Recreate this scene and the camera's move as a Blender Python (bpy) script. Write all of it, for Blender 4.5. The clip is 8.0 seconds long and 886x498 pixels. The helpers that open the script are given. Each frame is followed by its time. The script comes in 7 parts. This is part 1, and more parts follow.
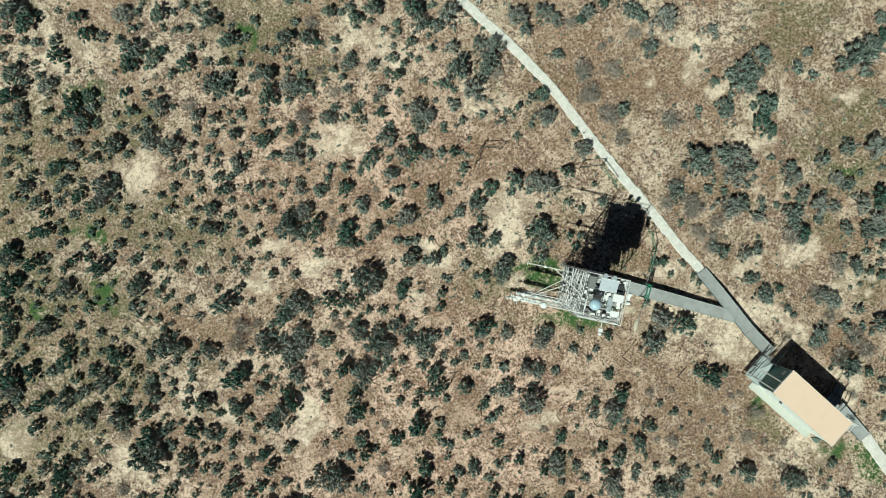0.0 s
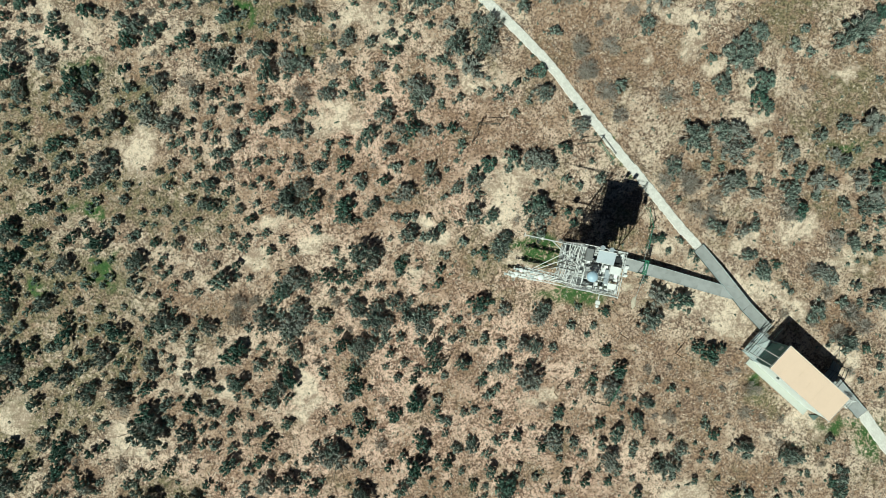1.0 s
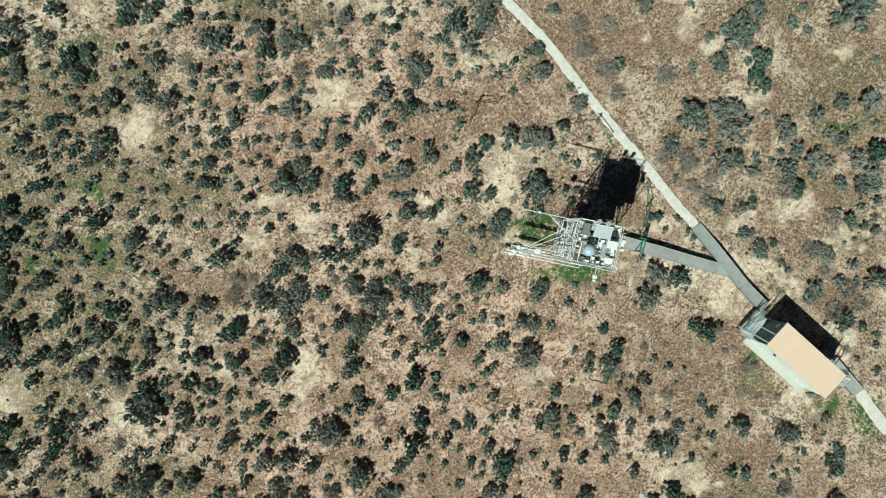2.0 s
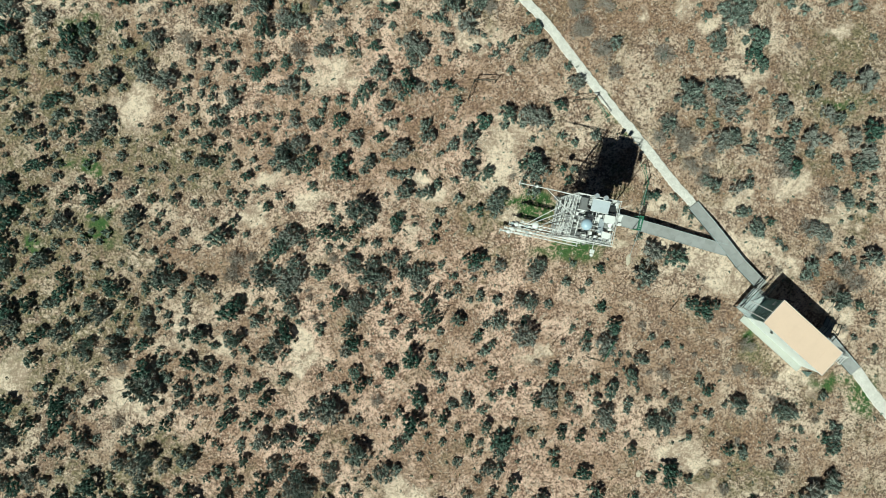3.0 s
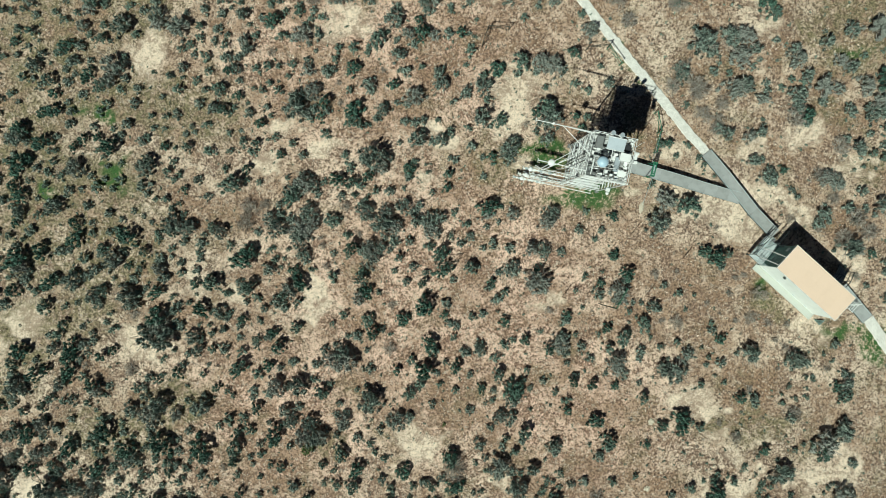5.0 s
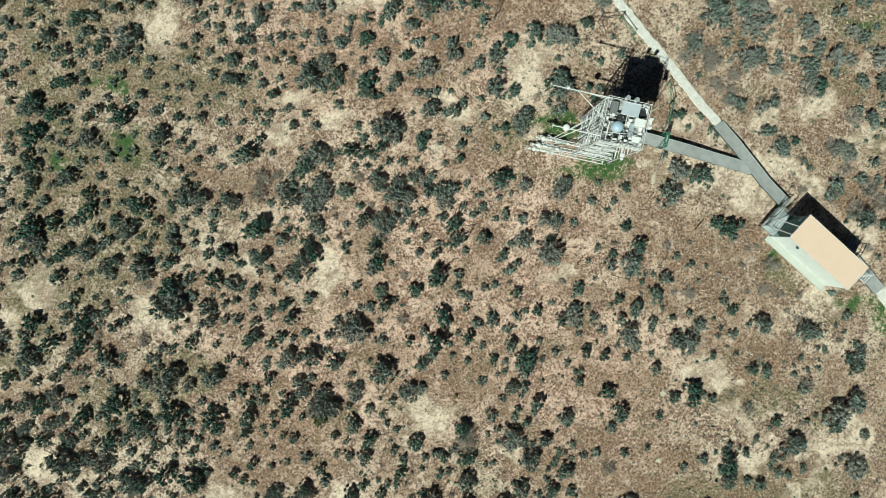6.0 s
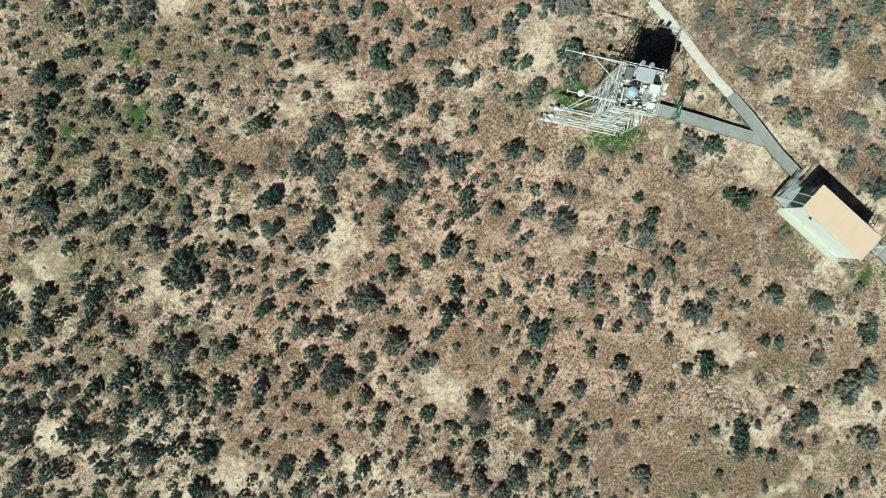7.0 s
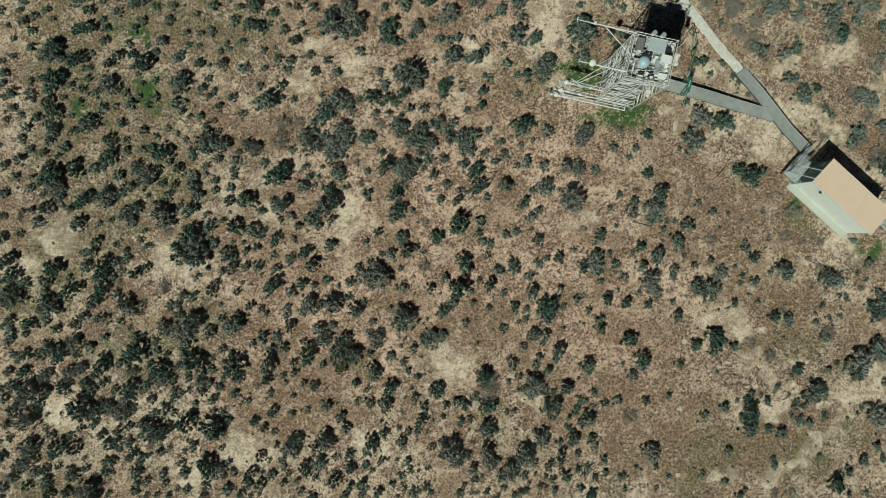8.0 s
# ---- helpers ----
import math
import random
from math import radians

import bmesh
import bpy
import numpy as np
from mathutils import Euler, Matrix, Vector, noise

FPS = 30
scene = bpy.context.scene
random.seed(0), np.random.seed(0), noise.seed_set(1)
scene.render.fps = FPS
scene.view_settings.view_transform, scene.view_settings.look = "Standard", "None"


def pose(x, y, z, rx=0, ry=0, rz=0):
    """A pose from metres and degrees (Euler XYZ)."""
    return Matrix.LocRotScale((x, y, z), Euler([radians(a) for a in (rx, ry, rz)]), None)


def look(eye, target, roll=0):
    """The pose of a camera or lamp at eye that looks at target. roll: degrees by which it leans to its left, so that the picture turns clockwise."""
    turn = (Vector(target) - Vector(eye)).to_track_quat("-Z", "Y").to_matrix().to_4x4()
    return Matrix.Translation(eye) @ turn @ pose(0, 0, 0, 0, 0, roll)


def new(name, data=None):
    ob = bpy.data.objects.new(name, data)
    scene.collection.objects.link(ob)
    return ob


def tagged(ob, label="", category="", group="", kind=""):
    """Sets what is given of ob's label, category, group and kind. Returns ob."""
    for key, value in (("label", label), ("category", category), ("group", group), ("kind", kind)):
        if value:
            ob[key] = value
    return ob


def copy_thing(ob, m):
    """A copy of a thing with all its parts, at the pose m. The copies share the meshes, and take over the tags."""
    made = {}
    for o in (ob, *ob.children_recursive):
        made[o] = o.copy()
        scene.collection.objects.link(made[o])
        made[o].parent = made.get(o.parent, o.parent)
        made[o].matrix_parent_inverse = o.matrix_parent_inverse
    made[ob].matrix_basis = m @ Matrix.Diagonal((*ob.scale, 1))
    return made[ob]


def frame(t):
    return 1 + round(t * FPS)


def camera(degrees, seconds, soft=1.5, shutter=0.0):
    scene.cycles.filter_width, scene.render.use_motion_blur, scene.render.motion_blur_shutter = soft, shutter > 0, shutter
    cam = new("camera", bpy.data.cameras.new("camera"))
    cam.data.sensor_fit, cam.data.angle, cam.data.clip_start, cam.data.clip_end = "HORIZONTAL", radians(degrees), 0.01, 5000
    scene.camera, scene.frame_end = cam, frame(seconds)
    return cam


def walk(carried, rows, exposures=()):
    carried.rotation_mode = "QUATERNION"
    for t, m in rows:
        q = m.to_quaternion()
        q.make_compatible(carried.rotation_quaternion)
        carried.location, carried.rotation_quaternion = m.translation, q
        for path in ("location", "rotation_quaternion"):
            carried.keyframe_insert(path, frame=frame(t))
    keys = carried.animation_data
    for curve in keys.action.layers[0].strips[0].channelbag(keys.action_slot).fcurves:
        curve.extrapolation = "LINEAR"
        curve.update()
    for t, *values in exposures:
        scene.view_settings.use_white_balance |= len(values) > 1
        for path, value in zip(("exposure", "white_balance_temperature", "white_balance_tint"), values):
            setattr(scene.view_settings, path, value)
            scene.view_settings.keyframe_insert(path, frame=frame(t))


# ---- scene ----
cam = camera(62.5, 8.0, soft=0.85)
EXPOSURE, KELVIN, TINT = -0.09, 5980, -11.5
# seconds, place, tilt and turn: a level flight that looks straight down
PATH = [
    (0, 0.331, 1.706, 61.933, -1.566, 0.210, -0.021),
    (0.5, 0.432, 0.741, 61.977, -1.593, 0.230, -0.005),
    (1, 0.519, -0.206, 62.045, -1.623, 0.213, 0.006),
    (1.5, 0.574, -1.111, 62.110, -1.662, 0.180, 0.016),
    (3, 0.799, -3.731, 62.431, -1.762, 0.141, 0.085),
    (3.5, 0.692, -4.654, 62.515, -1.883, 0.134, 0.122),
    (4, 0.452, -5.644, 62.572, -1.956, 0.109, 0.141),
    (4.5, 0.062, -6.779, 62.594, -1.962, 0.059, 0.170),
    (6, -1.440, -10.547, 62.764, -1.881, 0.076, 0.201),
    (6.5, -1.941, -11.798, 62.792, -1.871, 0.092, 0.242),
    (7, -2.438, -13.024, 62.791, -1.847, 0.088, 0.256),
    (7.5, -2.884, -14.161, 62.803, -1.831, 0.069, 0.274),
    (8, -3.291, -15.243, 62.835, -1.743, 0.046, 0.272),
]
walk(cam, [(t, pose(*row)) for t, *row in PATH], exposures=[(0, EXPOSURE, KELVIN, TINT), (7.6, EXPOSURE, KELVIN, TINT), (8, EXPOSURE - 0.55, KELVIN + 250, TINT)])

# ---- light: a clear day, the sun high ----
SUN = Vector((-0.605, -0.796, 1.478))
world = bpy.data.worlds.new("world")
scene.world = world
world.use_nodes = True
sky = world.node_tree.nodes.new("ShaderNodeTexSky")
sky.sky_type, sky.sun_disc = "NISHITA", False
sky.altitude, sky.air_density, sky.dust_density = 1700.0, 0.22, 0.1
sky.sun_elevation = math.atan2(1.478, 1.0)
sky.sun_rotation = math.atan2(SUN.x, SUN.y)
back = world.node_tree.nodes["Background"]
back.inputs["Strength"].default_value = 0.05
world.node_tree.links.new(sky.outputs[0], back.inputs["Color"])
lamp = bpy.data.lights.new("sun", "SUN")
lamp.energy, lamp.angle, lamp.color = 5.0, radians(0.53), (1.0, 0.955, 0.89)
new("sun", lamp).matrix_world = look(SUN * 60, (0, 0, 0))


# ---- materials ----
def material(name, base, rough=0.8, metal=0.0):
    m = bpy.data.materials.new(name)
    m.use_nodes = True
    b = m.node_tree.nodes["Principled BSDF"]
    b.inputs["Base Color"].default_value = (*base, 1)
    b.inputs["Roughness"].default_value = rough
    b.inputs["Metallic"].default_value = metal
    return m, m.node_tree, b


def node(tree, kind, **sockets):
    n = tree.nodes.new(kind)
    for key, value in sockets.items():
        n.inputs[key.replace("_", " ")].default_value = value
    return n


def noise_node(tree, scale, detail=3.0, rough=0.6, where=None, twist=0.0):
    n = node(tree, "ShaderNodeTexNoise", Scale=scale, Detail=detail, Roughness=rough, Distortion=twist)
    if where is not None:
        tree.links.new(where, n.inputs["Vector"])
    return n.outputs["Fac"]


def ramp(tree, fac, low, high):
    n = node(tree, "ShaderNodeMapRange", From_Min=low, From_Max=high)
    n.interpolation_type = "SMOOTHSTEP"
    tree.links.new(fac, n.inputs["Value"])
    return n.outputs["Result"]


def mixed(tree, fac, a, b):
    n = tree.nodes.new("ShaderNodeMix")
    n.data_type = "RGBA"
    for value, slot in ((fac, 0), (a, 6), (b, 7)):
        if isinstance(value, tuple):
            n.inputs[slot].default_value = (*value, 1)
        elif isinstance(value, float):
            n.inputs[slot].default_value = value
        else:
            tree.links.new(value, n.inputs[slot])
    return n.outputs[2]


def sums(tree, op, a, b):
    n = tree.nodes.new("ShaderNodeMath")
    n.operation = op
    for value, slot in ((a, 0), (b, 1)):
        if isinstance(value, float):
            n.inputs[slot].default_value = value
        else:
            tree.links.new(value, n.inputs[slot])
    return n.outputs[0]


def bumped(tree, shader, height, strength, distance=0.05):
    n = node(tree, "ShaderNodeBump", Strength=strength, Distance=distance)
    tree.links.new(height, n.inputs["Height"])
    tree.links.new(n.outputs[0], shader.inputs["Normal"])


def ground_material():
    m, t, b = material("dry_ground", (0.4, 0.3, 0.2), 0.95)
    where = t.nodes.new("ShaderNodeNewGeometry").outputs["Position"]

    def mask(name):
        a = t.nodes.new("ShaderNodeAttribute")
        a.attribute_name = name
        return a.outputs["Fac"]

    move = t.nodes.new("ShaderNodeVectorMath")
    move.inputs[1].default_value = (37.0, 11.0, 5.0)
    t.links.new(where, move.inputs[0])
    shifted = move.outputs[0]
    big = noise_node(t, 0.16, 6, 0.62, where, 0.6)
    mid = noise_node(t, 0.75, 6, 0.68, where, 0.8)
    patch = noise_node(t, 2.3, 5, 0.72, where, 0.4)
    fleck = noise_node(t, 5.2, 4, 0.74, where, 0.4)
    fine = noise_node(t, 15.0, 3, 0.72, where, 0.3)
    soil = mixed(t, ramp(t, fleck, 0.38, 0.6), SOIL_DARK, SOIL_LIGHT)
    red = mixed(t, ramp(t, fleck, 0.36, 0.62), CHEAT_DARK, CHEAT_LIGHT)
    straw = mixed(t, ramp(t, fine, 0.36, 0.62), STRAW_DARK, STRAW_LIGHT)
    straw = mixed(t, mask("rosy"), straw, mixed(t, ramp(t, fine, 0.36, 0.62), (0.52, 0.34, 0.25), (0.92, 0.67, 0.53)))
    soil = mixed(t, mask("rosy"), soil, mixed(t, ramp(t, fleck, 0.38, 0.6), (0.095, 0.056, 0.039), (0.36, 0.215, 0.15)))
    redness = sums(t, "ADD", sums(t, "MULTIPLY", ramp(t, big, 0.42, 0.62), 0.85), mask("reddish"))
    redness = sums(t, "MULTIPLY", redness, sums(t, "ADD", ramp(t, mid, 0.38, 0.58), 0.2))
    redness.node.use_clamp = True
    cover = mixed(t, redness, soil, red)
    weedy = sums(t, "MULTIPLY", ramp(t, noise_node(t, 0.28, 5, 0.66, shifted), 0.5, 0.7), 0.7)
    weedy = sums(t, "ADD", weedy, mask("olive"))
    weedy.node.use_clamp = True
    thin = ramp(t, noise_node(t, 0.42, 6, 0.7, shifted, 0.5), 0.42, 0.6)
    tufted = sums(t, "ADD", sums(t, "MULTIPLY", patch, 0.5), sums(t, "MULTIPLY", fleck, 0.5))
    tufted = sums(t, "SUBTRACT", tufted, sums(t, "MULTIPLY", mask("reddish"), 0.035))
    tufted = sums(t, "SUBTRACT", tufted, sums(t, "MULTIPLY", weedy, 0.03))
    tufted = sums(t, "SUBTRACT", tufted, sums(t, "MULTIPLY", sums(t, "SUBTRACT", thin, 0.3), 0.085))
    cover = mixed(t, sums(t, "MULTIPLY", sums(t, "MULTIPLY", ramp(t, tufted, 0.435, 0.54), sums(t, "SUBTRACT", 1.0, sums(t, "MULTIPLY", redness, 0.66))), 0.95), cover, mixed(t, sums(t, "MULTIPLY", redness, 0.6), straw, RED_STRAW))
    cover = mixed(t, sums(t, "MULTIPLY", weedy, ramp(t, sums(t, "ADD", mid, sums(t, "MULTIPLY", patch, 0.6)), 0.98, 0.68)), cover, mixed(t, ramp(t, fleck, 0.4, 0.6), (0.075, 0.065, 0.032), (0.27, 0.218, 0.123)))
    sand = mixed(t, ramp(t, mid, 0.3, 0.7), SAND_DARK, SAND_LIGHT)
    sand = mixed(t, sums(t, "MULTIPLY", ramp(t, fine, 0.54, 0.64), 0.75), sand, (0.28, 0.20, 0.14))
    sand = mixed(t, sums(t, "MULTIPLY", ramp(t, tufted, 0.47, 0.56), 0.6), sand, STRAW_LIGHT)
    sand = mixed(t, sums(t, "MULTIPLY", ramp(t, tufted, 0.49, 0.40), 0.7), sand, SOIL_LIGHT)
    bare = sums(t, "ADD", mask("bare"), sums(t, "MULTIPLY", ramp(t, mid, 0.36, 0.7), 0.55))
    bare = sums(t, "SUBTRACT", bare, sums(t, "MULTIPLY", sums(t, "ADD", fleck, patch), 0.62))
    bare = sums(t, "MULTIPLY", ramp(t, bare, 0.02, 0.60), 0.82)
    colour = mixed(t, bare, cover, sand)
    colour = mixed(t, sums(t, "MULTIPLY", mask("green"), ramp(t, tufted, 0.60, 0.47)), colour, mixed(t, ramp(t, fine, 0.35, 0.65), (0.018, 0.06, 0.012), (0.075, 0.15, 0.035)))
    t.links.new(colour, b.inputs["Base Color"])
    rise = sums(t, "MULTIPLY", sums(t, "ADD", tufted, sums(t, "MULTIPLY", fine, 0.5)), sums(t, "SUBTRACT", 1.0, sums(t, "MULTIPLY", bare, 0.75)))
    bumped(t, b, rise, 0.8, 0.09)
    return m


SOIL_DARK, SOIL_LIGHT = (0.085, 0.055, 0.04), (0.32, 0.215, 0.155)
RED_STRAW = (0.53, 0.35, 0.24)
CHEAT_DARK, CHEAT_LIGHT = (0.098, 0.06, 0.041), (0.345, 0.217, 0.138)
STRAW_DARK, STRAW_LIGHT = (0.48, 0.36, 0.265), (0.90, 0.735, 0.57)
SAND_DARK, SAND_LIGHT = (0.52, 0.41, 0.31), (0.75, 0.62, 0.48)
GROUND = ground_material()


def leaf_material(name, dark, light, dry, spread):
    """Leaves that differ plant by plant and sprig by sprig."""
    m, t, b = material(name, light, 0.75)
    plant = t.nodes.new("ShaderNodeObjectInfo").outputs["Random"]
    sprig = t.nodes.new("ShaderNodeNewGeometry").outputs["Random Per Island"]
    c = mixed(t, sprig, dark, light)
    c = mixed(t, sums(t, "MULTIPLY", ramp(t, plant, 0.35, 1.0), spread), c, dry)
    t.links.new(c, b.inputs["Base Color"])
    b.inputs["Specular IOR Level"].default_value = 0.25
    glow = t.nodes.new("ShaderNodeBsdfTranslucent")
    t.links.new(c, glow.inputs["Color"])
    both = node(t, "ShaderNodeMixShader", Fac=0.1)
    t.links.new(b.outputs[0], both.inputs[1])
    t.links.new(glow.outputs[0], both.inputs[2])
    t.links.new(both.outputs[0], t.nodes["Material Output"].inputs["Surface"])
    return m


GREEN_LEAF = leaf_material("green_leaf", (0.015, 0.036, 0.026), (0.15, 0.255, 0.19), (0.225, 0.27, 0.22), 0.6)
GREY_LEAF = leaf_material("grey_leaf", (0.04, 0.058, 0.047), (0.35, 0.405, 0.34), (0.345, 0.34, 0.30), 0.75)
LIME_LEAF = leaf_material("lime_leaf", (0.08, 0.12, 0.035), (0.17, 0.23, 0.09), (0.17, 0.19, 0.09), 0.4)
DEAD_TWIG = leaf_material("dead_twig", (0.22, 0.195, 0.165), (0.56, 0.51, 0.45), (0.44, 0.385, 0.325), 0.7)
GRASS_LEAF = leaf_material("grass_leaf", (0.02, 0.062, 0.012), (0.065, 0.14, 0.03), (0.07, 0.10, 0.035), 0.2)


def straw_material():
    m, t, b = material("dry_grass_blade", (0.4, 0.3, 0.2), 0.8)
    where = t.nodes.new("ShaderNodeNewGeometry")
    patch = noise_node(t, 0.35, 4, 0.6, where.outputs["Position"])
    fine = noise_node(t, 2.2, 2, 0.5, where.outputs["Position"])
    c = mixed(t, where.outputs["Random Per Island"], (0.16, 0.115, 0.085), (0.82, 0.68, 0.54))
    c = mixed(t, sums(t, "MULTIPLY", ramp(t, patch, 0.42, 0.62), 0.7), c, mixed(t, fine, (0.15, 0.09, 0.06), (0.36, 0.235, 0.16)))
    t.links.new(c, b.inputs["Base Color"])
    return m


STRAW = straw_material()


def plain_worn(name, base, dirt, rough, scale=3.0, metal=0.0, amount=0.5, bump=0.15):
    """A surface with stains at two scales."""
    m, t, b = material(name, base, rough, metal)
    where = t.nodes.new("ShaderNodeTexCoord").outputs["Object"]
    stain = noise_node(t, scale, 5, 0.65, where)
    grain = noise_node(t, scale * 14, 3, 0.6, where)
    c = mixed(t, sums(t, "MULTIPLY", ramp(t, stain, 0.42, 0.75), amount), base, dirt)
    c = mixed(t, sums(t, "MULTIPLY", ramp(t, grain, 0.45, 0.7), amount * 0.4), c, dirt)
    t.links.new(c, b.inputs["Base Color"])
    r = node(t, "ShaderNodeMapRange", To_Min=rough - 0.08, To_Max=min(1.0, rough + 0.12))
    t.links.new(stain, r.inputs["Value"])
    t.links.new(r.outputs["Result"], b.inputs["Roughness"])
    bumped(t, b, grain, bump, 0.01)
    return m


def gravel_material():
    m, t, b = material("pale_gravel", (0.5, 0.48, 0.43), 0.95)
    where = t.nodes.new("ShaderNodeNewGeometry").outputs["Position"]
    stones = node(t, "ShaderNodeTexVoronoi", Scale=30.0)
    t.links.new(where, stones.inputs["Vector"])
    c = mixed(t, ramp(t, noise_node(t, 2.2, 6, 0.75, where), 0.35, 0.65), (0.62, 0.585, 0.53), (0.83, 0.795, 0.73))
    c = mixed(t, ramp(t, stones.outputs["Distance"], 0.35, 0.8), c, (0.56, 0.53, 0.475))
    t.links.new(c, b.inputs["Base Color"])
    bumped(t, b, stones.outputs["Distance"], 0.25, 0.02)
    return m


GRAVEL = gravel_material()
DECK = plain_worn("grey_deck_board", (0.365, 0.37, 0.36), (0.25, 0.25, 0.24), 0.8, 1.2, amount=0.7)
DECK_PALE = plain_worn("pale_deck_board", (0.46, 0.50, 0.49), (0.33, 0.36, 0.35), 0.7, 1.2, amount=0.5)
DECK_DARK = plain_worn("dark_deck_beam", (0.10, 0.11, 0.105), (0.05, 0.05, 0.048), 0.8, 2.0)
ROOF = plain_worn("tan_roof_membrane", (0.765, 0.57, 0.43), (0.66, 0.49, 0.37), 0.7, 0.6, amount=0.4)
WHITE_WALL = plain_worn("white_steel_wall", (0.84, 0.86, 0.80), (0.68, 0.69, 0.62), 0.55, 0.9, amount=0.35)
WHITE_PAINT = plain_worn("white_paint", (0.78, 0.78, 0.75), (0.55, 0.54, 0.50), 0.45, 2.5, amount=0.3)
ALUMINIUM = plain_worn("weathered_aluminium", (0.86, 0.86, 0.84), (0.55, 0.55, 0.52), 0.5, 3.0, metal=0.1, amount=0.5)
def bar_by_bar(m, low):
    """Lets each bar weather to its own shade."""
    t = m.node_tree
    b = t.nodes["Principled BSDF"]
    old = b.inputs["Base Color"].links[0].from_socket
    own = t.nodes.new("ShaderNodeObjectInfo").outputs["Random"]
    n = t.nodes.new("ShaderNodeMix")
    n.data_type, n.blend_type = "RGBA", "MULTIPLY"
    n.inputs[0].default_value = 1.0
    t.links.new(old, n.inputs[6])
    t.links.new(mixed(t, own, (low, low, low * 0.98), (1.0, 1.0, 1.0)), n.inputs[7])
    t.links.new(n.outputs[2], b.inputs["Base Color"])


bar_by_bar(ALUMINIUM, 0.72)
bar_by_bar(DECK, 0.86)
DECK_PLANK = plain_worn("grey_platform_plank", (0.58, 0.585, 0.575), (0.3, 0.3, 0.29), 0.6, 2.5, metal=0.2, amount=0.7)
bar_by_bar(DECK_PLANK, 0.6)
GRATING = plain_worn("platform_grating", (0.20, 0.205, 0.20), (0.06, 0.06, 0.057), 0.6, 2.5, metal=0.2, amount=0.7)
SILVER = plain_worn("silver_sheet", (0.42, 0.46, 0.49), (0.28, 0.31, 0.33), 0.4, 1.5, metal=0.3, amount=0.4)
DOME_BLUE = plain_worn("pale_blue_dome", (0.42, 0.55, 0.64), (0.36, 0.46, 0.53), 0.25, 1.5, amount=0.2, bump=0.02)
DARK_METAL = plain_worn("dark_railing_steel", (0.055, 0.065, 0.062), (0.03, 0.03, 0.03), 0.5, 4.0, metal=0.2)
PALE_METAL = plain_worn("pale_railing_steel", (0.47, 0.53, 0.53), (0.33, 0.37, 0.36), 0.5, 4.0, metal=0.3)
# dark green with the shade of the hut's entrance end in its colour
SHADE_GREEN = plain_worn("shade_green_sheet", (0.12, 0.235, 0.205), (0.08, 0.15, 0.13), 0.6, 1.5)
SAGE_SHEET = plain_worn("sage_green_sheet", (0.24, 0.32, 0.28), (0.17, 0.22, 0.19), 0.7, 1.5)
CONCRETE = plain_worn("pale_concrete", (0.49, 0.50, 0.445), (0.45, 0.44, 0.39), 0.85, 1.5, amount=0.6, bump=0.3)
GREEN_PIPE = plain_worn("green_pipe", (0.03, 0.16, 0.085), (0.03, 0.09, 0.05), 0.5, 4.0)
FENCE_PIPE = plain_worn("weathered_green_pipe", (0.055, 0.06, 0.045), (0.075, 0.042, 0.028), 0.7, 3.0)
RUST_PIPE = plain_worn("rusted_pipe", (0.36, 0.25, 0.18), (0.22, 0.14, 0.10), 0.8, 4.0)
ROCK = plain_worn("pale_rock", (0.55, 0.48, 0.37), (0.40, 0.34, 0.26), 0.9, 2.0, amount=0.6, bump=0.5)
BARK = plain_worn("grey_bark", (0.15, 0.13, 0.11), (0.08, 0.07, 0.06), 0.9, 6.0)
BLACK_PLASTIC = plain_worn("black_plastic", (0.02, 0.022, 0.024), (0.04, 0.04, 0.04), 0.5, 4.0)


# ---- shapes ----
def mesh_object(name, verts, faces, mat, parent=None, smooth=False):
    me = bpy.data.meshes.new(name)
    me.from_pydata(verts, [], faces)
    me.materials.append(mat)
    if smooth:
        me.shade_smooth()
    ob = new(name, me)
    ob.parent = parent
    return ob


def part(name, bm, mat, parent, label=""):
    """Links a bmesh as one mesh under a thing or a part."""
    me = bpy.data.meshes.new(name)
    bmesh.ops.recalc_face_normals(bm, faces=bm.faces)
    bm.to_mesh(me)
    bm.free()
    me.materials.append(mat)
    ob = new(name, me)
    ob.parent = parent
    return tagged(ob, label)


def thing(name, m, label, category, group="", kind=""):
    ob = new(name)
    ob.matrix_basis = m
    ob.empty_display_size = 0.3
    return tagged(ob, label, category, group, kind)


def box(bm, x0, x1, y0, y1, z0, z1, bevel=0.0):
    v = bmesh.ops.create_cube(bm, size=1.0)["verts"]
    for p in v:
        p.co = ((x0 + x1) / 2 + p.co.x * (x1 - x0), (y0 + y1) / 2 + p.co.y * (y1 - y0), (z0 + z1) / 2 + p.co.z * (z1 - z0))
    if bevel:
        edges = list({e for p in v for e in p.link_edges})
        bmesh.ops.bevel(bm, geom=edges, offset=bevel, segments=1, affect="EDGES", profile=0.7)
    return bm


def tube(bm, a, b, r, sides=6, r2=None):
    a, b = Vector(a), Vector(b)
    m = Matrix.Translation((a + b) / 2) @ (b - a).to_track_quat("Z", "Y").to_matrix().to_4x4()
    bmesh.ops.create_cone(bm, cap_ends=True, segments=sides, radius1=r, radius2=r if r2 is None else r2, depth=(b - a).length, matrix=m)
    return bm


def ball(bm, c, r, squash=1.0, u=12, v=8):
    bmesh.ops.create_uvsphere(bm, u_segments=u, v_segments=v, radius=r, matrix=Matrix.Translation(c) @ Matrix.Diagonal((1, 1, squash, 1)))
    return bm


def B():
    return bmesh.new()


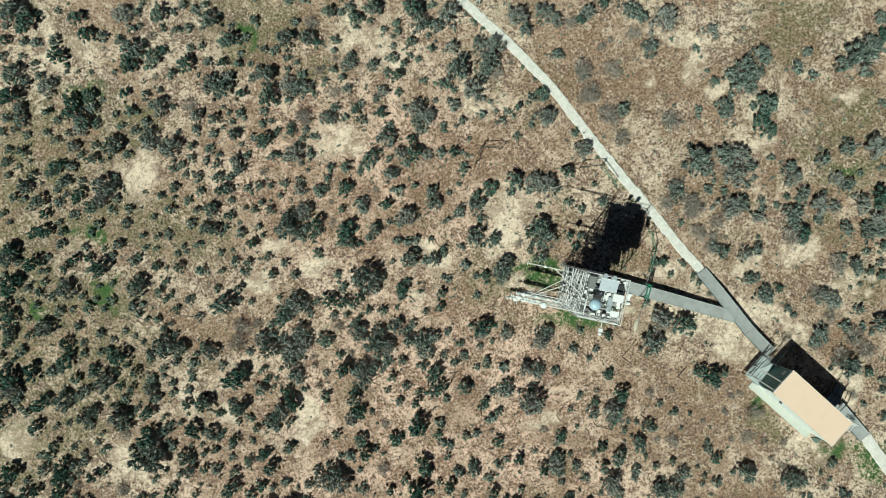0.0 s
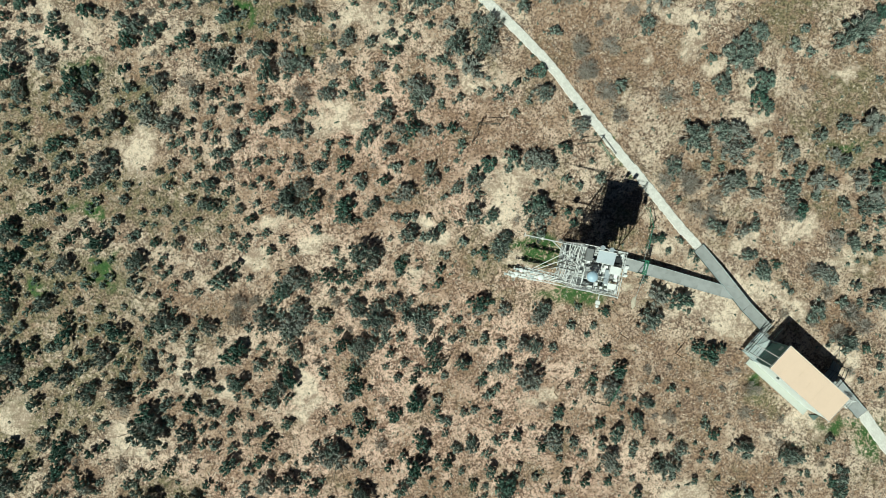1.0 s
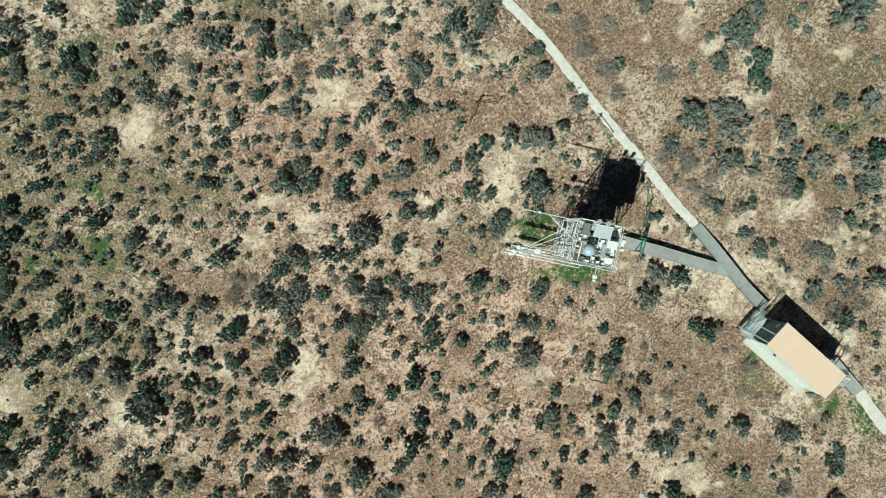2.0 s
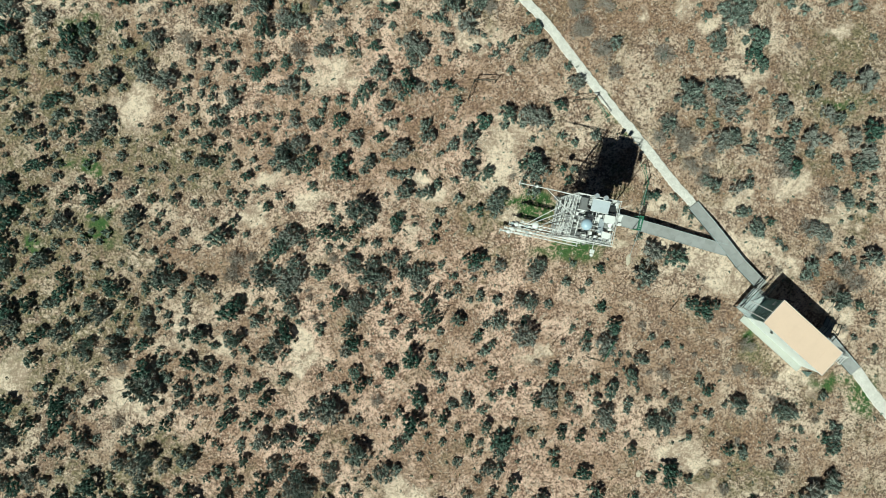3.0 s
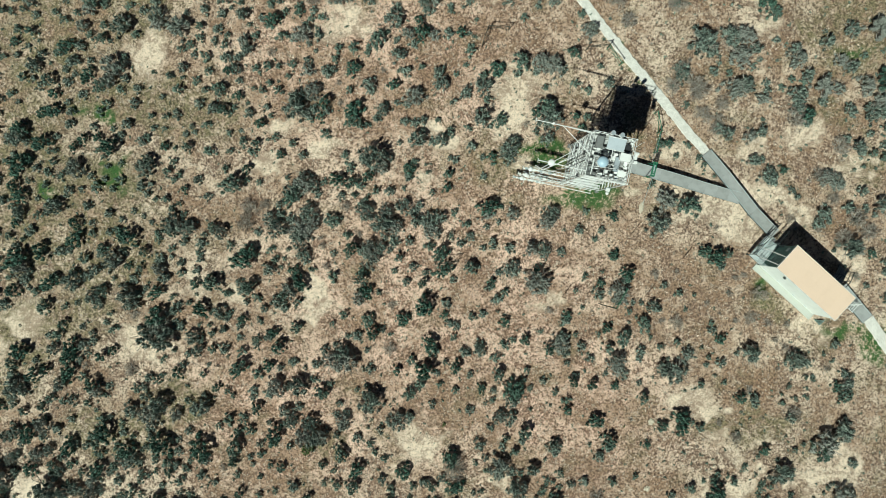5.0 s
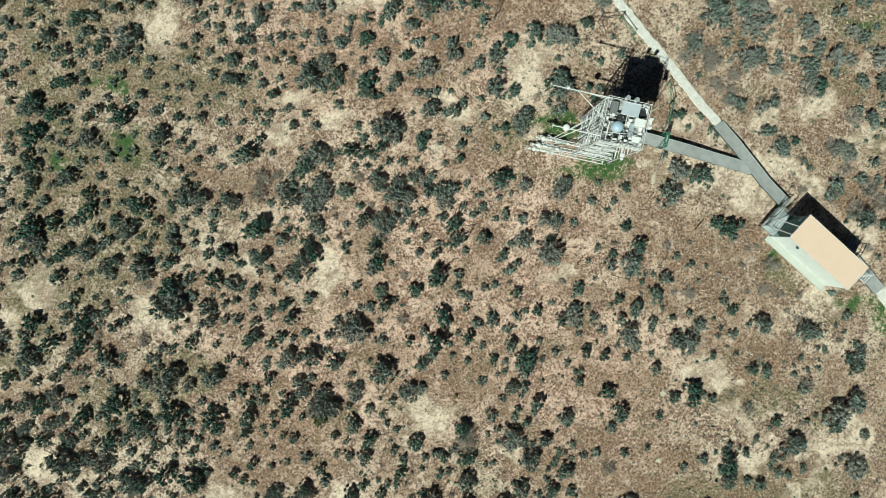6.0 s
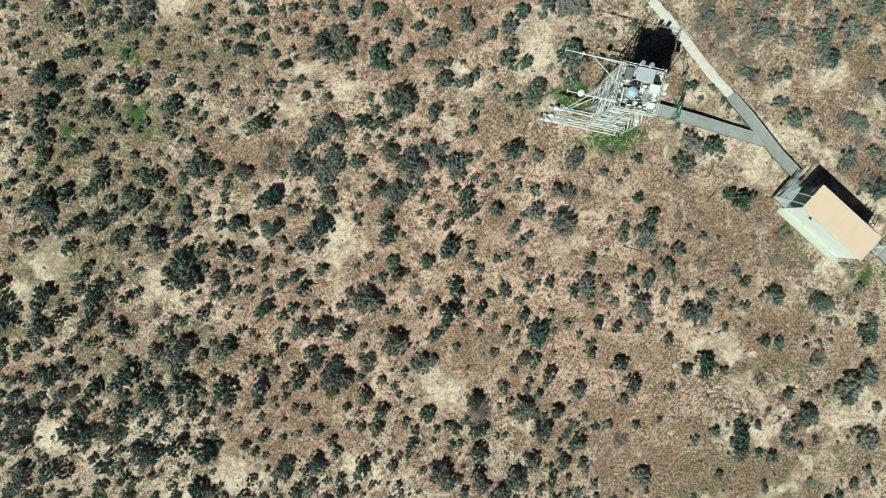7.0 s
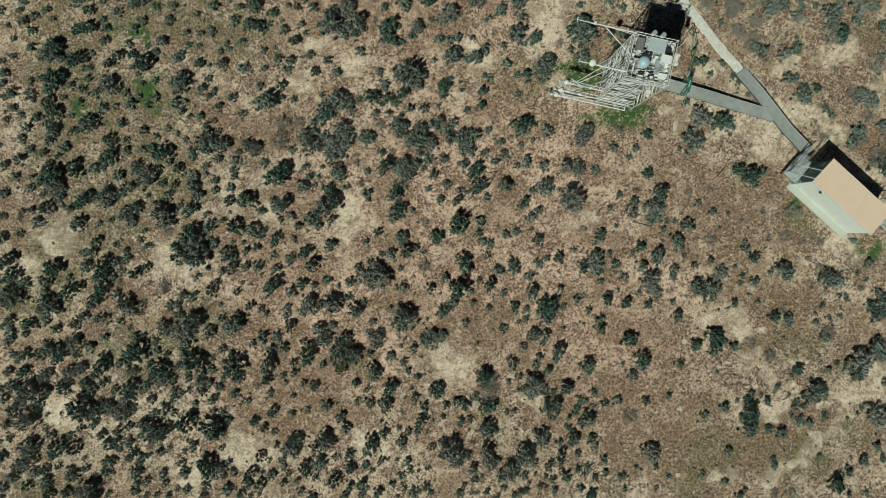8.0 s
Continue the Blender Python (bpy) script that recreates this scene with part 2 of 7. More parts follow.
# ---- ground ----
BARE_A = ((-6.7, 17.9, 3.6, 1.7), (-33, 17.7, 1.4, 1.9), (-25.7, 6.3, 1.7, 2.9), (-8.7, 9.1, 2.9, 2.2), (5.7, 3.2, 2, 2), (5.2, 5.3, 0.9, 1.9), (-10.6, -1.4, 1.5, 1.2), (-15.9, -2.8, 1.7, 1.1), (-11.4, -14.4, 1.7, 2.3), (-36.4, -16.4, 2.3, 2), (-26.2, -18.3, 2.9, 2), (-21.8, -13.2, 1.4, 1.1), (7.3, -3.3, 2, 0.7), (24.4, -6.7, 2.6, 1.9), (26.8, -5.2, 1.4, 1.9), (17.5, 14.6, 0.9, 0.8), (34.6, 12.4, 0.8, 1), (30.5, -0.4, 1.9, 1.9), (34.4, -3.1, 2.4, 1.1), (31.2, -16.6, 2.4, 0.9))
BARE_B = ((20.8, -23.1, 2.4, 1.8), (17.9, -24.6, 0.7, 0.7), (5.9, 3.3, 2.4, 2.6), (4.9, 0.9, 1.7, 1.4), (21.2, -7, 2.9, 1.3), (24.8, -7.9, 2.6, 2.4), (27.5, -9.8, 1.3, 1.9), (30.1, -7.2, 2.2, 1.2), (19.5, -4.7, 2.9, 0.7), (6.7, -3.1, 1.9, 0.7), (18.4, 18.1, 2.6, 0.8), (21.3, 15.5, 1.1, 1.5))
BARE_C = ((23.4, 13.1, 1.2, 0.9), (27.3, 11.2, 1.4, 1.9), (26.6, 8.6, 1.3, 1.1), (33.4, 13.2, 1.2, 0.7), (8.6, -14.7, 2.2, 1.2), (-30.6, 16.8, 1.9, 1.4), (-1, -0.4, 2.2, 1), (-14.5, 0.1, 1.8, 0.9), (-4.8, 16.3, 2.4, 1.4), (3.3, 12.5, 2.9, 1.4), (-18.4, -14.4, 1.2, 0.9), (-2, -3.8, 1.4, 1), (22.9, -3.3, 1.4, 1), (25.8, -1.9, 1.4, 1.4), (-2.5, -26.9, 2.9, 2), (-36.3, -32, 2.4, 2), (-19.6, -34.9, 2.9, 2), (-39.5, -19, 1.9, 1.4))
GREENS = ((15.4, 5.5, 0.5, 0.5), (16.2, 4.5, 0.45, 0.5), (14.6, 6.5, 0.45, 0.5), (12.2, -5.7, 1.9, 0.6), (10.2, -6.1, 1.6, 0.6), (7.4, -1.6, 0.9, 0.6), (-28.4, -4.0, 1.0, 1.1), (-29.4, 1.0, 0.9, 0.5), (-30.0, 13.2, 1.1, 0.8), (-16.2, 18.1, 0.8, 0.6), (-31.9, 1.9, 0.6, 0.5), (-34.4, -5.6, 0.8, 0.6), (-29.3, -2.7, 0.5, 0.4), (-28.5, -4.6, 0.6, 0.8), (-29.9, -4.4, 0.4, 0.4), (-27.7, -3.1, 0.4, 0.5), (8.8, -2.1, 1.5, 1), (11.1, -6, 2.4, 0.5), (27.2, -13.5, 0.7, 1.2), (34.6, -16.9, 2, 0.6), (36.8, -18.5, 1.2, 1.2), (-29.9, 13.9, 0.7, 0.4), (-16.5, 18.2, 0.7, 0.5), (34.7, 6.7, 1, 0.5), (6.6, -1.4, 0.8, 0.6), (12.9, -5, 1.7, 0.5), (9.6, -5.6, 1.7, 0.4))
OLIVE_A = ((32, 1.5, 1.6, 1.2), (-30.4, -6.2, 4.6, 3.6), (-29.8, 2.2, 4.1, 1.3), (-32.2, -15.7, 2.9, 1.7), (-34.5, 10.6, 1.9, 2.2), (-25.3, 2.7, 3.8, 1.7), (-15.8, 18.9, 3.6, 2.4), (29.8, 19, 3.4, 2.6), (34.2, 11, 2.9, 2.4), (35.2, 6.3, 2.2, 1.7), (4, -2.3, 2.2, 1.5), (-10.6, 15.3, 1.9, 1), (31.4, 8.2, 1.6, 1.2), (-35.7, -1.9, 2.9, 3.8), (-34.8, -9.6, 3.4, 3.8))
OLIVE_B = ((-26.4, 10.1, 2.9, 2.4), (-21.7, 1, 3.8, 1.9), (-29.5, -11.5, 4.3, 2.4), (-34.6, 5.3, 2.9, 1.9), (27.4, -14.7, 1.9, 1), (15.3, -0.9, 1, 1.7), (35.8, -3.3, 1.5, 1.3), (-34.5, 7.6, 3.8, 2.9), (-36.4, -17.6, 2.9, 2.9), (-23.3, -23.4, 2.9, 1.9), (-29.2, -26.4, 3.8, 1.9), (26.2, -25.3, 3.8, 1.1), (21, -34.7, 2.9, 1.7), (25.9, -33.6, 1.9, 1.4), (27.4, -35.1, 2.9, 1.9), (-39.6, -22.2, 2.9, 1.4), (-10.3, -27.4, 1.4, 1), (18.6, -36.6, 1.9, 2.4), (30.8, -33.1, 1.9, 1), (-37.8, -38.4, 2.9, 1.4))
REDDISH = ((23.4, -15.2, 2.2, 1.6), (24.2, -12.0, 2.0, 1.4), (20.5, 10.5, 2.6, 2.4), (23.0, 4.6, 2.4, 2.0), (28.4, 7.6, 2.4, 1.8), (27.5, 17.0, 2.6, 1.8), (31.5, 3.8, 2.0, 1.6), (35.0, 13.6, 2.2, 1.6), (33.6, -8.0, 1.8, 1.6), (15.4, -30.0, 2.4, 2.0), (19.1, -30.3, 2.2, 2.0), (20.3, -34.3, 3.4, 1.6), (17.8, -33.0, 3.0, 2.0), (11.3, -23.6, 2.0, 1.4), (25.0, -13.2, 2.6, 2.2), (25.9, -16.4, 2.4, 1.8), (17.9, 13.2, 3.2, 2.2), (32.0, 12.6, 2.2, 1.6), (4.7, 8.4, 3.6, 2.2), (8, 8.4, 2.9, 2.2), (13.2, 15.3, 4.6, 4.6), (19.2, 13.9, 3.6, 3.4), (-20.8, -7.2, 2.2, 1.7), (22.5, -13.4, 6, 4.3), (-1, 5.3, 3.1, 2.2), (-32.6, 8.7, 2.2, 1.7), (-13.9, 16.3, 3.1, 2.2), (29.1, -2.3, 3.4, 2.4), (16.2, 0.5, 1.4, 1.7), (-16.9, -6.7, 2.4, 1.4), (15.3, -0.9, 1, 1.7), (-17.7, -5.8, 1.9, 1.3), (24.2, -11.8, 2.4, 2.2), (8.7, -20.9, 2, 1.5), (14.7, -31.2, 7.2, 3.6), (-16.2, -29.9, 4.1, 2.9), (0.4, -23.9, 3.6, 2), (27.7, -22.8, 3.8, 2.4), (25.9, -33.1, 3.8, 2.4), (-29.4, -23.1, 2.4, 1.4))
# a faint sandy track in the south-east, and patches beside it
TRACK = tuple((25.3 + 9.9 * k / 13, -37.4 + 9.3 * k / 13 + 0.5 * math.sin(k * 0.9), 1.15, 0.95) for k in range(14))
BARE_D = ((33.8, -27.6, 1.2, 1.4), (31.9, -29.2, 1.4, 1.0), (27.4, -29.6, 1.6, 0.8), (25.0, -28.0, 1.2, 1.0), (29.6, -29.8, 1.2, 0.9), (23.6, -26.4, 1.4, 1.0), (21.2, -36.7, 1.9, 1.0), (25.0, -31.2, 2.2, 1.5), (22.6, -31.0, 0.9, 1.6), (22.6, -23.9, 1.6, 0.9), (-10.2, -34.1, 2.0, 1.2), (-8.2, -34.8, 1.6, 0.9), (5.2, -30.7, 1.4, 0.8), (-21, -34.9, 2.0, 1.6), (-24.7, -37.3, 1.8, 1.0), (20.5, -1.8, 1.2, 0.8), (22.8, -2.2, 0.8, 1.4), (24.9, -4.6, 0.9, 1.2), (27.0, -6.2, 0.9, 1.0), (33.6, -10.4, 0.9, 1.4), (30.0, -16.2, 1.8, 0.7), (16.8, -4.6, 1.1, 0.6), (15.3, -5.2, 1.2, 0.7), (18.4, -5.4, 1.8, 0.7), (22.0, -6.6, 2.0, 0.9), (18.3, -1.9, 1.6, 1.1), (19.9, -3.2, 1.0, 0.7), (25.4, -8.6, 1.4, 1.2), (28.8, -5.9, 1.5, 0.9), (34.9, -12.6, 0.9, 1.6), (30.9, -6.8, 1.2, 0.8), (22.0, 17.2, 1.2, 0.9), (20.5, 17.6, 1.5, 0.7), (27.6, 9.6, 0.9, 1.6), (32.2, -17.3, 1.2, 0.8))
# the middle of the site is pinker than its rim
ROSY = ((0.0, -15.0, 15.0, 14.0), (-6.0, 6.0, 14.0, 9.0), (10.0, -24.0, 9.0, 8.0), (-14.0, -24.0, 10.0, 8.0))
BARE = BARE_A + BARE_B + BARE_C + BARE_D + TRACK
OLIVE = OLIVE_A + OLIVE_B



def soft_mask(x, y, blobs, hard=1.0):
    out = np.zeros_like(x)
    x = x + 0.45 * np.sin(1.3 * y + 0.7 * x) + 0.3 * np.sin(2.9 * x - 1.1 * y + 2) + 0.18 * np.sin(5.3 * y + 3.1 * x)
    y = y + 0.45 * np.sin(1.1 * x - 0.8 * y + 1) + 0.3 * np.sin(2.5 * y + 1.7 * x) + 0.18 * np.sin(5.9 * x - 2.3 * y + 4)
    for bx, by, rx, ry in blobs:
        d = ((x - bx) / rx) ** 2 + ((y - by) / ry) ** 2
        out = np.maximum(out, np.exp(-0.9 * d ** 1.3))
    return np.clip(out * hard, 0, 1)


WALK_LINE = ((1.68, 20.94), (4.29, 18.59), (6.81, 16.23), (9.15, 13.86), (10.96, 11.49), (12.83, 9.12), (14.8, 6.74), (16.77, 4.36), (18.74, 1.97), (20.48, -0.23), (21.37, -1.0), (22.05, -1.95))


def relief(x, y):
    return 0.05 * np.sin(x * 0.31 + 0.4) * np.sin(y * 0.27) * 0.5 - 0.01 + 0.012 * np.sin(x * 2.1) * np.cos(y * 1.7)


def build_ground():
    far = [60, 90, 150, 300, 700, 1600, 3500]
    near_x, near_y = np.arange(-46, 46.01, 0.28), np.arange(-46, 32.01, 0.28)
    xs = np.concatenate([-np.array(far[::-1]), near_x, far])
    ys = np.concatenate([-np.array(far[::-1]), near_y, far])
    gx, gy = np.meshgrid(xs, ys)
    nx, ny = len(xs), len(ys)
    co = np.stack([gx.ravel(), gy.ravel(), relief(gx, gy).ravel()], 1)
    idx = np.arange(nx * ny).reshape(ny, nx)
    quads = np.stack([idx[:-1, :-1], idx[:-1, 1:], idx[1:, 1:], idx[1:, :-1]], -1).reshape(-1, 4)
    ob = mesh_object("ground", co.tolist(), quads.tolist(), GROUND, smooth=True)
    for name, blobs, hard in (("bare", BARE, 1.12), ("green", GREENS, 1.4), ("olive", OLIVE, 1.8), ("reddish", REDDISH, 0.75), ("rosy", ROSY, 1.2)):
        a = ob.data.attributes.new(name, "FLOAT", "POINT")
        a.data.foreach_set("value", soft_mask(co[:, 0], co[:, 1], blobs, hard).astype(np.float32))
    return tagged(ob, "dry sandy ground with reddish cheatgrass, straw and bare patches", "ground", kind="structure")


build_ground()


def strip(name, line, width, z, mat, label, rough_edge=0.0, seed=3):
    """A gravel path along a line, crowned, with ragged edges sunk into the ground."""
    rng = np.random.default_rng(seed)
    pts = [Vector((*p, 0)) for p in line]
    fine = []
    for a, b in zip(pts, pts[1:]):
        n = max(2, int((b - a).length / 0.22))
        fine += [a.lerp(b, i / n) for i in range(n)]
    fine.append(pts[-1])
    for _ in range(14):
        fine = [fine[0]] + [(p + 2 * q + r) / 4 for p, q, r in zip(fine, fine[1:], fine[2:])] + [fine[-1]]
    verts, faces = [], []
    drift = np.cumsum(rng.normal(0, 0.02, len(fine)))
    drift -= np.linspace(0, drift[-1], len(fine))
    for i, p in enumerate(fine):
        d = (fine[min(i + 1, len(fine) - 1)] - fine[max(i - 1, 0)]).normalized()
        side = Vector((-d.y, d.x, 0))
        for s, up in ((-0.56, -0.09), (-0.5, 0.0), (-0.25, 0.004), (0, 0.006), (0.25, 0.004), (0.5, 0.0), (0.56, -0.09)):
            ragged = rng.normal(0, rough_edge) if abs(s) > 0.4 else 0
            q = p + side * (s * width + ragged + max(-0.03, min(0.03, drift[i])) * (1 if s > 0 else 0.4))
            verts.append((q.x, q.y, z + up))
        if i:
            for k in range(6):
                a = (i - 1) * 7 + k
                faces.append((a, a + 1, a + 8, a + 7))
    return tagged(mesh_object(name, verts, faces, mat), label, "path", kind="structure")


strip("path", ((-3.6, 25.6), (-1.2, 23.6)) + WALK_LINE, 0.74, 0.055, GRAVEL, "pale crushed gravel footpath through the shrubs", 0.032)
strip("path_east", ((36.15, -16.0), (36.7, -16.8), (37.9, -18.5), (40.5, -21.6), (44, -25.2)), 0.92, 0.055, GRAVEL, "pale crushed gravel footpath beyond the hut", 0.03, 5)


# ---- boardwalks ----
def boardwalk(name, line, width, label):
    """Deck panels on beams and stub posts. line: x, y and deck height."""
    top = thing(name, Matrix(), label, "boardwalk", kind="structure")
    panel_mesh = {}
    for a, b in zip(line, line[1:]):
        a, b = Vector(a), Vector(b)
        d = b - a
        n = max(1, round(d.length / 1.22))
        turn = math.degrees(math.atan2(d.y, d.x))
        pitch = -math.degrees(math.atan2(d.z, math.hypot(d.x, d.y)))
        step = d.length / n
        key = round(step, 3)
        if key not in panel_mesh:
            bm = box(B(), -step / 2 + 0.002, step / 2 - 0.002, -width / 2, width / 2, -0.04, 0.0)
            me = bpy.data.meshes.new("panel")
            bm.to_mesh(me)
            bm.free()
            me.materials.append(DECK)
            panel_mesh[key] = me
        for i in range(n):
            ob = new("panel", panel_mesh[key])
            ob.parent = top
            p = a + d * ((i + 0.5) / n)
            ob.matrix_basis = pose(p.x, p.y, p.z + random.uniform(-0.003, 0.003), 0, pitch, turn)
        along = pose(a.x, a.y, a.z, 0, pitch, turn)
        for s in (-1, 1):
            beam = box(B(), 0, d.length, s * width / 2 - 0.045, s * width / 2 + 0.012, -0.2, -0.045)
            part("beam", beam, DECK_DARK, top).matrix_basis = along
            kerb = box(B(), 0, d.length, s * width / 2 - 0.012, s * width / 2 + 0.018, -0.04, 0.035)
            part("edge_strip", kerb, PALE_METAL, top, "pale edge strip").matrix_basis = along
            for i in range(max(1, int(d.length / 1.8)) + 1):
                p = a + d * (i / max(1, int(d.length / 1.8)))
                foot = box(B(), -0.05, 0.05, -0.05, 0.05, -0.15, max(0.02, p.z - 0.1))
                q = Matrix.Translation((p.x, p.y, 0)) @ pose(0, 0, 0, 0, 0, turn) @ pose(0, s * (width / 2 - 0.06), 0)
                part("post", foot, DECK_DARK, top).matrix_basis = q
    return top


boardwalk("boardwalk_main", ((21.95, -1.85, 0.2), (23.46, -3.75, 0.5), (24.62, -5.22, 0.54), (25.92, -6.86, 0.56), (27.75, -8.75, 0.58)), 0.92, "raised grey composite boardwalk with a slim kerb")
boardwalk("boardwalk_tower", ((24.75, -5.72, 0.515), (21.78, -4.88, 0.58), (18.93, -4.05, 0.72), (15.84, -3.21, 0.8), (12.9, -2.45, 0.85)), 0.95, "raised grey boardwalk branch running up to the tower")


# ---- instrument hut ----
def handrail(parent, line, height, mat, posts=True, mid=True, r=0.022, label=""):
    """Posts, a top rail and a middle rail along a line of floor points."""
    line = [Vector(p) for p in line]
    up = Vector((0, 0, height))
    for a, b in zip(line, line[1:]):
        part("top_rail", tube(B(), a + up, b + up, r), mat, parent, label)
        if mid:
            part("mid_rail", tube(B(), a + up * 0.52, b + up * 0.52, r * 0.8), mat, parent, label)
    if posts:
        for p in line:
            part("rail_post", tube(B(), p, p + up, r), mat, parent, label)


HUT = pose(29.735, -12.66, 0, 0, 0, -41.8)
HL, HW, HH = 3.14, 1.17, 3.72


def build_hut():
    hut = thing("instrument_hut", HUT, "white steel instrument hut with a flat tan roof", "hut")
    wall = B()
    box(wall, -HL, HL, -HW, HW, 0.1, HH - 0.1, 0.015)
    body = part("wall", wall, WHITE_WALL, hut, "white painted steel walls")
    # upright seams and a base channel on the long sides
    for s in (-1, 1):
        for i in range(1, 8):
            x = -HL + i * 2 * HL / 8
            part("seam", box(B(), x - 0.02, x + 0.02, s * HW - 0.006, s * HW + 0.006, 0.32, HH - 0.14), WHITE_WALL, body)
    part("base_skid", box(B(), -HL + 0.05, HL - 0.05, -HW + 0.05, HW - 0.05, -0.1, 0.11), DARK_METAL, hut, "dark steel skid base")
    part("foundation", box(B(), -HL - 0.25, HL + 0.12, -HW - 0.56, HW + 0.1, -0.12, 0.1, 0.02), CONCRETE, hut, "pale concrete footing")
    roof = part("roof", box(B(), -HL - 0.06, HL + 0.06, -HW - 0.06, HW + 0.06, HH - 0.1, HH, 0.02), ROOF, hut, "flat tan roof membrane")
    for s in (-1, 1):
        part("roof_trim", box(B(), -HL - 0.075, HL + 0.075, s * (HW + 0.068) - 0.012, s * (HW + 0.068) + 0.012, HH - 0.16, HH + 0.012), WHITE_PAINT, roof, "white metal edge trim")
        part("roof_trim", box(B(), s * (HL + 0.068) - 0.012, s * (HL + 0.068) + 0.012, -HW - 0.055, HW + 0.055, HH - 0.16, HH + 0.012), WHITE_PAINT, roof, "white metal edge trim")
    for i in range(1, 6):
        x = -HL + i * 2 * HL / 6
        part("roof_seam", box(B(), x - 0.03, x + 0.03, -HW - 0.04, HW + 0.04, HH - 0.01, HH + 0.006), ROOF, roof)
    # low vents and a flood lamp on the sunny long wall
    for x in (-2.75, -1.2, 0.55, 1.95):
        vent = part("vent", box(B(), x - 0.13, x + 0.13, -HW - 0.03, -HW + 0.01, 0.55, 0.72), WHITE_PAINT, hut, "small louvred wall vent")
        for k in range(3):
            part("slat", box(B(), x - 0.11, x + 0.11, -HW - 0.045, -HW - 0.02, 0.575 + 0.045 * k, 0.59 + 0.045 * k), PALE_METAL, vent)
    flood = part("flood_lamp", box(B(), -2.08, -1.86, -HW - 0.2, -HW - 0.06, 3.12, 3.26, 0.02), DARK_METAL, hut, "dark wall flood lamp")
    part("bracket", tube(B(), (-1.97, -HW + 0.01, 3.2), (-1.97, -HW - 0.12, 3.2), 0.02), DARK_METAL, flood)
    # the entrance end faces away from the sun: dark green sheets paint its shade
    for k in range(4):
        y = -HW + 0.02 + k * (2 * HW - 0.04) / 4
        part("end_panel", box(B(), -HL - 0.028, -HL - 0.004, y, y + (2 * HW - 0.04) / 4 - 0.006, 0.12, HH - 0.17, 0.004), SHADE_GREEN, body, "end wall sheet in dark green, shade put into its colour")
    # doors at both ends of the hut, the entrance one in the same painted shade
    for x, s in ((-HL, -1), (HL, 1)):
        door = part("door", box(B(), x + s * 0.024 - 0.02, x + s * 0.024 + 0.02, -0.45, 0.45, 0.75, 2.78, 0.008), SHADE_GREEN if s < 0 else PALE_METAL, hut, "flush steel door")
        part("handle", tube(B(), (x + s * 0.06, 0.34, 1.75), (x + s * 0.06, 0.34, 1.9), 0.014), DARK_METAL, door)
    # a pale cover plate high on the entrance wall
    cover = part("vent_cap", box(B(), -HL - 0.08, -HL + 0.01, 0.55, 0.92, 2.55, 2.95, 0.02), WHITE_PAINT, hut, "pale square vent cover")
    part("grille", box(B(), -HL - 0.09, -HL - 0.075, 0.6, 0.87, 2.6, 2.9), PALE_METAL, cover)
    # a cooling unit on the shaded wall
    unit = part("cooling_unit", box(B(), 0.3, 1.15, HW + 0.005, HW + 0.42, 0.9, 1.8, 0.03), PALE_METAL, hut, "pale wall-mounted cooling unit")
    part("grille", box(B(), 0.4, 1.05, HW + 0.41, HW + 0.435, 1.0, 1.7), DARK_METAL, unit)


build_hut()


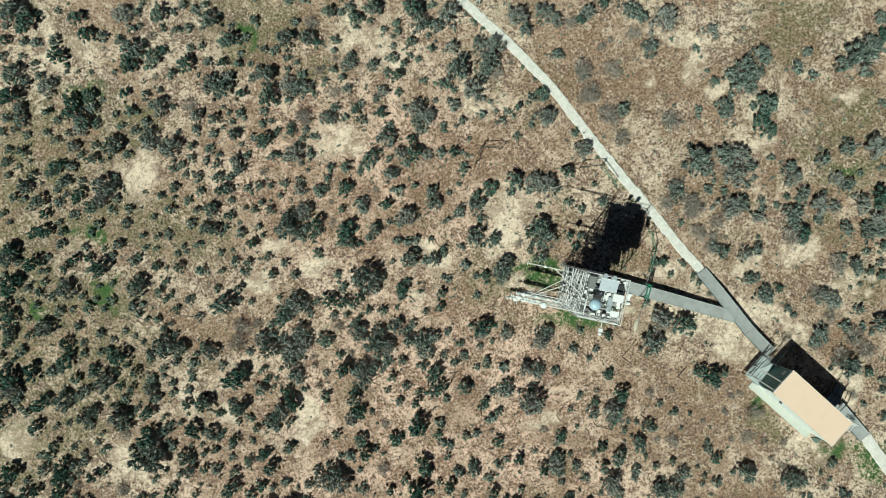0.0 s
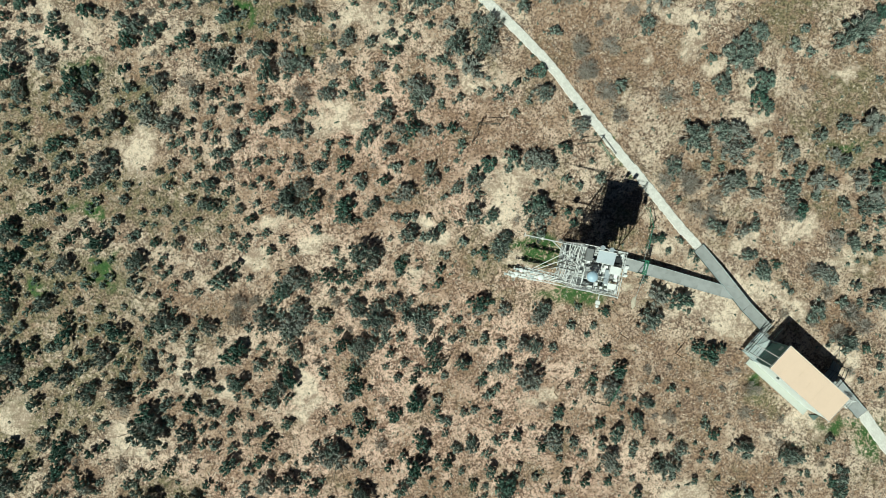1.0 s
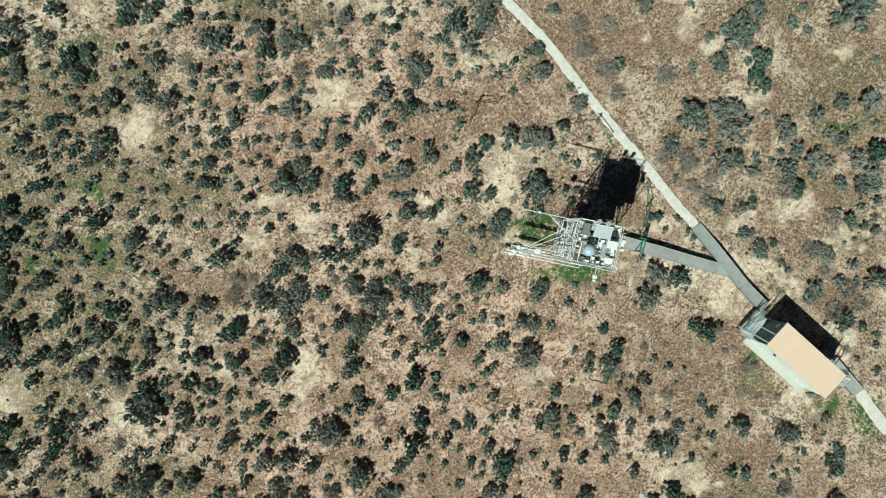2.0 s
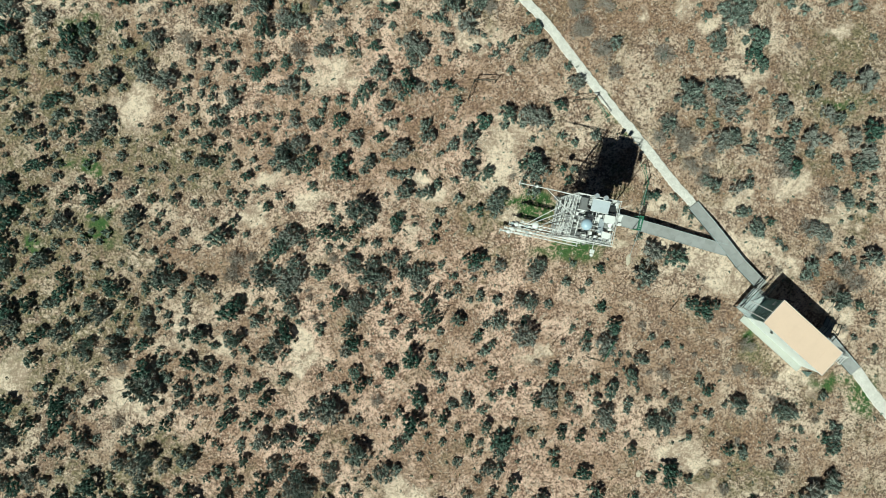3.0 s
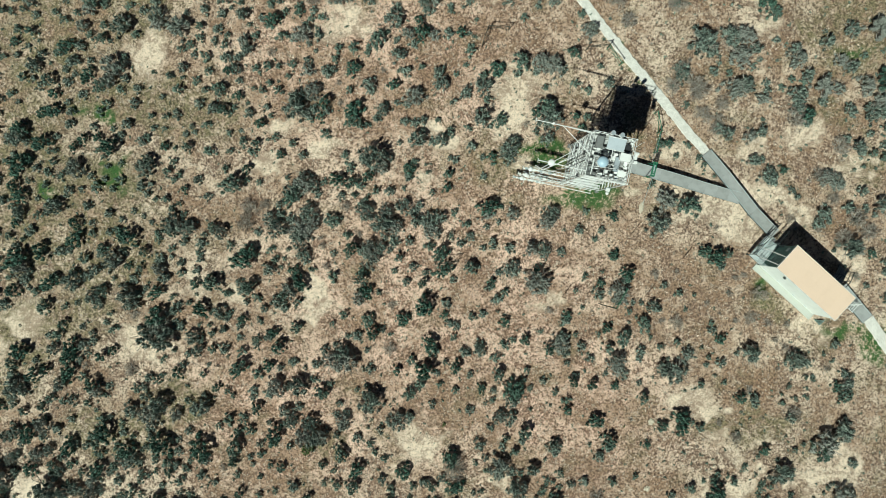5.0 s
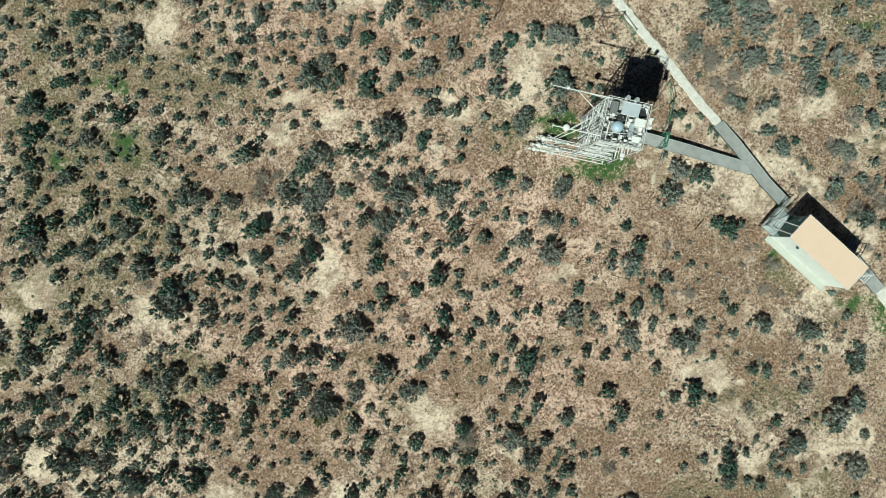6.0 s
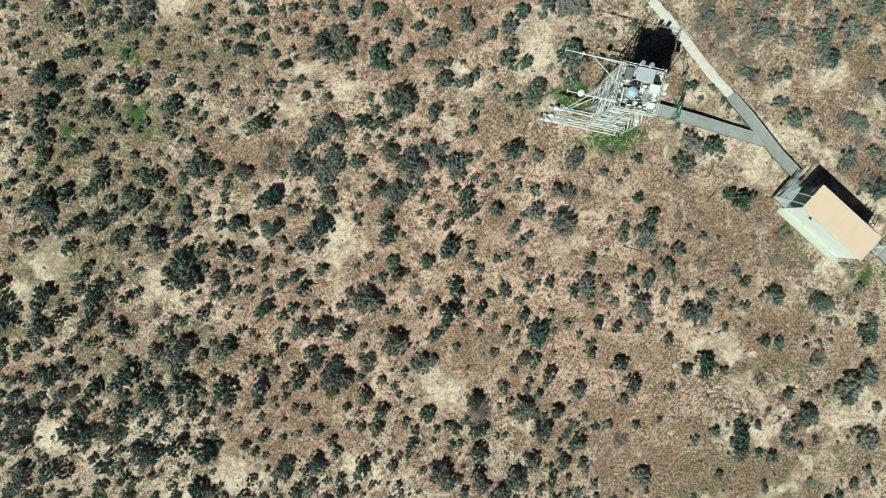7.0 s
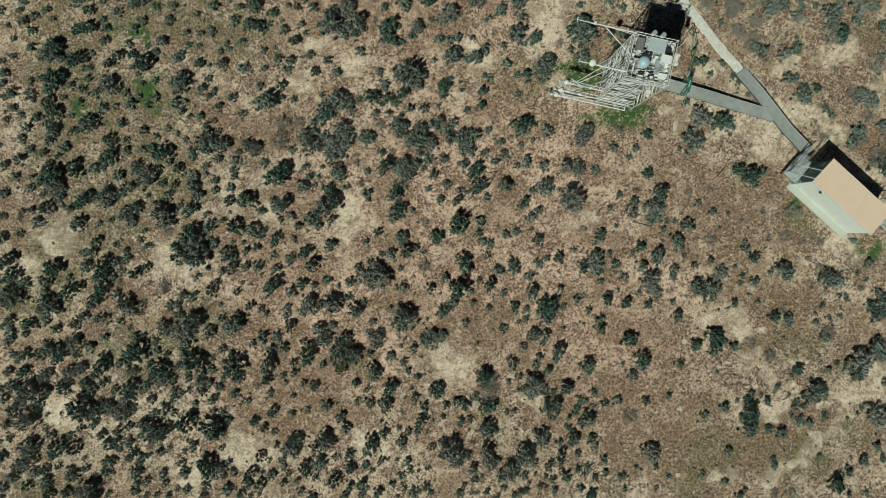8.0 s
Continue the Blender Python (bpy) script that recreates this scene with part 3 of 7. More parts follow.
def build_landing():
    land = thing("entrance_landing", HUT, "grey deck landing with dark steel railings at the hut door", "landing")
    x0, x1, z = -HL - 1.45, -HL - 0.07, 0.7
    for i in range(6):
        w = (x1 - x0) / 6
        part("board", box(B(), x0 + i * w + 0.004, x0 + (i + 1) * w - 0.004, -HW - 0.05, 0.98, z - 0.04, z), DECK_PALE, land)
    for x in (x0 + 0.06, x1 - 0.06):
        for y in (-HW, 0.9):
            part("leg", box(B(), x - 0.05, x + 0.05, y - 0.05, y + 0.05, -0.15, z - 0.04), DECK_DARK, land)
    part("frame_beam", box(B(), x0, x1, -HW - 0.05, -HW + 0.0, z - 0.2, z - 0.042), DECK_DARK, land)
    part("frame_beam", box(B(), x0, x1, 0.93, 0.98, z - 0.2, z - 0.042), DECK_DARK, land)
    handrail(land, ((x0 + 0.03, 0.95, z), (x0 + 0.03, -0.15, z), (x0 + 0.03, -HW, z)), 1.07, DARK_METAL, r=0.024)
    handrail(land, ((x0 + 0.03, -HW, z), (x0 + 0.9, -HW, z), (x1 - 0.05, -HW, z)), 1.07, PALE_METAL, r=0.03, label="pale steel rail")
    handrail(land, ((-HL - 0.52, 0.95, z), (-HL - 0.1, 0.95, z)), 1.07, DARK_METAL, r=0.03)
    # the two steps down to the boardwalk, with braced railings on both sides
    for k, h in enumerate((0.6,)):
        part("step", box(B(), -HL - 1.5, -HL - 0.55, 0.985 + 0.3 * k, 1.28 + 0.3 * k, h - 0.04, h), DECK, land)
    for x in (-HL - 1.48, -HL - 0.52):
        handrail(land, ((x, 1.0, 0.62), (x, 1.65, 0.5), (x, 2.3, 0.46)), 1.05, DARK_METAL, r=0.028)
        part("brace", tube(B(), (x, 1.0, 0.65), (x, 2.3, 1.5), 0.022), DARK_METAL, land)
    # a pale ladder with hooped rails from the landing up to the roof
    for y in (-0.12, -0.98):
        part("ladder_stile", tube(B(), (-HL - 1.32, y, z), (-HL - 0.12, y, HH + 0.15), 0.04), WHITE_PAINT, land, "pale steel ladder stile")
    for k in range(9):
        q = (k + 0.6) / 9.5
        x, h = -HL - 1.32 + 1.2 * q, z + (HH + 0.15 - z) * q
        part("rung", tube(B(), (x, -0.98, h), (x, -0.12, h), 0.02), DARK_METAL, land)
    # conduit trunk lying along the outer rail
    part("cable_tray", box(B(), x0 + 0.1, x0 + 0.2, -HW + 0.2, 0.75, z + 0.9, z + 0.97, 0.008), PALE_METAL, land, "pale steel cable tray")


build_landing()


def build_side_steps():
    deck = thing("side_landing", HUT, "small grey landing with steel rails beside the hut", "landing")
    part("deck_plate", box(B(), 1.95, 2.95, HW + 0.02, HW + 1.38, 0.62, 0.68, 0.006), DECK, deck)
    part("lower_plate", box(B(), 2.97, 3.6, HW + 0.05, HW + 1.0, 0.44, 0.5, 0.006), DECK, deck)
    for x in (2.0, 2.9):
        for y in (HW + 0.1, HW + 1.32):
            part("leg", box(B(), x - 0.04, x + 0.04, y - 0.04, y + 0.04, -0.1, 0.62), DECK_DARK, deck)
    for k, h in enumerate((0.5, 0.33, 0.16)):
        part("step", box(B(), 2.0, 2.9, HW + 1.4 + 0.3 * k, HW + 1.68 + 0.3 * k, h - 0.04, h), DECK, deck)
    for x in (2.0, 2.9):
        handrail(deck, ((x, HW + 0.3, 0.68), (x, HW + 1.35, 0.68), (x, HW + 2.35, 0.05)), 1.1, DARK_METAL, r=0.03)
        part("stringer", tube(B(), (x, HW + 1.36, 0.6), (x, HW + 2.35, 0.0), 0.05, 4), DARK_METAL, deck)
    handrail(deck, ((2.0, HW + 1.36, 0.68), (2.9, HW + 1.36, 0.68)), 1.1, DARK_METAL, posts=False, mid=False, r=0.03)
    # a pale folding gate across the ramp
    handrail(deck, ((4.5, HW + 0.05, 0.3), (5.1, HW + 0.75, 0.28)), 1.05, WHITE_PAINT, r=0.032, label="pale steel gate rail")
    part("brace", tube(B(), (4.5, HW + 0.05, 0.35), (5.1, HW + 0.75, 1.3), 0.028), WHITE_PAINT, deck, "pale steel brace")
    for k in range(5):
        part("rung", tube(B(), (4.4 + 0.19 * k, HW - 0.15, 0.85), (4.4 + 0.19 * k, HW + 0.6, 0.85), 0.026), WHITE_PAINT, deck, "pale rung")
    for y in (-0.15, 0.6):
        part("gate_stile", tube(B(), (4.35, HW + y, 0.85), (5.25, HW + y, 0.85), 0.032), WHITE_PAINT, deck, "pale gate stile")
        part("gate_leg", tube(B(), (4.4 + y * 0.8, HW + y, 0.0), (4.4 + y * 0.8, HW + y, 0.86), 0.028), PALE_METAL, deck)


build_side_steps()
_e0, _e1 = HUT @ Vector((3.3, HW + 0.9, 0.38)), HUT @ Vector((6.95, HW + 0.5, 0.14))
boardwalk("boardwalk_east", (tuple(_e0), tuple(_e1)), 1.0, "short grey boardwalk ramp leaving the hut")

# a plate leaning at the foot of the hut's end
_plate = thing("end_plate", HUT, "grey-green corner sheet lying at the hut's foot", "panel")
_bm = B()
_low = [_bm.verts.new(p) for p in ((3.5, -1.45, 0.1), (4.3, -1.46, 0.03), (4.3, -0.86, 0.12))]
_bm.faces.new(_low)
bmesh.ops.solidify(_bm, geom=_bm.faces[:], thickness=0.03)
part("sheet", _bm, SAGE_SHEET, _plate)
part("stiffener", box(B(), 3.9, 4.26, -1.3, -1.26, -0.05, 0.05), DARK_METAL, _plate)


# ---- tower ----
TX, TY = 1.55, 1.62
TOWER = pose(11.48, -3.21, 0, 0, 0, -12)
TOP = 9.45


def build_tower():
    tower = thing("instrument_tower", TOWER, "tall white aluminium lattice tower with platforms and stairs", "tower")
    r = 0.039
    corners = [(-TX, -TY), (TX, -TY), (TX, TY), (-TX, TY)]
    mids = [(0, -TY), (0, TY), (-TX, 0)]
    for x, y in corners:
        post = part("leg", tube(B(), (x, y, 0.02), (x, y, TOP + 1.15), r + 0.008, 8), ALUMINIUM, tower)
        part("foot_plate", box(B(), x - 0.16, x + 0.16, y - 0.16, y + 0.16, -0.04, 0.06), GRATING, post)
    for x, y in mids:
        part("inner_leg", tube(B(), (x, y, 0.02), (x, y, TOP + 1.1), r, 8), ALUMINIUM, tower)
    levels = [0.85 + i * (TOP - 0.85) / 8 for i in range(9)]
    for i, z in enumerate(levels):
        for (ax, ay), (bx, by) in zip(corners, corners[1:] + corners[:1]):
            if ax < 0 and bx < 0 and i % 4:
                continue
            short = 0.25 * i if ay < 0 and by < 0 else 0.0
            part("ledger", tube(B(), (ax, ay, z), (bx - short, by, z), r * 0.72), ALUMINIUM, tower)
        part("ledger", tube(B(), (-TX, 0, z), (TX, 0, z), r * 0.7), ALUMINIUM, tower)
        if i < 8:
            h = levels[i + 1]
            mid_z = (z + h) / 2
            # south and west faces carry guard rails at half height
            if i % 2:
                part("guard_rail", tube(B(), (-TX, -TY, mid_z), (TX - 0.25 * i, -TY, mid_z), r * 0.7), ALUMINIUM, tower)
            part("guard_rail", tube(B(), (-TX, TY, mid_z), (TX, TY, mid_z), r * 0.7), ALUMINIUM, tower)
            f = 1 if i % 2 else -1
            part("diagonal", tube(B(), (-TX, -f * TY, z), (-TX, f * TY, h), r * 0.62), ALUMINIUM, tower)
            for y0, y1 in ((-TY, -0.4), (-0.4, TY)):
                if (i + (y0 > -1)) % 3:
                    part("diagonal", tube(B(), (-TX, y0, z), (-TX, y1, h), r * 0.55), ALUMINIUM, tower)
                if (i + (y0 < -1)) % 3:
                    part("diagonal", tube(B(), (-TX, y1, z), (-TX, y0, h), r * 0.55), ALUMINIUM, tower)
            part("diagonal", tube(B(), (-TX * 0.45, f * TY * 0.9, z), (-TX * 0.45, -f * TY * 0.2, h), r * 0.55), ALUMINIUM, tower)
            part("diagonal", tube(B(), (-TX, -f * 0.8, z), (0.2 * f, -f * 0.8, h), r * 0.6), ALUMINIUM, tower)
            part("diagonal", tube(B(), (-f * TX, TY, z), (0, TY, h), r * 0.62), ALUMINIUM, tower)
            part("diagonal", tube(B(), (TX, -f * TY, z), (TX, f * TY, h), r * 0.62), ALUMINIUM, tower)
            part("diagonal", tube(B(), (-f * TX * 0.7 - 0.4, -TY, z), (f * TX * 0.7 - 0.4, -TY, h), r * 0.7), ALUMINIUM, tower)
    rng = random.Random(9)
    for k in range(30):
        ya, yb = rng.uniform(-TY, TY), rng.uniform(-TY, TY)
        za = rng.uniform(0.9, TOP - 2.2)
        part("sway_brace", tube(B(), (-TX - 0.05, ya, za), (-TX + rng.uniform(-0.05, 0.7), yb, za + rng.uniform(1.0, 2.4)), rng.uniform(0.018, 0.034), 6), rng.choice((ALUMINIUM, WHITE_PAINT, GRATING)), tower)
    for k in range(5):
        y = rng.uniform(-TY, TY)
        part("cable_run", tube(B(), (-TX - 0.03, y, 0.5), (-TX - 0.03, y + rng.uniform(-0.2, 0.2), TOP), 0.022, 6), rng.choice((BLACK_PLASTIC, ALUMINIUM)), tower)
    # platforms at every second level: planks of open grating on the north half
    for i in (2, 4, 6, 7):
        z = levels[i]
        deck = part("platform", box(B(), -TX + 0.06, TX - 0.06, -0.62, -0.56, z + 0.03, z + 0.075), ALUMINIUM, tower)
        for k in range(8):
            y = -0.54 + k * 0.265
            part("deck_plank", box(B(), -1.15 if i % 2 else -0.9, TX - 0.06, y, y + 0.235, z + 0.045, z + 0.085), GRATING, deck)
        if i == 4:
            part("toe_board", box(B(), -TX - 0.03, -TX + 0.0, 0.1, TY, z + 0.08, z + 0.22), ALUMINIUM, deck)
    base = part("platform", box(B(), -TX + 0.1, TX - 0.1, 0.0, TY - 0.1, 0.77, 0.82), GRATING, tower)
    part("edge_strip", box(B(), -TX + 0.1, TX - 0.1, -0.04, 0.0, 0.72, 0.86), ALUMINIUM, base)
    # stair flights along the south side, turning at each platform
    for i in range(0, 8, 2):
        z0, z1 = levels[i] + 0.06, levels[i + 2] + 0.06
        f = 1 if (i // 2) % 2 else -1
        xa, xb = -f * (TX - 0.55) - 0.16 * i / 2, f * (TX - 0.6) - 0.16 * i / 2
        for y in (-TY + 0.22, -TY + 0.86):
            stringer = B()
            tube(stringer, (xa, y, z0), (xb, y, z1), 0.045, 4)
            flight = part("stringer", stringer, ALUMINIUM, tower)
        for k in range(10):
            q = (k + 0.7) / 10
            x, z = xa + (xb - xa) * q, z0 + (z1 - z0) * q
            part("tread", box(B(), x - 0.11, x + 0.11, -TY + 0.22, -TY + 0.86, z - 0.02, z + 0.015), GRATING, flight)
        for y in (-TY + 0.18, -TY + 0.9):
            part("stair_rail", tube(B(), (xa, y, z0 + 0.95), (xb, y, z1 + 0.95), 0.026), ALUMINIUM, tower)
    # the top platform
    roof = part("top_platform", box(B(), -TX + 0.05, TX - 0.05, -TY + 0.05, -TY + 0.12, TOP + 0.03, TOP + 0.08), ALUMINIUM, tower)
    for k in range(9):
        y = -TY + 0.14 + k * 0.35
        x0 = 0.5 if k in (0, 1, 2) else -TX + 0.06
        for y0 in (y, y + 0.17):
            if (k * 2 + (y0 > y)) in (4, 9, 13):
                continue
            part("deck_plank", box(B(), x0, TX - 0.06, y0, y0 + 0.15, TOP + 0.05, TOP + 0.09), DECK_PLANK, roof)
    for h in (0.55, 1.1):
        for (ax, ay), (bx, by) in zip(corners, corners[1:] + corners[:1]):
            part("top_rail", tube(B(), (ax, ay, TOP + h), (bx, by, TOP + h), 0.024), ALUMINIUM, tower)
    for x, y in [(-0.8, -TY), (0.8, -TY), (-0.8, TY), (0.8, TY), (TX, -0.8), (TX, 0), (TX, 0.8), (-TX, -0.8), (-TX, 0.8)]:
        part("rail_post", tube(B(), (x, y, TOP), (x, y, TOP + 1.1), 0.02), ALUMINIUM, tower)
    part("toe_board", box(B(), TX - 0.01, TX + 0.02, -TY, TY, TOP + 0.08, TOP + 0.25), ALUMINIUM, roof)
    # conduits and loose pipes run over the deck and along the rails
    for k in range(34):
        x, y = rng.uniform(-TX + 0.1, TX - 0.1), rng.uniform(-TY + 0.1, TY - 0.1)
        a = rng.choice((0, 0, 90, 90, rng.uniform(20, 70)))
        ln, h = rng.uniform(0.3, 1.3), rng.choice((0.12, 0.15, 0.2, 0.45, 0.8, 1.0))
        dx, dy = math.cos(radians(a)) * ln, math.sin(radians(a)) * ln
        x1, y1 = max(-TX + 0.05, min(TX - 0.05, x + dx)), max(-TY + 0.05, min(TY - 0.05, y + dy))
        pipe = part("conduit", tube(B(), (x, y, TOP + h), (x1, y1, TOP + h + rng.uniform(-0.02, 0.05)), rng.uniform(0.016, 0.04), 6), rng.choice((WHITE_PAINT, WHITE_PAINT, ALUMINIUM, DARK_METAL)), roof)
        part("bracket", tube(B(), (x, y, TOP + 0.05), (x, y, TOP + h), 0.014, 5), GRATING, pipe)
    part("toe_board", box(B(), -TX, TX, TY - 0.01, TY + 0.02, TOP + 0.08, TOP + 0.25), ALUMINIUM, roof)
    part("toe_board", box(B(), -TX, TX, -TY - 0.02, -TY + 0.01, TOP + 0.08, TOP + 0.25), ALUMINIUM, roof)


build_tower()


def at_tower(x, y, z, rz=0):
    return TOWER @ pose(x, y, z, 0, 0, rz)


DECK_Z = TOP + 0.092


def build_dome():
    top = thing("dome_sensor", at_tower(-0.6, -0.5, DECK_Z), "pale blue domed sensor housing on a short mast", "sensor")
    part("pedestal", tube(B(), (0, 0, 0), (0, 0, 1.15), 0.11, 12), WHITE_PAINT, top)
    part("foot", box(B(), -0.25, 0.25, -0.25, 0.25, 0, 0.04), GRATING, top)
    part("housing", tube(B(), (0, 0, 1.15), (0, 0, 1.5), 0.4, 24), WHITE_PAINT, top, "white round housing")
    cap = B()
    ball(cap, (0, 0, 1.5), 0.41, 0.75, 24, 14)
    ob = part("dome", cap, DOME_BLUE, top, "pale blue plastic dome")
    ob.data.shade_smooth()


build_dome()


def build_cabinet(x, y, sx, sy, h, mat, label, rz=0, stand=0.12):
    top = thing("equipment_box", at_tower(x, y, DECK_Z, rz), label, "box", "boxes on the tower")
    part("body", box(B(), -sx, sx, -sy, sy, stand, stand + h, 0.025), mat, top)
    lid = part("lid", box(B(), -sx - 0.02, sx + 0.02, -sy - 0.02, sy + 0.02, stand + h, stand + h + 0.035, 0.01), mat, top)
    part("hinge", tube(B(), (-sx * 0.6, sy + 0.03, stand + h), (sx * 0.6, sy + 0.03, stand + h), 0.014), DARK_METAL, lid)
    for s in (-1, 1):
        part("foot", box(B(), s * sx * 0.7 - 0.03, s * sx * 0.7 + 0.03, -sy, sy, 0, stand), DARK_METAL, top)


build_cabinet(1.02, 0.22, 0.36, 0.26, 0.75, WHITE_PAINT, "white equipment box bolted to the tower deck")
build_cabinet(1.1, -0.95, 0.3, 0.2, 0.35, WHITE_PAINT, "low white junction box on the tower deck")
build_cabinet(0.62, -0.35, 0.16, 0.5, 0.3, SILVER, "narrow silver cable trunk on the tower deck")
build_cabinet(-0.95, 0.95, 0.24, 0.42, 0.5, GRATING, "grey louvred box beside the tower rail")
build_cabinet(1.05, 0.95, 0.3, 0.22, 0.25, BLACK_PLASTIC, "black plastic case on the tower deck")


def build_panel():
    top = thing("solar_panel", at_tower(0.2, 0.98, DECK_Z), "tilted silver panel on a frame on the tower deck", "panel")
    tilt = pose(0, 0, 0.95, 14, 0, 0)
    part("sheet", box(B(), -0.66, 0.62, -0.46, 0.5, -0.02, 0.02, 0.008), SILVER, top, "silver sheet").matrix_basis = tilt
    for y in (-0.44, 0.46):
        part("edge_bar", box(B(), -0.64, 0.6, y - 0.02, y + 0.02, 0.021, 0.036), ALUMINIUM, top).matrix_basis = tilt
    for x in (-0.7, 0.65):
        for y, h in ((-0.38, 0.84), (0.42, 1.04)):
            part("strut", tube(B(), (x, y, 0), (x, y, h), 0.025), ALUMINIUM, top)


build_panel()


def build_clutter():
    """Conduits and junction cases strewn over the top deck."""
    rng = random.Random(4)
    for x, y in ((-1.2, 0.2), (-0.2, 0.25), (0.35, -1.25), (0.75, -1.3), (1.3, -0.45), (1.32, 0.65), (-1.25, 1.35), (0.9, 1.35), (0.15, -0.6), (-0.05, -1.0), (0.35, 0.1), (0.1, -1.35), (-0.45, -1.3), (1.4, -1.25), (1.2, -0.2), (-1.3, -0.35), (-0.9, 0.45), (0.45, 0.35), (0.72, -0.95), (1.42, 1.3), (1.38, 0.2)):
        top = thing("junction_case", at_tower(x, y, DECK_Z, rng.uniform(-8, 8)), "small weathered junction case on the tower deck", "box", "cases on the tower")
        w, d, h = rng.uniform(0.08, 0.2), rng.uniform(0.08, 0.16), rng.uniform(0.15, 0.6)
        part("case", box(B(), -w, w, -d, d, 0.0, h, 0.015), rng.choice((WHITE_PAINT, ALUMINIUM, ALUMINIUM, GRATING)), top)
        part("conduit", tube(B(), (w, 0, h * 0.5), (w + rng.uniform(0.1, 0.3), rng.uniform(-0.3, 0.3), 0.03), 0.022), BLACK_PLASTIC, top, "black cable")


build_clutter()


def build_can(x, y):
    top = thing("rain_gauge", at_tower(x, y, DECK_Z), "white cylindrical gauge on the tower rail", "gauge", "gauges on the tower")
    part("stem", tube(B(), (0, 0, 0), (0, 0, 1.25), 0.035), ALUMINIUM, top)
    part("can", tube(B(), (0, 0, 1.25), (0, 0, 1.65), 0.15, 16), WHITE_PAINT, top)
    part("rim", tube(B(), (0, 0, 1.65), (0, 0, 1.69), 0.165, 16), SILVER, top)


build_can(-0.35, 1.62)
build_can(0.3, 1.6)


def shield(parent, x, z, r=0.18):
    """A round aspirated shield of stacked plates, hung from its boom."""
    body = part("shield", tube(B(), (x, 0, z - 0.18), (x, 0, z + 0.16), r * 0.7, 14), WHITE_PAINT, parent, "white radiation shield")
    for k in range(4):
        part("plate", tube(B(), (x, 0, z - 0.16 + 0.08 * k), (x, 0, z - 0.13 + 0.08 * k), r, 16), WHITE_PAINT, body)
    cap = B()
    ball(cap, (x, 0, z + 0.16), r * 1.02, 0.35, 16, 8)
    part("cap", cap, WHITE_PAINT, body).data.shade_smooth()


def build_boom(y, z, tip, arms, label, shields, cross=None):
    """An arm that reaches west from the tower; arms: where on the tower its stays are tied (x, y, z)."""
    top = thing("sensor_boom", at_tower(0, y, z), label, "boom", "booms on the tower")
    root = 0.9 if y < -TY else -TX + 0.02
    part("arm", tube(B(), (root, 0, 0), (tip, 0, 0), 0.034, 8), ALUMINIUM, top)
    part("arm", tube(B(), (root, 0, -0.18), (tip + 1.0, 0, -0.12), 0.024, 6), ALUMINIUM, top)
    if y < -TY:
        for x in (-TX + 0.1, 0.0, 0.85):
            part("clamp", tube(B(), (x, 0, -0.09), (x, -TY - y, -0.09), 0.03, 6), ALUMINIUM, top)
    if z < 5:
        part("arm", tube(B(), (root, 0.24, -0.05), (tip + 0.4, 0.24, -0.05), 0.03, 8), ALUMINIUM, top)
        for k in range(9):
            x = tip + 0.5 + k * 0.42
            part("lacing", tube(B(), (x, 0, 0), (x + 0.2, 0.24, -0.05), 0.018, 4), WHITE_PAINT, top)
            part("lacing", tube(B(), (x + 0.2, 0.24, -0.05), (x + 0.42, 0, 0), 0.018, 4), WHITE_PAINT, top)
    for k in range(5):
        x = -TX + (tip + 1.2 + TX) * (k + 0.5) / 5
        part("web", tube(B(), (x, 0, 0), (x - 0.25, 0, -0.15), 0.018, 4), ALUMINIUM, top)
    for bx, ax, ay, az in arms:
        part("stay", tube(B(), (bx, 0, 0), (ax, ay - y, az - z), 0.028), ALUMINIUM, top)
    for x, h, r in shields:
        part("hanger", tube(B(), (x, 0, 0), (x, 0, h), 0.02), ALUMINIUM, top)
        shield(top, x, h, r)
    if z < 5:
        rng = random.Random(int(z * 100))
        for k in range(9):
            x, w = tip + 0.15 + 0.3 * k + rng.uniform(-0.1, 0.1), rng.uniform(0.06, 0.15)
            case = part("logger_case", box(B(), x - w, x + w, -0.07, 0.09, 0.03, rng.uniform(0.1, 0.2), 0.012), rng.choice((WHITE_PAINT, WHITE_PAINT, ALUMINIUM, PALE_METAL)), top)
            part("bracket", box(B(), x - 0.02, x + 0.02, -0.11, 0.11, -0.045, 0.032), ALUMINIUM, case)
            part("cable", tube(B(), (x, 0.08, 0.03), (x + 0.45, rng.uniform(-0.2, 0.3), -0.1), 0.015, 5), rng.choice((ALUMINIUM, BLACK_PLASTIC)), top)
        part("cross_arm", tube(B(), (tip + 0.9, -0.42, 0.04), (tip + 0.9, 0.42, 0.04), 0.025, 6), ALUMINIUM, top)
        part("brace_arm", tube(B(), (tip + 0.9, 0.42, 0.04), (tip + 2.0, 0.0, 0.0), 0.022, 6), ALUMINIUM, top)
    part("sensor_head", tube(B(), (tip, -0.16, 0.02), (tip, 0.16, 0.02), 0.035), WHITE_PAINT, top, "white sensor head")
    for s in (-1, 1):
        part("prong", tube(B(), (tip, s * 0.14, 0.0), (tip - 0.12, s * 0.05, 0.26), 0.014), DARK_METAL, top)


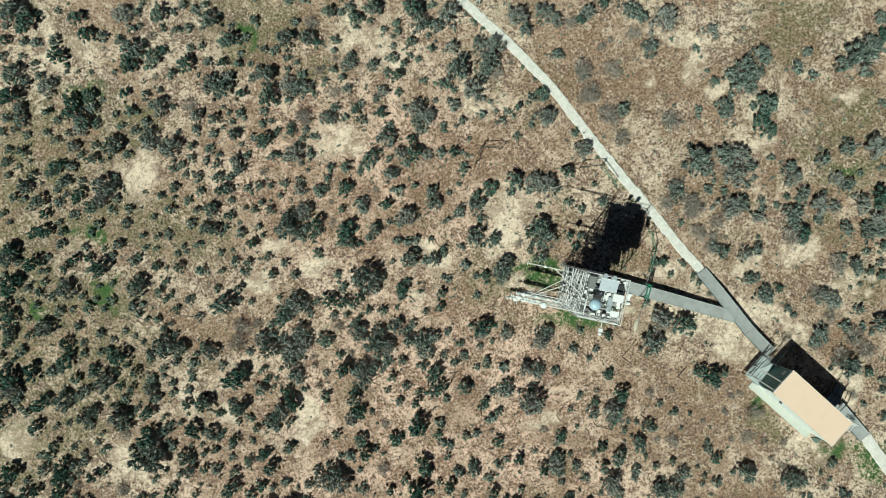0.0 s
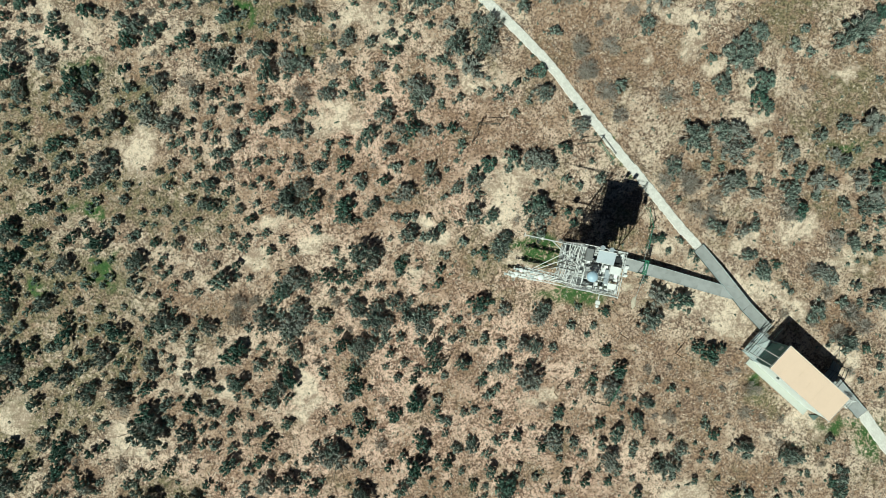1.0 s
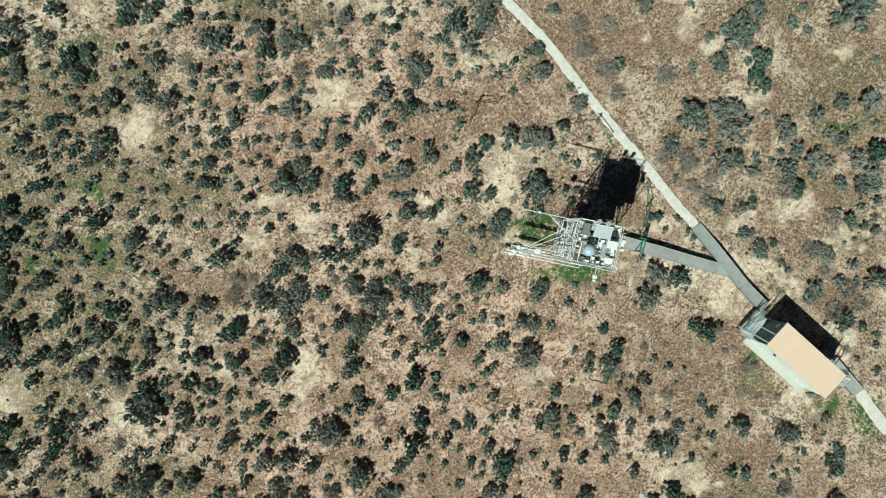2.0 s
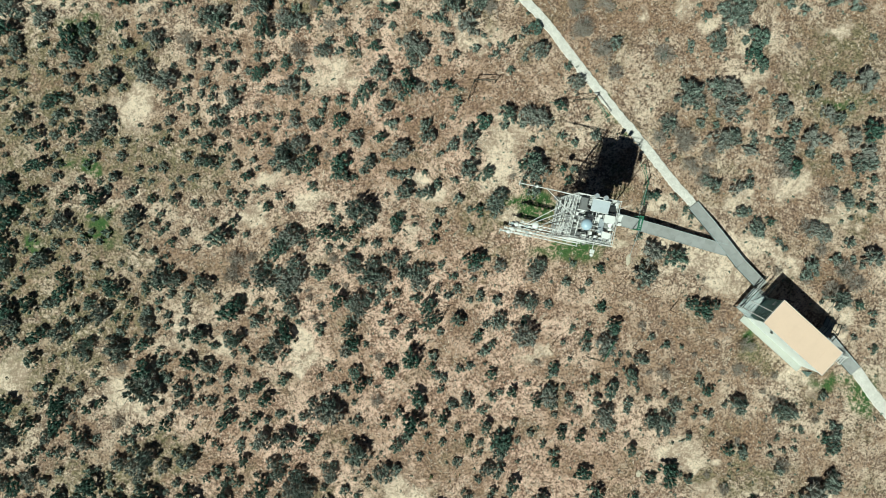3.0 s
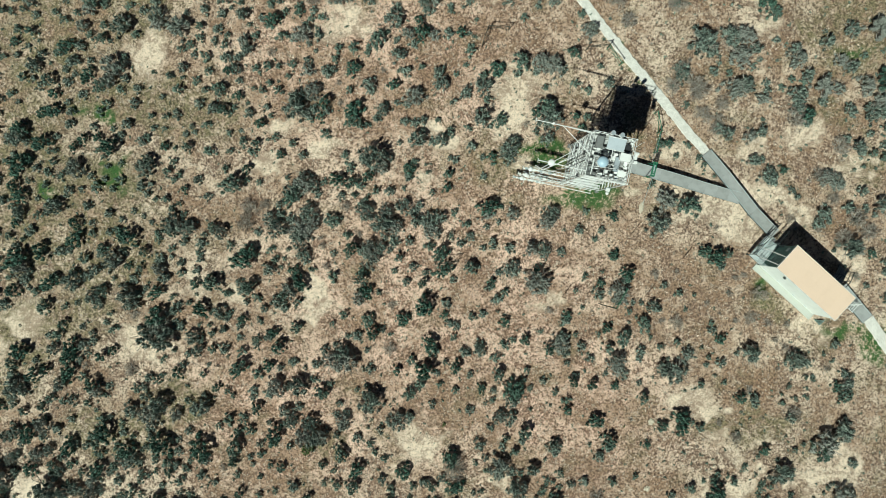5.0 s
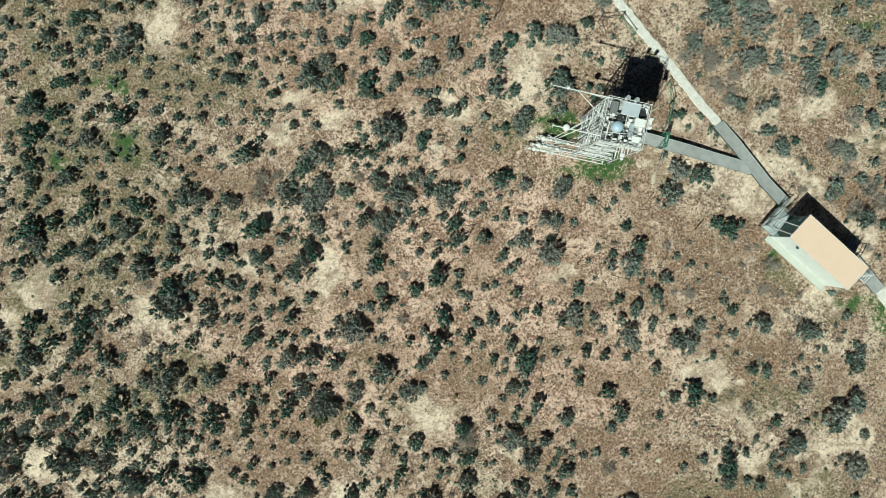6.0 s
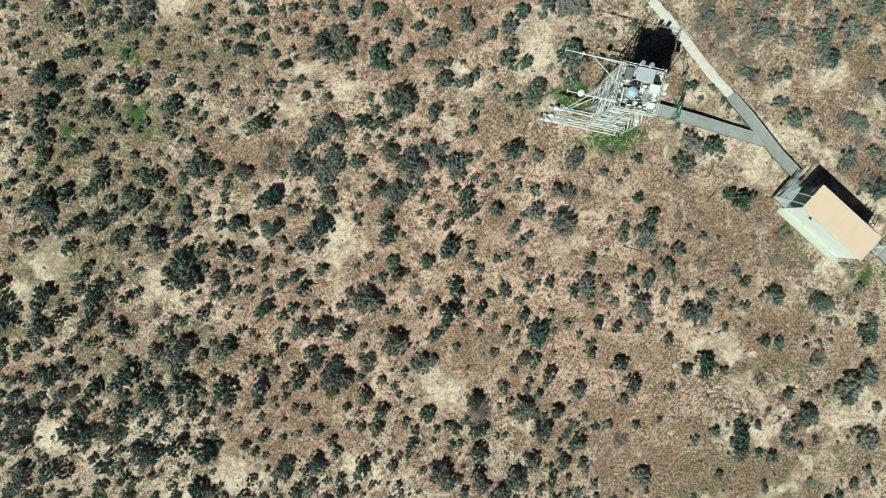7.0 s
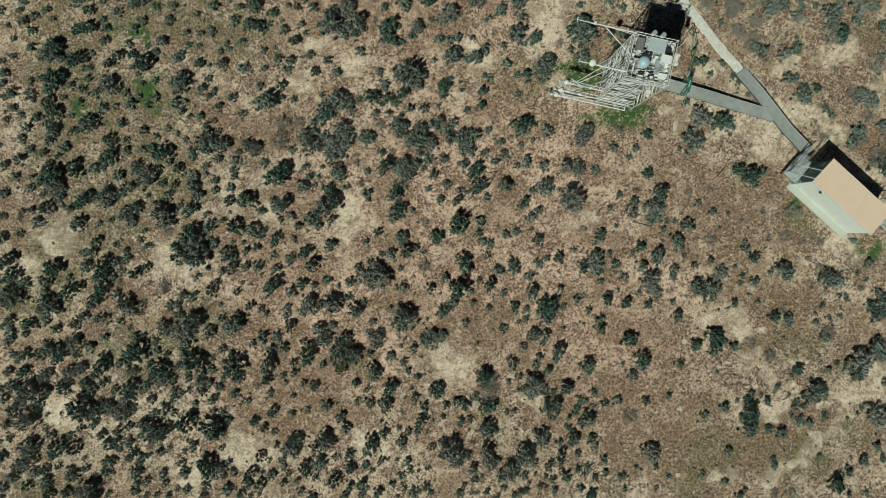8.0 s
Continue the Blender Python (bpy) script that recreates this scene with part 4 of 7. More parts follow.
build_boom(1.37, 11.1, -5.84, ((-3.91, -TX, -0.1, 10.55), (-3.91, -TX, 1.37, 10.5)), "long white instrument boom reaching out from the tower top", ((-4.6, 0.1, 0.09),))
build_boom(-1.3, 10.6, -5.05, ((-3.7, -TX, 0.6, 10.5), (-3.2, -TX, -1.0, 9.6)), "white upper boom with a round radiation shield", ((-4.11, 0.25, 0.23),))
build_boom(-1.34, 3.3, -5.3, ((-4.2, -TX, 0.9, 4.6), (-4.0, -TX, 0.3, 4.6)), "white middle boom with a round shield and stays", ((-4.72, 0.22, 0.17),))
build_boom(-1.75, 1.95, -5.5, ((-4.4, -TX, -0.4, 3.0),), "white lower boom with a round shield", ((-4.85, 0.2, 0.16), (-3.2, 0.08, 0.08)))
build_boom(-2.02, 1.0, -5.75, ((-4.4, -TX, -1.6, 1.9),), "white lowest boom close above the ground", ((-5.05, 0.2, 0.17), (-5.45, 0.05, 0.08)))


# a jib lamp arm on the south side of the tower top
_jib = thing("side_sensor", at_tower(0.35, -TY, TOP + 0.6), "white sensor cluster on a short arm off the tower rail", "sensor")
part("arm", tube(B(), (0, 0, 0), (0, -0.62, 0), 0.035), ALUMINIUM, _jib)
part("head", box(B(), -0.16, 0.16, -0.78, -0.5, -0.05, 0.16, 0.03), WHITE_PAINT, _jib)
part("head_cap", ball(B(), (0.0, -0.9, 0.1), 0.13), WHITE_PAINT, _jib)
# a thin whip on the east rail
_whip = thing("whip_aerial", at_tower(TX + 0.04, 1.1, TOP + 0.9), "thin white whip aerial on the tower rail", "aerial")
part("rod", tube(B(), (0, 0, -0.2), (0.12, 0.2, 1.7), 0.022, 6, 0.008), WHITE_PAINT, _whip)
part("clamp", box(B(), -0.05, 0.05, -0.05, 0.05, -0.15, 0.05), DARK_METAL, _whip)
# a bracket with two cameras on the east rail
_cams = thing("rail_camera", at_tower(TX + 0.05, 0.35, TOP + 0.85), "pair of white housings on the east rail", "camera")
part("bracket", box(B(), -0.03, 0.28, -0.45, 0.45, -0.05, 0.0), ALUMINIUM, _cams)
for _y in (-0.32, 0.3):
    part("housing", box(B(), 0.05, 0.33, _y - 0.09, _y + 0.09, 0.0, 0.17, 0.025), WHITE_PAINT, _cams)


# ---- gate arch over the boardwalk and the fence round the tower ----
def build_arch():
    m = pose(16.9, -3.42, 0.76, 0, 0, -13.5)
    top = thing("gate_arch", m, "green steel gate arch standing over the boardwalk", "gate")
    for y in (-0.56, 0.56):
        for x in (-0.14, 0.14):
            part("upright", tube(B(), (x, y, -0.7), (x, y, 1.52), 0.035), GREEN_PIPE, top)
        part("foot_rail", tube(B(), (-0.14, y, 0.1), (0.14, y, 0.1), 0.03), GREEN_PIPE, top)
    for x in (-0.14, 0.14):
        part("head_rail", tube(B(), (x, -0.62, 1.52), (x, 0.62, 1.52), 0.04), GREEN_PIPE, top)
    for k in range(7):
        y = -0.54 + k * 0.18
        part("slat", box(B(), -0.15, 0.15, y - 0.06, y + 0.06, 1.53, 1.56), GREEN_PIPE, top)
    part("name_plate", box(B(), -0.05, 0.04, -0.2, 0.34, 1.565, 1.6, 0.01), PALE_METAL, top, "pale plate on top of the arch")


build_arch()


def brace_panel(x, y, turn, width, mat, high=1.35):
    """An H-brace of the fence: two posts, a top rail and crossed wires."""
    top = thing("fence_brace", pose(x, y, 0, 0, 0, turn), "thin pipe fence brace with crossed wires among the shrubs", "fence", "fence round the tower")
    for s in (0, width):
        part("post", tube(B(), (s, 0, -0.2), (s, 0, high), 0.034), mat, top)
        cap = part("post_cap", ball(B(), (s, 0, high), 0.036, 0.6, 8, 6), mat, top)
    part("rail", tube(B(), (0, 0, high - 0.12), (width, 0, high - 0.12), 0.03), mat, top)
    part("cross_wire", tube(B(), (0, 0, 0.1), (width, 0, high - 0.15), 0.018, 4), mat, top)
    part("cross_wire", tube(B(), (0, 0, high - 0.15), (width, 0, 0.1), 0.018, 4), mat, top)


for _row in ((3.3, 8.55, -2, 1.75), (3.25, 8.5, -108, 1.5), (11.65, 6.86, 6, 1.81), (13.41, 6.91, -53, 1.73), (17.5, 1.5, -78, 1.7), (17.75, -0.2, -100, 1.7), (15.1, -13.4, -118, 1.9), (14.2, -15.1, 165, 1.3), (-1.13, -11.4, 8, 1.95), (-1.12, -11.33, 71, 2.2)):
    brace_panel(*_row, GREEN_PIPE if _row[0] > 13 and _row[2] < 0 else FENCE_PIPE)


def fence_post(x, y, h):
    top = thing("fence_post", pose(x, y, 0, random.uniform(-2, 2), random.uniform(-2, 2), random.uniform(0, 90)), "slim dark steel fence post standing alone in the grass", "post", "fence posts")
    part("stake", box(B(), -0.022, 0.022, -0.022, 0.022, -0.25, h), RUST_PIPE, top)
    part("flange", box(B(), -0.05, 0.05, -0.008, 0.008, -0.2, h - 0.05), RUST_PIPE, top)
    part("tip", box(B(), -0.025, 0.025, -0.025, 0.025, h, h + 0.05), RUST_PIPE, top)


for _row in ((7.79, 7.56, 2.0), (0.2, -12.04, 1.75), (9.79, -14.21, 2.0), (16.96, -14.11, 2.0), (20.11, -10.87, 1.85), (15.34, -9.18, 3.0), (3.3, -13.5, 2.6)):
    fence_post(*_row)


def guy_wire(a, b):
    top = thing("guy_wire", pose(*a), "thin pale guy wire between fence and ground", "wire", "guy wires")
    part("cable", tube(B(), (0, 0, 0), Vector(b) - Vector(a), 0.018, 4), PALE_METAL, top)


guy_wire((16.55, -6.4, 0.05), (16.95, -3.9, 1.9))
guy_wire((16.75, -2.9, 2.2), (17.7, -0.4, 1.3))

# a pale flat stone where the wire is anchored
_stone = thing("anchor_stone", pose(16.5, -6.55, 0.0, 0, 0, 76), "long pale flat stone at the foot of a guy wire", "stone")
_bm = ball(B(), (0, 0, 0.05), 0.5, 0.25, 16, 8)
for _v in _bm.verts:
    _v.co.y *= 0.42
    _v.co += Vector((noise.noise(_v.co * 5) * 0.16, noise.noise(_v.co * 5 + Vector((5, 0, 0))) * 0.14, noise.noise(_v.co * 7) * 0.03))
part("slab", _bm, ROCK, _stone)
# pale stones lying loose on the reddish ground
for _x, _y, _r, _seed in ((17.3, -30.9, 0.27, 1), (17.2, -36.7, 0.22, 2), (17.6, -25.0, 0.28, 3)):
    _rock = thing("stone", pose(_x, _y, 0.0, 0, 0, 40 * _seed), "pale rounded stone half sunk in the dry ground", "stone", "loose stones")
    _bm = ball(B(), (0, 0, 0.0), _r, 0.4, 18, 10)
    for _v in _bm.verts:
        _v.co *= 1 + 0.55 * noise.noise(_v.co * 4.5 + Vector((_seed * 7, 0, 0))) + 0.2 * noise.noise(_v.co * 13)
    part("boulder", _bm, ROCK, _rock)
# a small pale marker beside the path
_mark = thing("path_marker", pose(3.03, 20.61, 0, 0, 0, 0), "small pale blue marker with two legs beside the path", "marker")
for _x in (-0.14, 0.12):
    part("marker_leg", box(B(), _x - 0.04, _x + 0.04, -0.04, 0.04, -0.1, 0.9, 0.01), PALE_METAL, _mark)
part("marker_plate", box(B(), -0.2, 0.18, -0.03, 0.03, 0.86, 1.05, 0.01), PALE_METAL, _mark)


# ---- plants ----
ICO = bmesh.new()
bmesh.ops.create_icosphere(ICO, subdivisions=1, radius=1.0)
ICO_V = np.array([v.co[:] for v in ICO.verts])
ICO_F = np.array([[v.index for v in f.verts] for f in ICO.faces])
ICO.free()


def crown_arrays(seed, clumps, blades, blade, width, high, spiky=0.5, heart=1.0):
    """A shrub's crown, one across: leafy clumps heaped into an uneven mound, each with sprigs standing off it."""
    rng = np.random.default_rng(seed)
    lean = rng.uniform(0, 2 * np.pi)
    ang = np.arange(clumps) * 2.39996 + rng.uniform(-0.5, 0.5, clumps)
    far = 0.40 * np.sqrt((np.arange(clumps) + 0.5) / clumps) * rng.uniform(0.8, 1.14, clumps)
    far *= 1 + 0.24 * np.sin(2 * ang + lean) + 0.14 * np.sin(3 * ang - 2 * lean)
    size = rng.uniform(0.62, 1.25, clumps) * 0.40 / np.sqrt(clumps)
    top = high * np.sqrt(np.clip(1 - (far / 0.5) ** 2, 0.02, 1)) * rng.uniform(0.7, 1.06, clumps)
    c = np.stack([np.cos(ang) * far, np.sin(ang) * far, np.maximum(top - size, size * 0.45)], 1)
    # the heart of each clump: a small rough knob
    knob = ICO_V[None] * (size[:, None, None] * np.array((0.88, 0.88, 1.0 + 0.4 * spiky)) * heart) * rng.uniform(0.72, 1.18, (clumps, len(ICO_V), 1)) + c[:, None]
    knob_faces = (ICO_F[None] + len(ICO_V) * np.arange(clumps)[:, None, None]).reshape(-1, 3)
    # sprigs
    n = clumps * blades
    way = rng.normal(0, 1, (n, 3))
    way[:, 2] = np.abs(way[:, 2]) * 1.1 - 0.25
    way /= np.linalg.norm(way, axis=1, keepdims=True)
    r = np.repeat(size, blades)[:, None]
    base = np.repeat(c, blades, 0) + way * r * rng.uniform(0.75, 1.05, (n, 1))
    d = rng.normal(0, 1, (n, 3))
    d -= way * (d * way).sum(1, keepdims=True)
    d /= np.linalg.norm(d, axis=1, keepdims=True)
    d += way * rng.uniform(0.0, 0.5 + spiky, (n, 1)) + np.array((0, 0, 0.15))
    d /= np.linalg.norm(d, axis=1, keepdims=True)
    side = np.cross(d, way + rng.normal(0, 0.3, (n, 3)))
    side /= np.linalg.norm(side, axis=1, keepdims=True) + 1e-9
    ln = rng.uniform(0.6, 1.25, (n, 1)) * blade
    w = rng.uniform(0.6, 1.25, (n, 1)) * width
    p0, p1, p2 = base - side * w, base + side * w, base + d * ln
    blades_v = np.stack([p0, p1, p2], 1).reshape(-1, 3)
    verts = np.concatenate([knob.reshape(-1, 3), blades_v])
    verts[:, 2] = np.maximum(verts[:, 2], 0.0)
    faces = np.concatenate([knob_faces, np.arange(n * 3).reshape(-1, 3) + clumps * len(ICO_V)])
    return verts, faces


def twig_bmesh(seed, count, reach, high, r, forks=2):
    rng = random.Random(seed)
    bm = B()
    tube(bm, (0, 0, -0.06), (0, 0, 0.08), r * 2.4, 5, r * 1.8)
    for i in range(count):
        a = 2 * math.pi * (i + rng.random() * 0.8) / count
        f = rng.uniform(0.45, 1.0) * reach
        p = Vector((0, 0, 0.03))
        q = Vector((math.cos(a) * f * 0.5, math.sin(a) * f * 0.5, high * rng.uniform(0.3, 0.5)))
        tube(bm, p, q, r * 1.5, 4, r)
        for k in range(forks):
            e = a + rng.uniform(-0.7, 0.7)
            t = q + Vector((math.cos(e) * f * 0.5, math.sin(e) * f * 0.5, high * rng.uniform(0.1, 0.5)))
            tube(bm, q, t, r, 3, r * 0.35)
            for _ in range(1):
                e2 = e + rng.uniform(-0.9, 0.9)
                m = q.lerp(t, rng.uniform(0.4, 0.8))
                tube(bm, m, m + Vector((math.cos(e2), math.sin(e2), rng.uniform(0.1, 0.7))) * f * 0.25, r * 0.6, 3, r * 0.2)
    return bm


def shrub_kind(name, label, category, group, leaf, seeds, tufts, blades, blade, width, high, spiky, twigs, twig_mat=BARK, heart=1.0):
    """Models of one kind of shrub, one across, kept out of the way until copied."""
    models = []
    for s in seeds:
        top = new(name)
        top.empty_display_size = 0.2
        tagged(top, label, category, group)
        v, f = crown_arrays(s, tufts, blades, blade, width, high, spiky, heart)
        crown = mesh_object("crown", v.tolist(), f.tolist(), leaf, top)
        part("woody_stem", twig_bmesh(s, *twigs), twig_mat, top)
        models.append(top)
    return models


class Stock:
    """Lends each model out once and then copies it."""

    def __init__(self, small, large, split):
        self.small, self.large, self.split, self.used = small, large, split, set()

    def plant(self, rows):
        SHRUBS.extend(rows)
        for x, y, d in rows:
            rng = random.Random(int((x * 131 + y * 377) * 100))
            pool = self.large if d > self.split else self.small
            model = rng.choice(pool)
            d = min(d, 1 + 0.86 * (d - 1))
            m = pose(x, y, float(relief(np.array(x), np.array(y))), 0, 0, rng.uniform(0, 360)) @ Matrix.Diagonal((d * SPREAD * rng.uniform(0.92, 1.12), d * SPREAD * rng.uniform(0.86, 1.04), d * SPREAD * rng.uniform(1.0, 1.35), 1))
            if model.name in self.used:
                copy_thing(model, m)
            else:
                self.used.add(model.name)
                model.matrix_basis = m


SPREAD, SHRUBS = 1.0, []
GREEN = Stock(
    shrub_kind("green_shrub", "dense dark green shrub on dry grass", "shrub", "green shrubs", GREEN_LEAF, range(10, 16), 17, 26, 0.10, 0.022, 0.60, 0.6, (6, 0.34, 0.34, 0.012)),
    shrub_kind("green_shrub", "large dense dark green shrub on dry grass", "shrub", "green shrubs", GREEN_LEAF, range(20, 27), 27, 26, 0.08, 0.017, 0.52, 0.6, (7, 0.36, 0.34, 0.010)), 1.2)
GREY = Stock(
    shrub_kind("sagebrush", "grey-green sagebrush with pale twigs showing", "shrub", "sagebrush", GREY_LEAF, range(30, 36), 20, 24, 0.10, 0.018, 0.48, 0.6, (9, 0.56, 0.44, 0.013), DEAD_TWIG),
    shrub_kind("sagebrush", "large sprawling grey-green sagebrush with pale twigs", "shrub", "sagebrush", GREY_LEAF, range(40, 47), 34, 24, 0.075, 0.014, 0.42, 0.6, (11, 0.58, 0.42, 0.011), DEAD_TWIG), 1.3)
WITHERED = Stock(
    shrub_kind("withered_shrub", "withered leafless grey-brown shrub", "shrub", "withered shrubs", DEAD_TWIG, range(50, 54), 16, 18, 0.17, 0.011, 0.30, 0.9, (17, 0.52, 0.3, 0.009, 4), DEAD_TWIG, 0.22),
    shrub_kind("withered_shrub", "wide withered shrub with bare grey twigs", "shrub", "withered shrubs", DEAD_TWIG, range(54, 58), 22, 18, 0.14, 0.009, 0.28, 0.9, (20, 0.52, 0.28, 0.008, 4), DEAD_TWIG, 0.22), 1.1)
LIME = Stock(
    shrub_kind("lime_shrub", "bright lime-green shrub among grey sagebrush", "shrub", "lime-green shrubs", LIME_LEAF, range(60, 61), 14, 24, 0.12, 0.026, 0.5, 0.6, (6, 0.36, 0.3, 0.012)),
    shrub_kind("lime_shrub", "bright lime-green shrub among grey sagebrush", "shrub", "lime-green shrubs", LIME_LEAF, range(61, 62), 24, 24, 0.10, 0.02, 0.46, 0.6, (6, 0.36, 0.3, 0.012)), 0.9)
SMALL_GREEN, SMALL_GREY = [], []
green_shrubs, grey_shrubs, withered_shrubs, lime_shrubs = GREEN.plant, GREY.plant, WITHERED.plant, LIME.plant
small_green, small_grey = SMALL_GREEN.extend, SMALL_GREY.extend

# green shrubs, plot by plot: x, y, width
green_shrubs(((-39.31, -37.9, 0.97), (-37.76, -36.51, 1.07), (-37.42, -38.63, 1.36), (-29.82, -36.66, 1.46), (-39.68, -29.19, 1.07), (-39.48, -27.97, 1.46), (-38.9, -33.81, 1.07), (-38.42, -30.95, 1.17), (-36.53, -34.48, 1.55), (-36.01, -29.23, 1.26), (-35.2, -34.58, 1.07), (-34.15, -28.97, 1.26), (-32.62, -27.25, 1.36), (-32.56, -28.81, 0.97), (-32.53, -35.75, 0.97), (-31.53, -33.97, 1.07), (-30.2, -29.3, 1.46), (-30.02, -34.94, 1.07), (-40.64, -18.45, 1.65), (-40.36, -19.79, 1.26), (-38.9, -23.87, 1.36), (-37.45, -20.08, 1.07), (-36.68, -19, 1.75), (-36.11, -26.2, 1.36), (-35.6, -21.09, 1.36), (-34.95, -23.74, 0.97), (-34.64, -20.61, 1.17), (-32.59, -20.89, 1.46), (-32.59, -19.48, 1.26), (-32.28, -18.75, 1.36), (-30.58, -21.88, 1.36), (-29.79, -19.43, 1.17)))
green_shrubs(((-29.49, -26.07, 1.46), (-28.79, -18.9, 0.97), (-37.21, -13.81, 1.36), (-36.89, -11.12, 1.75), (-34.86, -10.14, 1.17), (-34.73, -10.86, 1.17), (-34.53, -15.17, 1.46), (-34.07, -13.18, 1.36), (-33, -16.67, 1.07), (-31.85, -9.42, 1.36), (-29.6, -13.81, 1.46), (-29.53, -10.13, 1.07), (-37.08, -4.8, 1.17), (-37.01, -8.06, 0.97), (-36.5, -5.72, 1.36), (-36.44, -3.09, 1.55), (-36.4, -0.02, 1.46), (-35.98, -2.5, 1.26), (-34.57, -1.25, 1.26), (-31.86, -1.58, 1.07), (-31.86, -8.01, 1.07), (-31.04, -0.9, 0.97), (-29.88, -0.72, 1.07), (-28.72, -1.5, 1.46), (-36.74, 7.39, 1.07), (-35.39, 8.2, 1.07), (-34.44, 1.33, 1.17), (-33.92, 4.1, 1.17), (-33.6, 1.46, 1.46), (-33.51, 2.96, 1.17), (-33.09, 6.4, 0.97), (-32.39, 6.95, 1.26)))
green_shrubs(((-30.87, 4.2, 1.07), (-30.52, 4.77, 1.17), (-29.48, 3.61, 1.26), (-29.43, 7.62, 1.17), (-36.76, 17.57, 1.07), (-36.22, 12.78, 1.65), (-32.24, 16.19, 1.46), (-31.28, 11.4, 1.26), (-31.01, 12.32, 1.46), (-30.23, 10.82, 1.36), (-29.74, 17.98, 1.46), (-29.59, 12.82, 1.26), (-34.7, 19, 1.55), (-30.58, 19.4, 1.36), (-23.62, -36.09, 1.46), (-19.87, -36.67, 0.97), (-15.17, -36.25, 1.26), (-27.61, -27.57, 1.36), (-27.32, -33.11, 1.26), (-25.44, -32.22, 1.65), (-24.58, -27.08, 1.75), (-24.04, -29.5, 0.97), (-23.1, -32.74, 1.75), (-21.23, -27.4, 1.75), (-19.61, -32.13, 0.97), (-19.03, -35.23, 0.97), (-18.78, -32.72, 0.97), (-18.53, -28.64, 0.97), (-18.32, -27.13, 1.36), (-18, -31.34, 1.07), (-14.39, -29.07, 1.07), (-14.34, -34.37, 1.07)))
green_shrubs(((-23.92, -26.61, 0.97), (-23.2, -20.84, 1.07), (-19.92, -22.15, 0.97), (-17.93, -20.39, 1.46), (-16.47, -23.9, 1.17), (-15.47, -20.25, 1.17), (-14.92, -26.24, 1.46), (-14.54, -18.55, 1.36), (-27.39, -11.68, 0.97), (-27.33, -9.18, 1.46), (-25.98, -10.47, 0.97), (-25, -13.9, 1.26), (-24.9, -16.08, 1.75), (-21.68, -13.22, 1.07), (-21.11, -15.4, 1.26), (-20.12, -13.18, 1.46), (-17.61, -16.22, 1.17), (-17.56, -11.11, 1.65), (-17.12, -10.48, 1.46), (-16.96, -13.42, 1.26), (-16.42, -17.92, 0.97), (-14.97, -17.38, 1.07), (-14.08, -14.09, 1.17), (-24.15, -1.48, 0.97), (-23.98, -3.63, 0.97), (-23.56, -8.88, 0.97), (-22.51, -5.12, 0.97), (-22.23, -1.58, 1.07), (-20.14, -8.3, 1.17), (-18.46, -4.73, 1.75), (-17.17, -3.35, 1.07), (-16.39, -1.25, 1.17)))
green_shrubs(((-14.34, -2.15, 0.97), (-21.9, 7.05, 1.07), (-21.08, 8.67, 0.97), (-19.4, 3.32, 1.26), (-19.09, 1.57, 1.07), (-18.64, 4.92, 0.97), (-17.93, 2.81, 1.17), (-16.04, 0.47, 1.17), (-15.39, 5.34, 0.97), (-26.64, 13.06, 1.17), (-26.22, 15.53, 1.46), (-24.22, 16, 1.36), (-23.47, 16.71, 0.97), (-21.47, 15.53, 1.36), (-19.15, 10.93, 1.17), (-18.4, 15.67, 0.97), (-18.22, 13.49, 1.46), (-17.8, 17.5, 1.36), (-16.85, 13.05, 1.17), (-14.83, 9.21, 1.26), (-14.56, 12.85, 1.65), (-23.67, 19.64, 1.26), (-12.63, -37.32, 1.17), (-11.36, -37.81, 0.97), (-11.31, -36.13, 1.07), (-8.87, -38.34, 1.17), (-13.56, -33.53, 1.26), (-12.14, -31.8, 1.07), (-9.61, -34.25, 1.46), (-9.23, -27.82, 1.26), (-8.2, -30.71, 1.26), (-7.87, -29.18, 1.26)))
green_shrubs(((-6.87, -33.84, 1.07), (-5.12, -31.97, 1.17), (-3.88, -29.41, 1.36), (-1.32, -30.67, 1.07), (-10.84, -22.47, 1.36), (-6.8, -22.58, 0.97), (-4.43, -20.58, 0.97), (-3.33, -22.58, 1.36), (-1.9, -20.57, 1.46), (-1.57, -18.39, 1.65), (-13.16, -12.06, 1.17), (-13.04, -16.9, 1.17), (-12.68, -13.07, 1.26), (-8.3, -10.08, 1.26), (-7.49, -12.73, 1.26), (-7.3, -12.06, 1.17), (-7.07, -13.75, 1.26), (-6.93, -16.31, 1.26), (-6.46, -17.38, 1.36), (-3.95, -16.21, 1.26), (-2.21, -13.07, 0.97), (-2.04, -14.95, 1.55), (-0.63, -10.56, 1.26), (-0.39, -11.91, 1.26), (-0.29, -15.87, 0.97), (-13.4, -5.76, 1.36), (-9.92, -7.73, 1.26), (-9.42, -4.37, 1.26), (-8.13, -4.46, 1.17), (-6.79, -3.93, 1.17), (-3.35, -3.32, 1.36), (-0.14, -4.93, 0.97)))
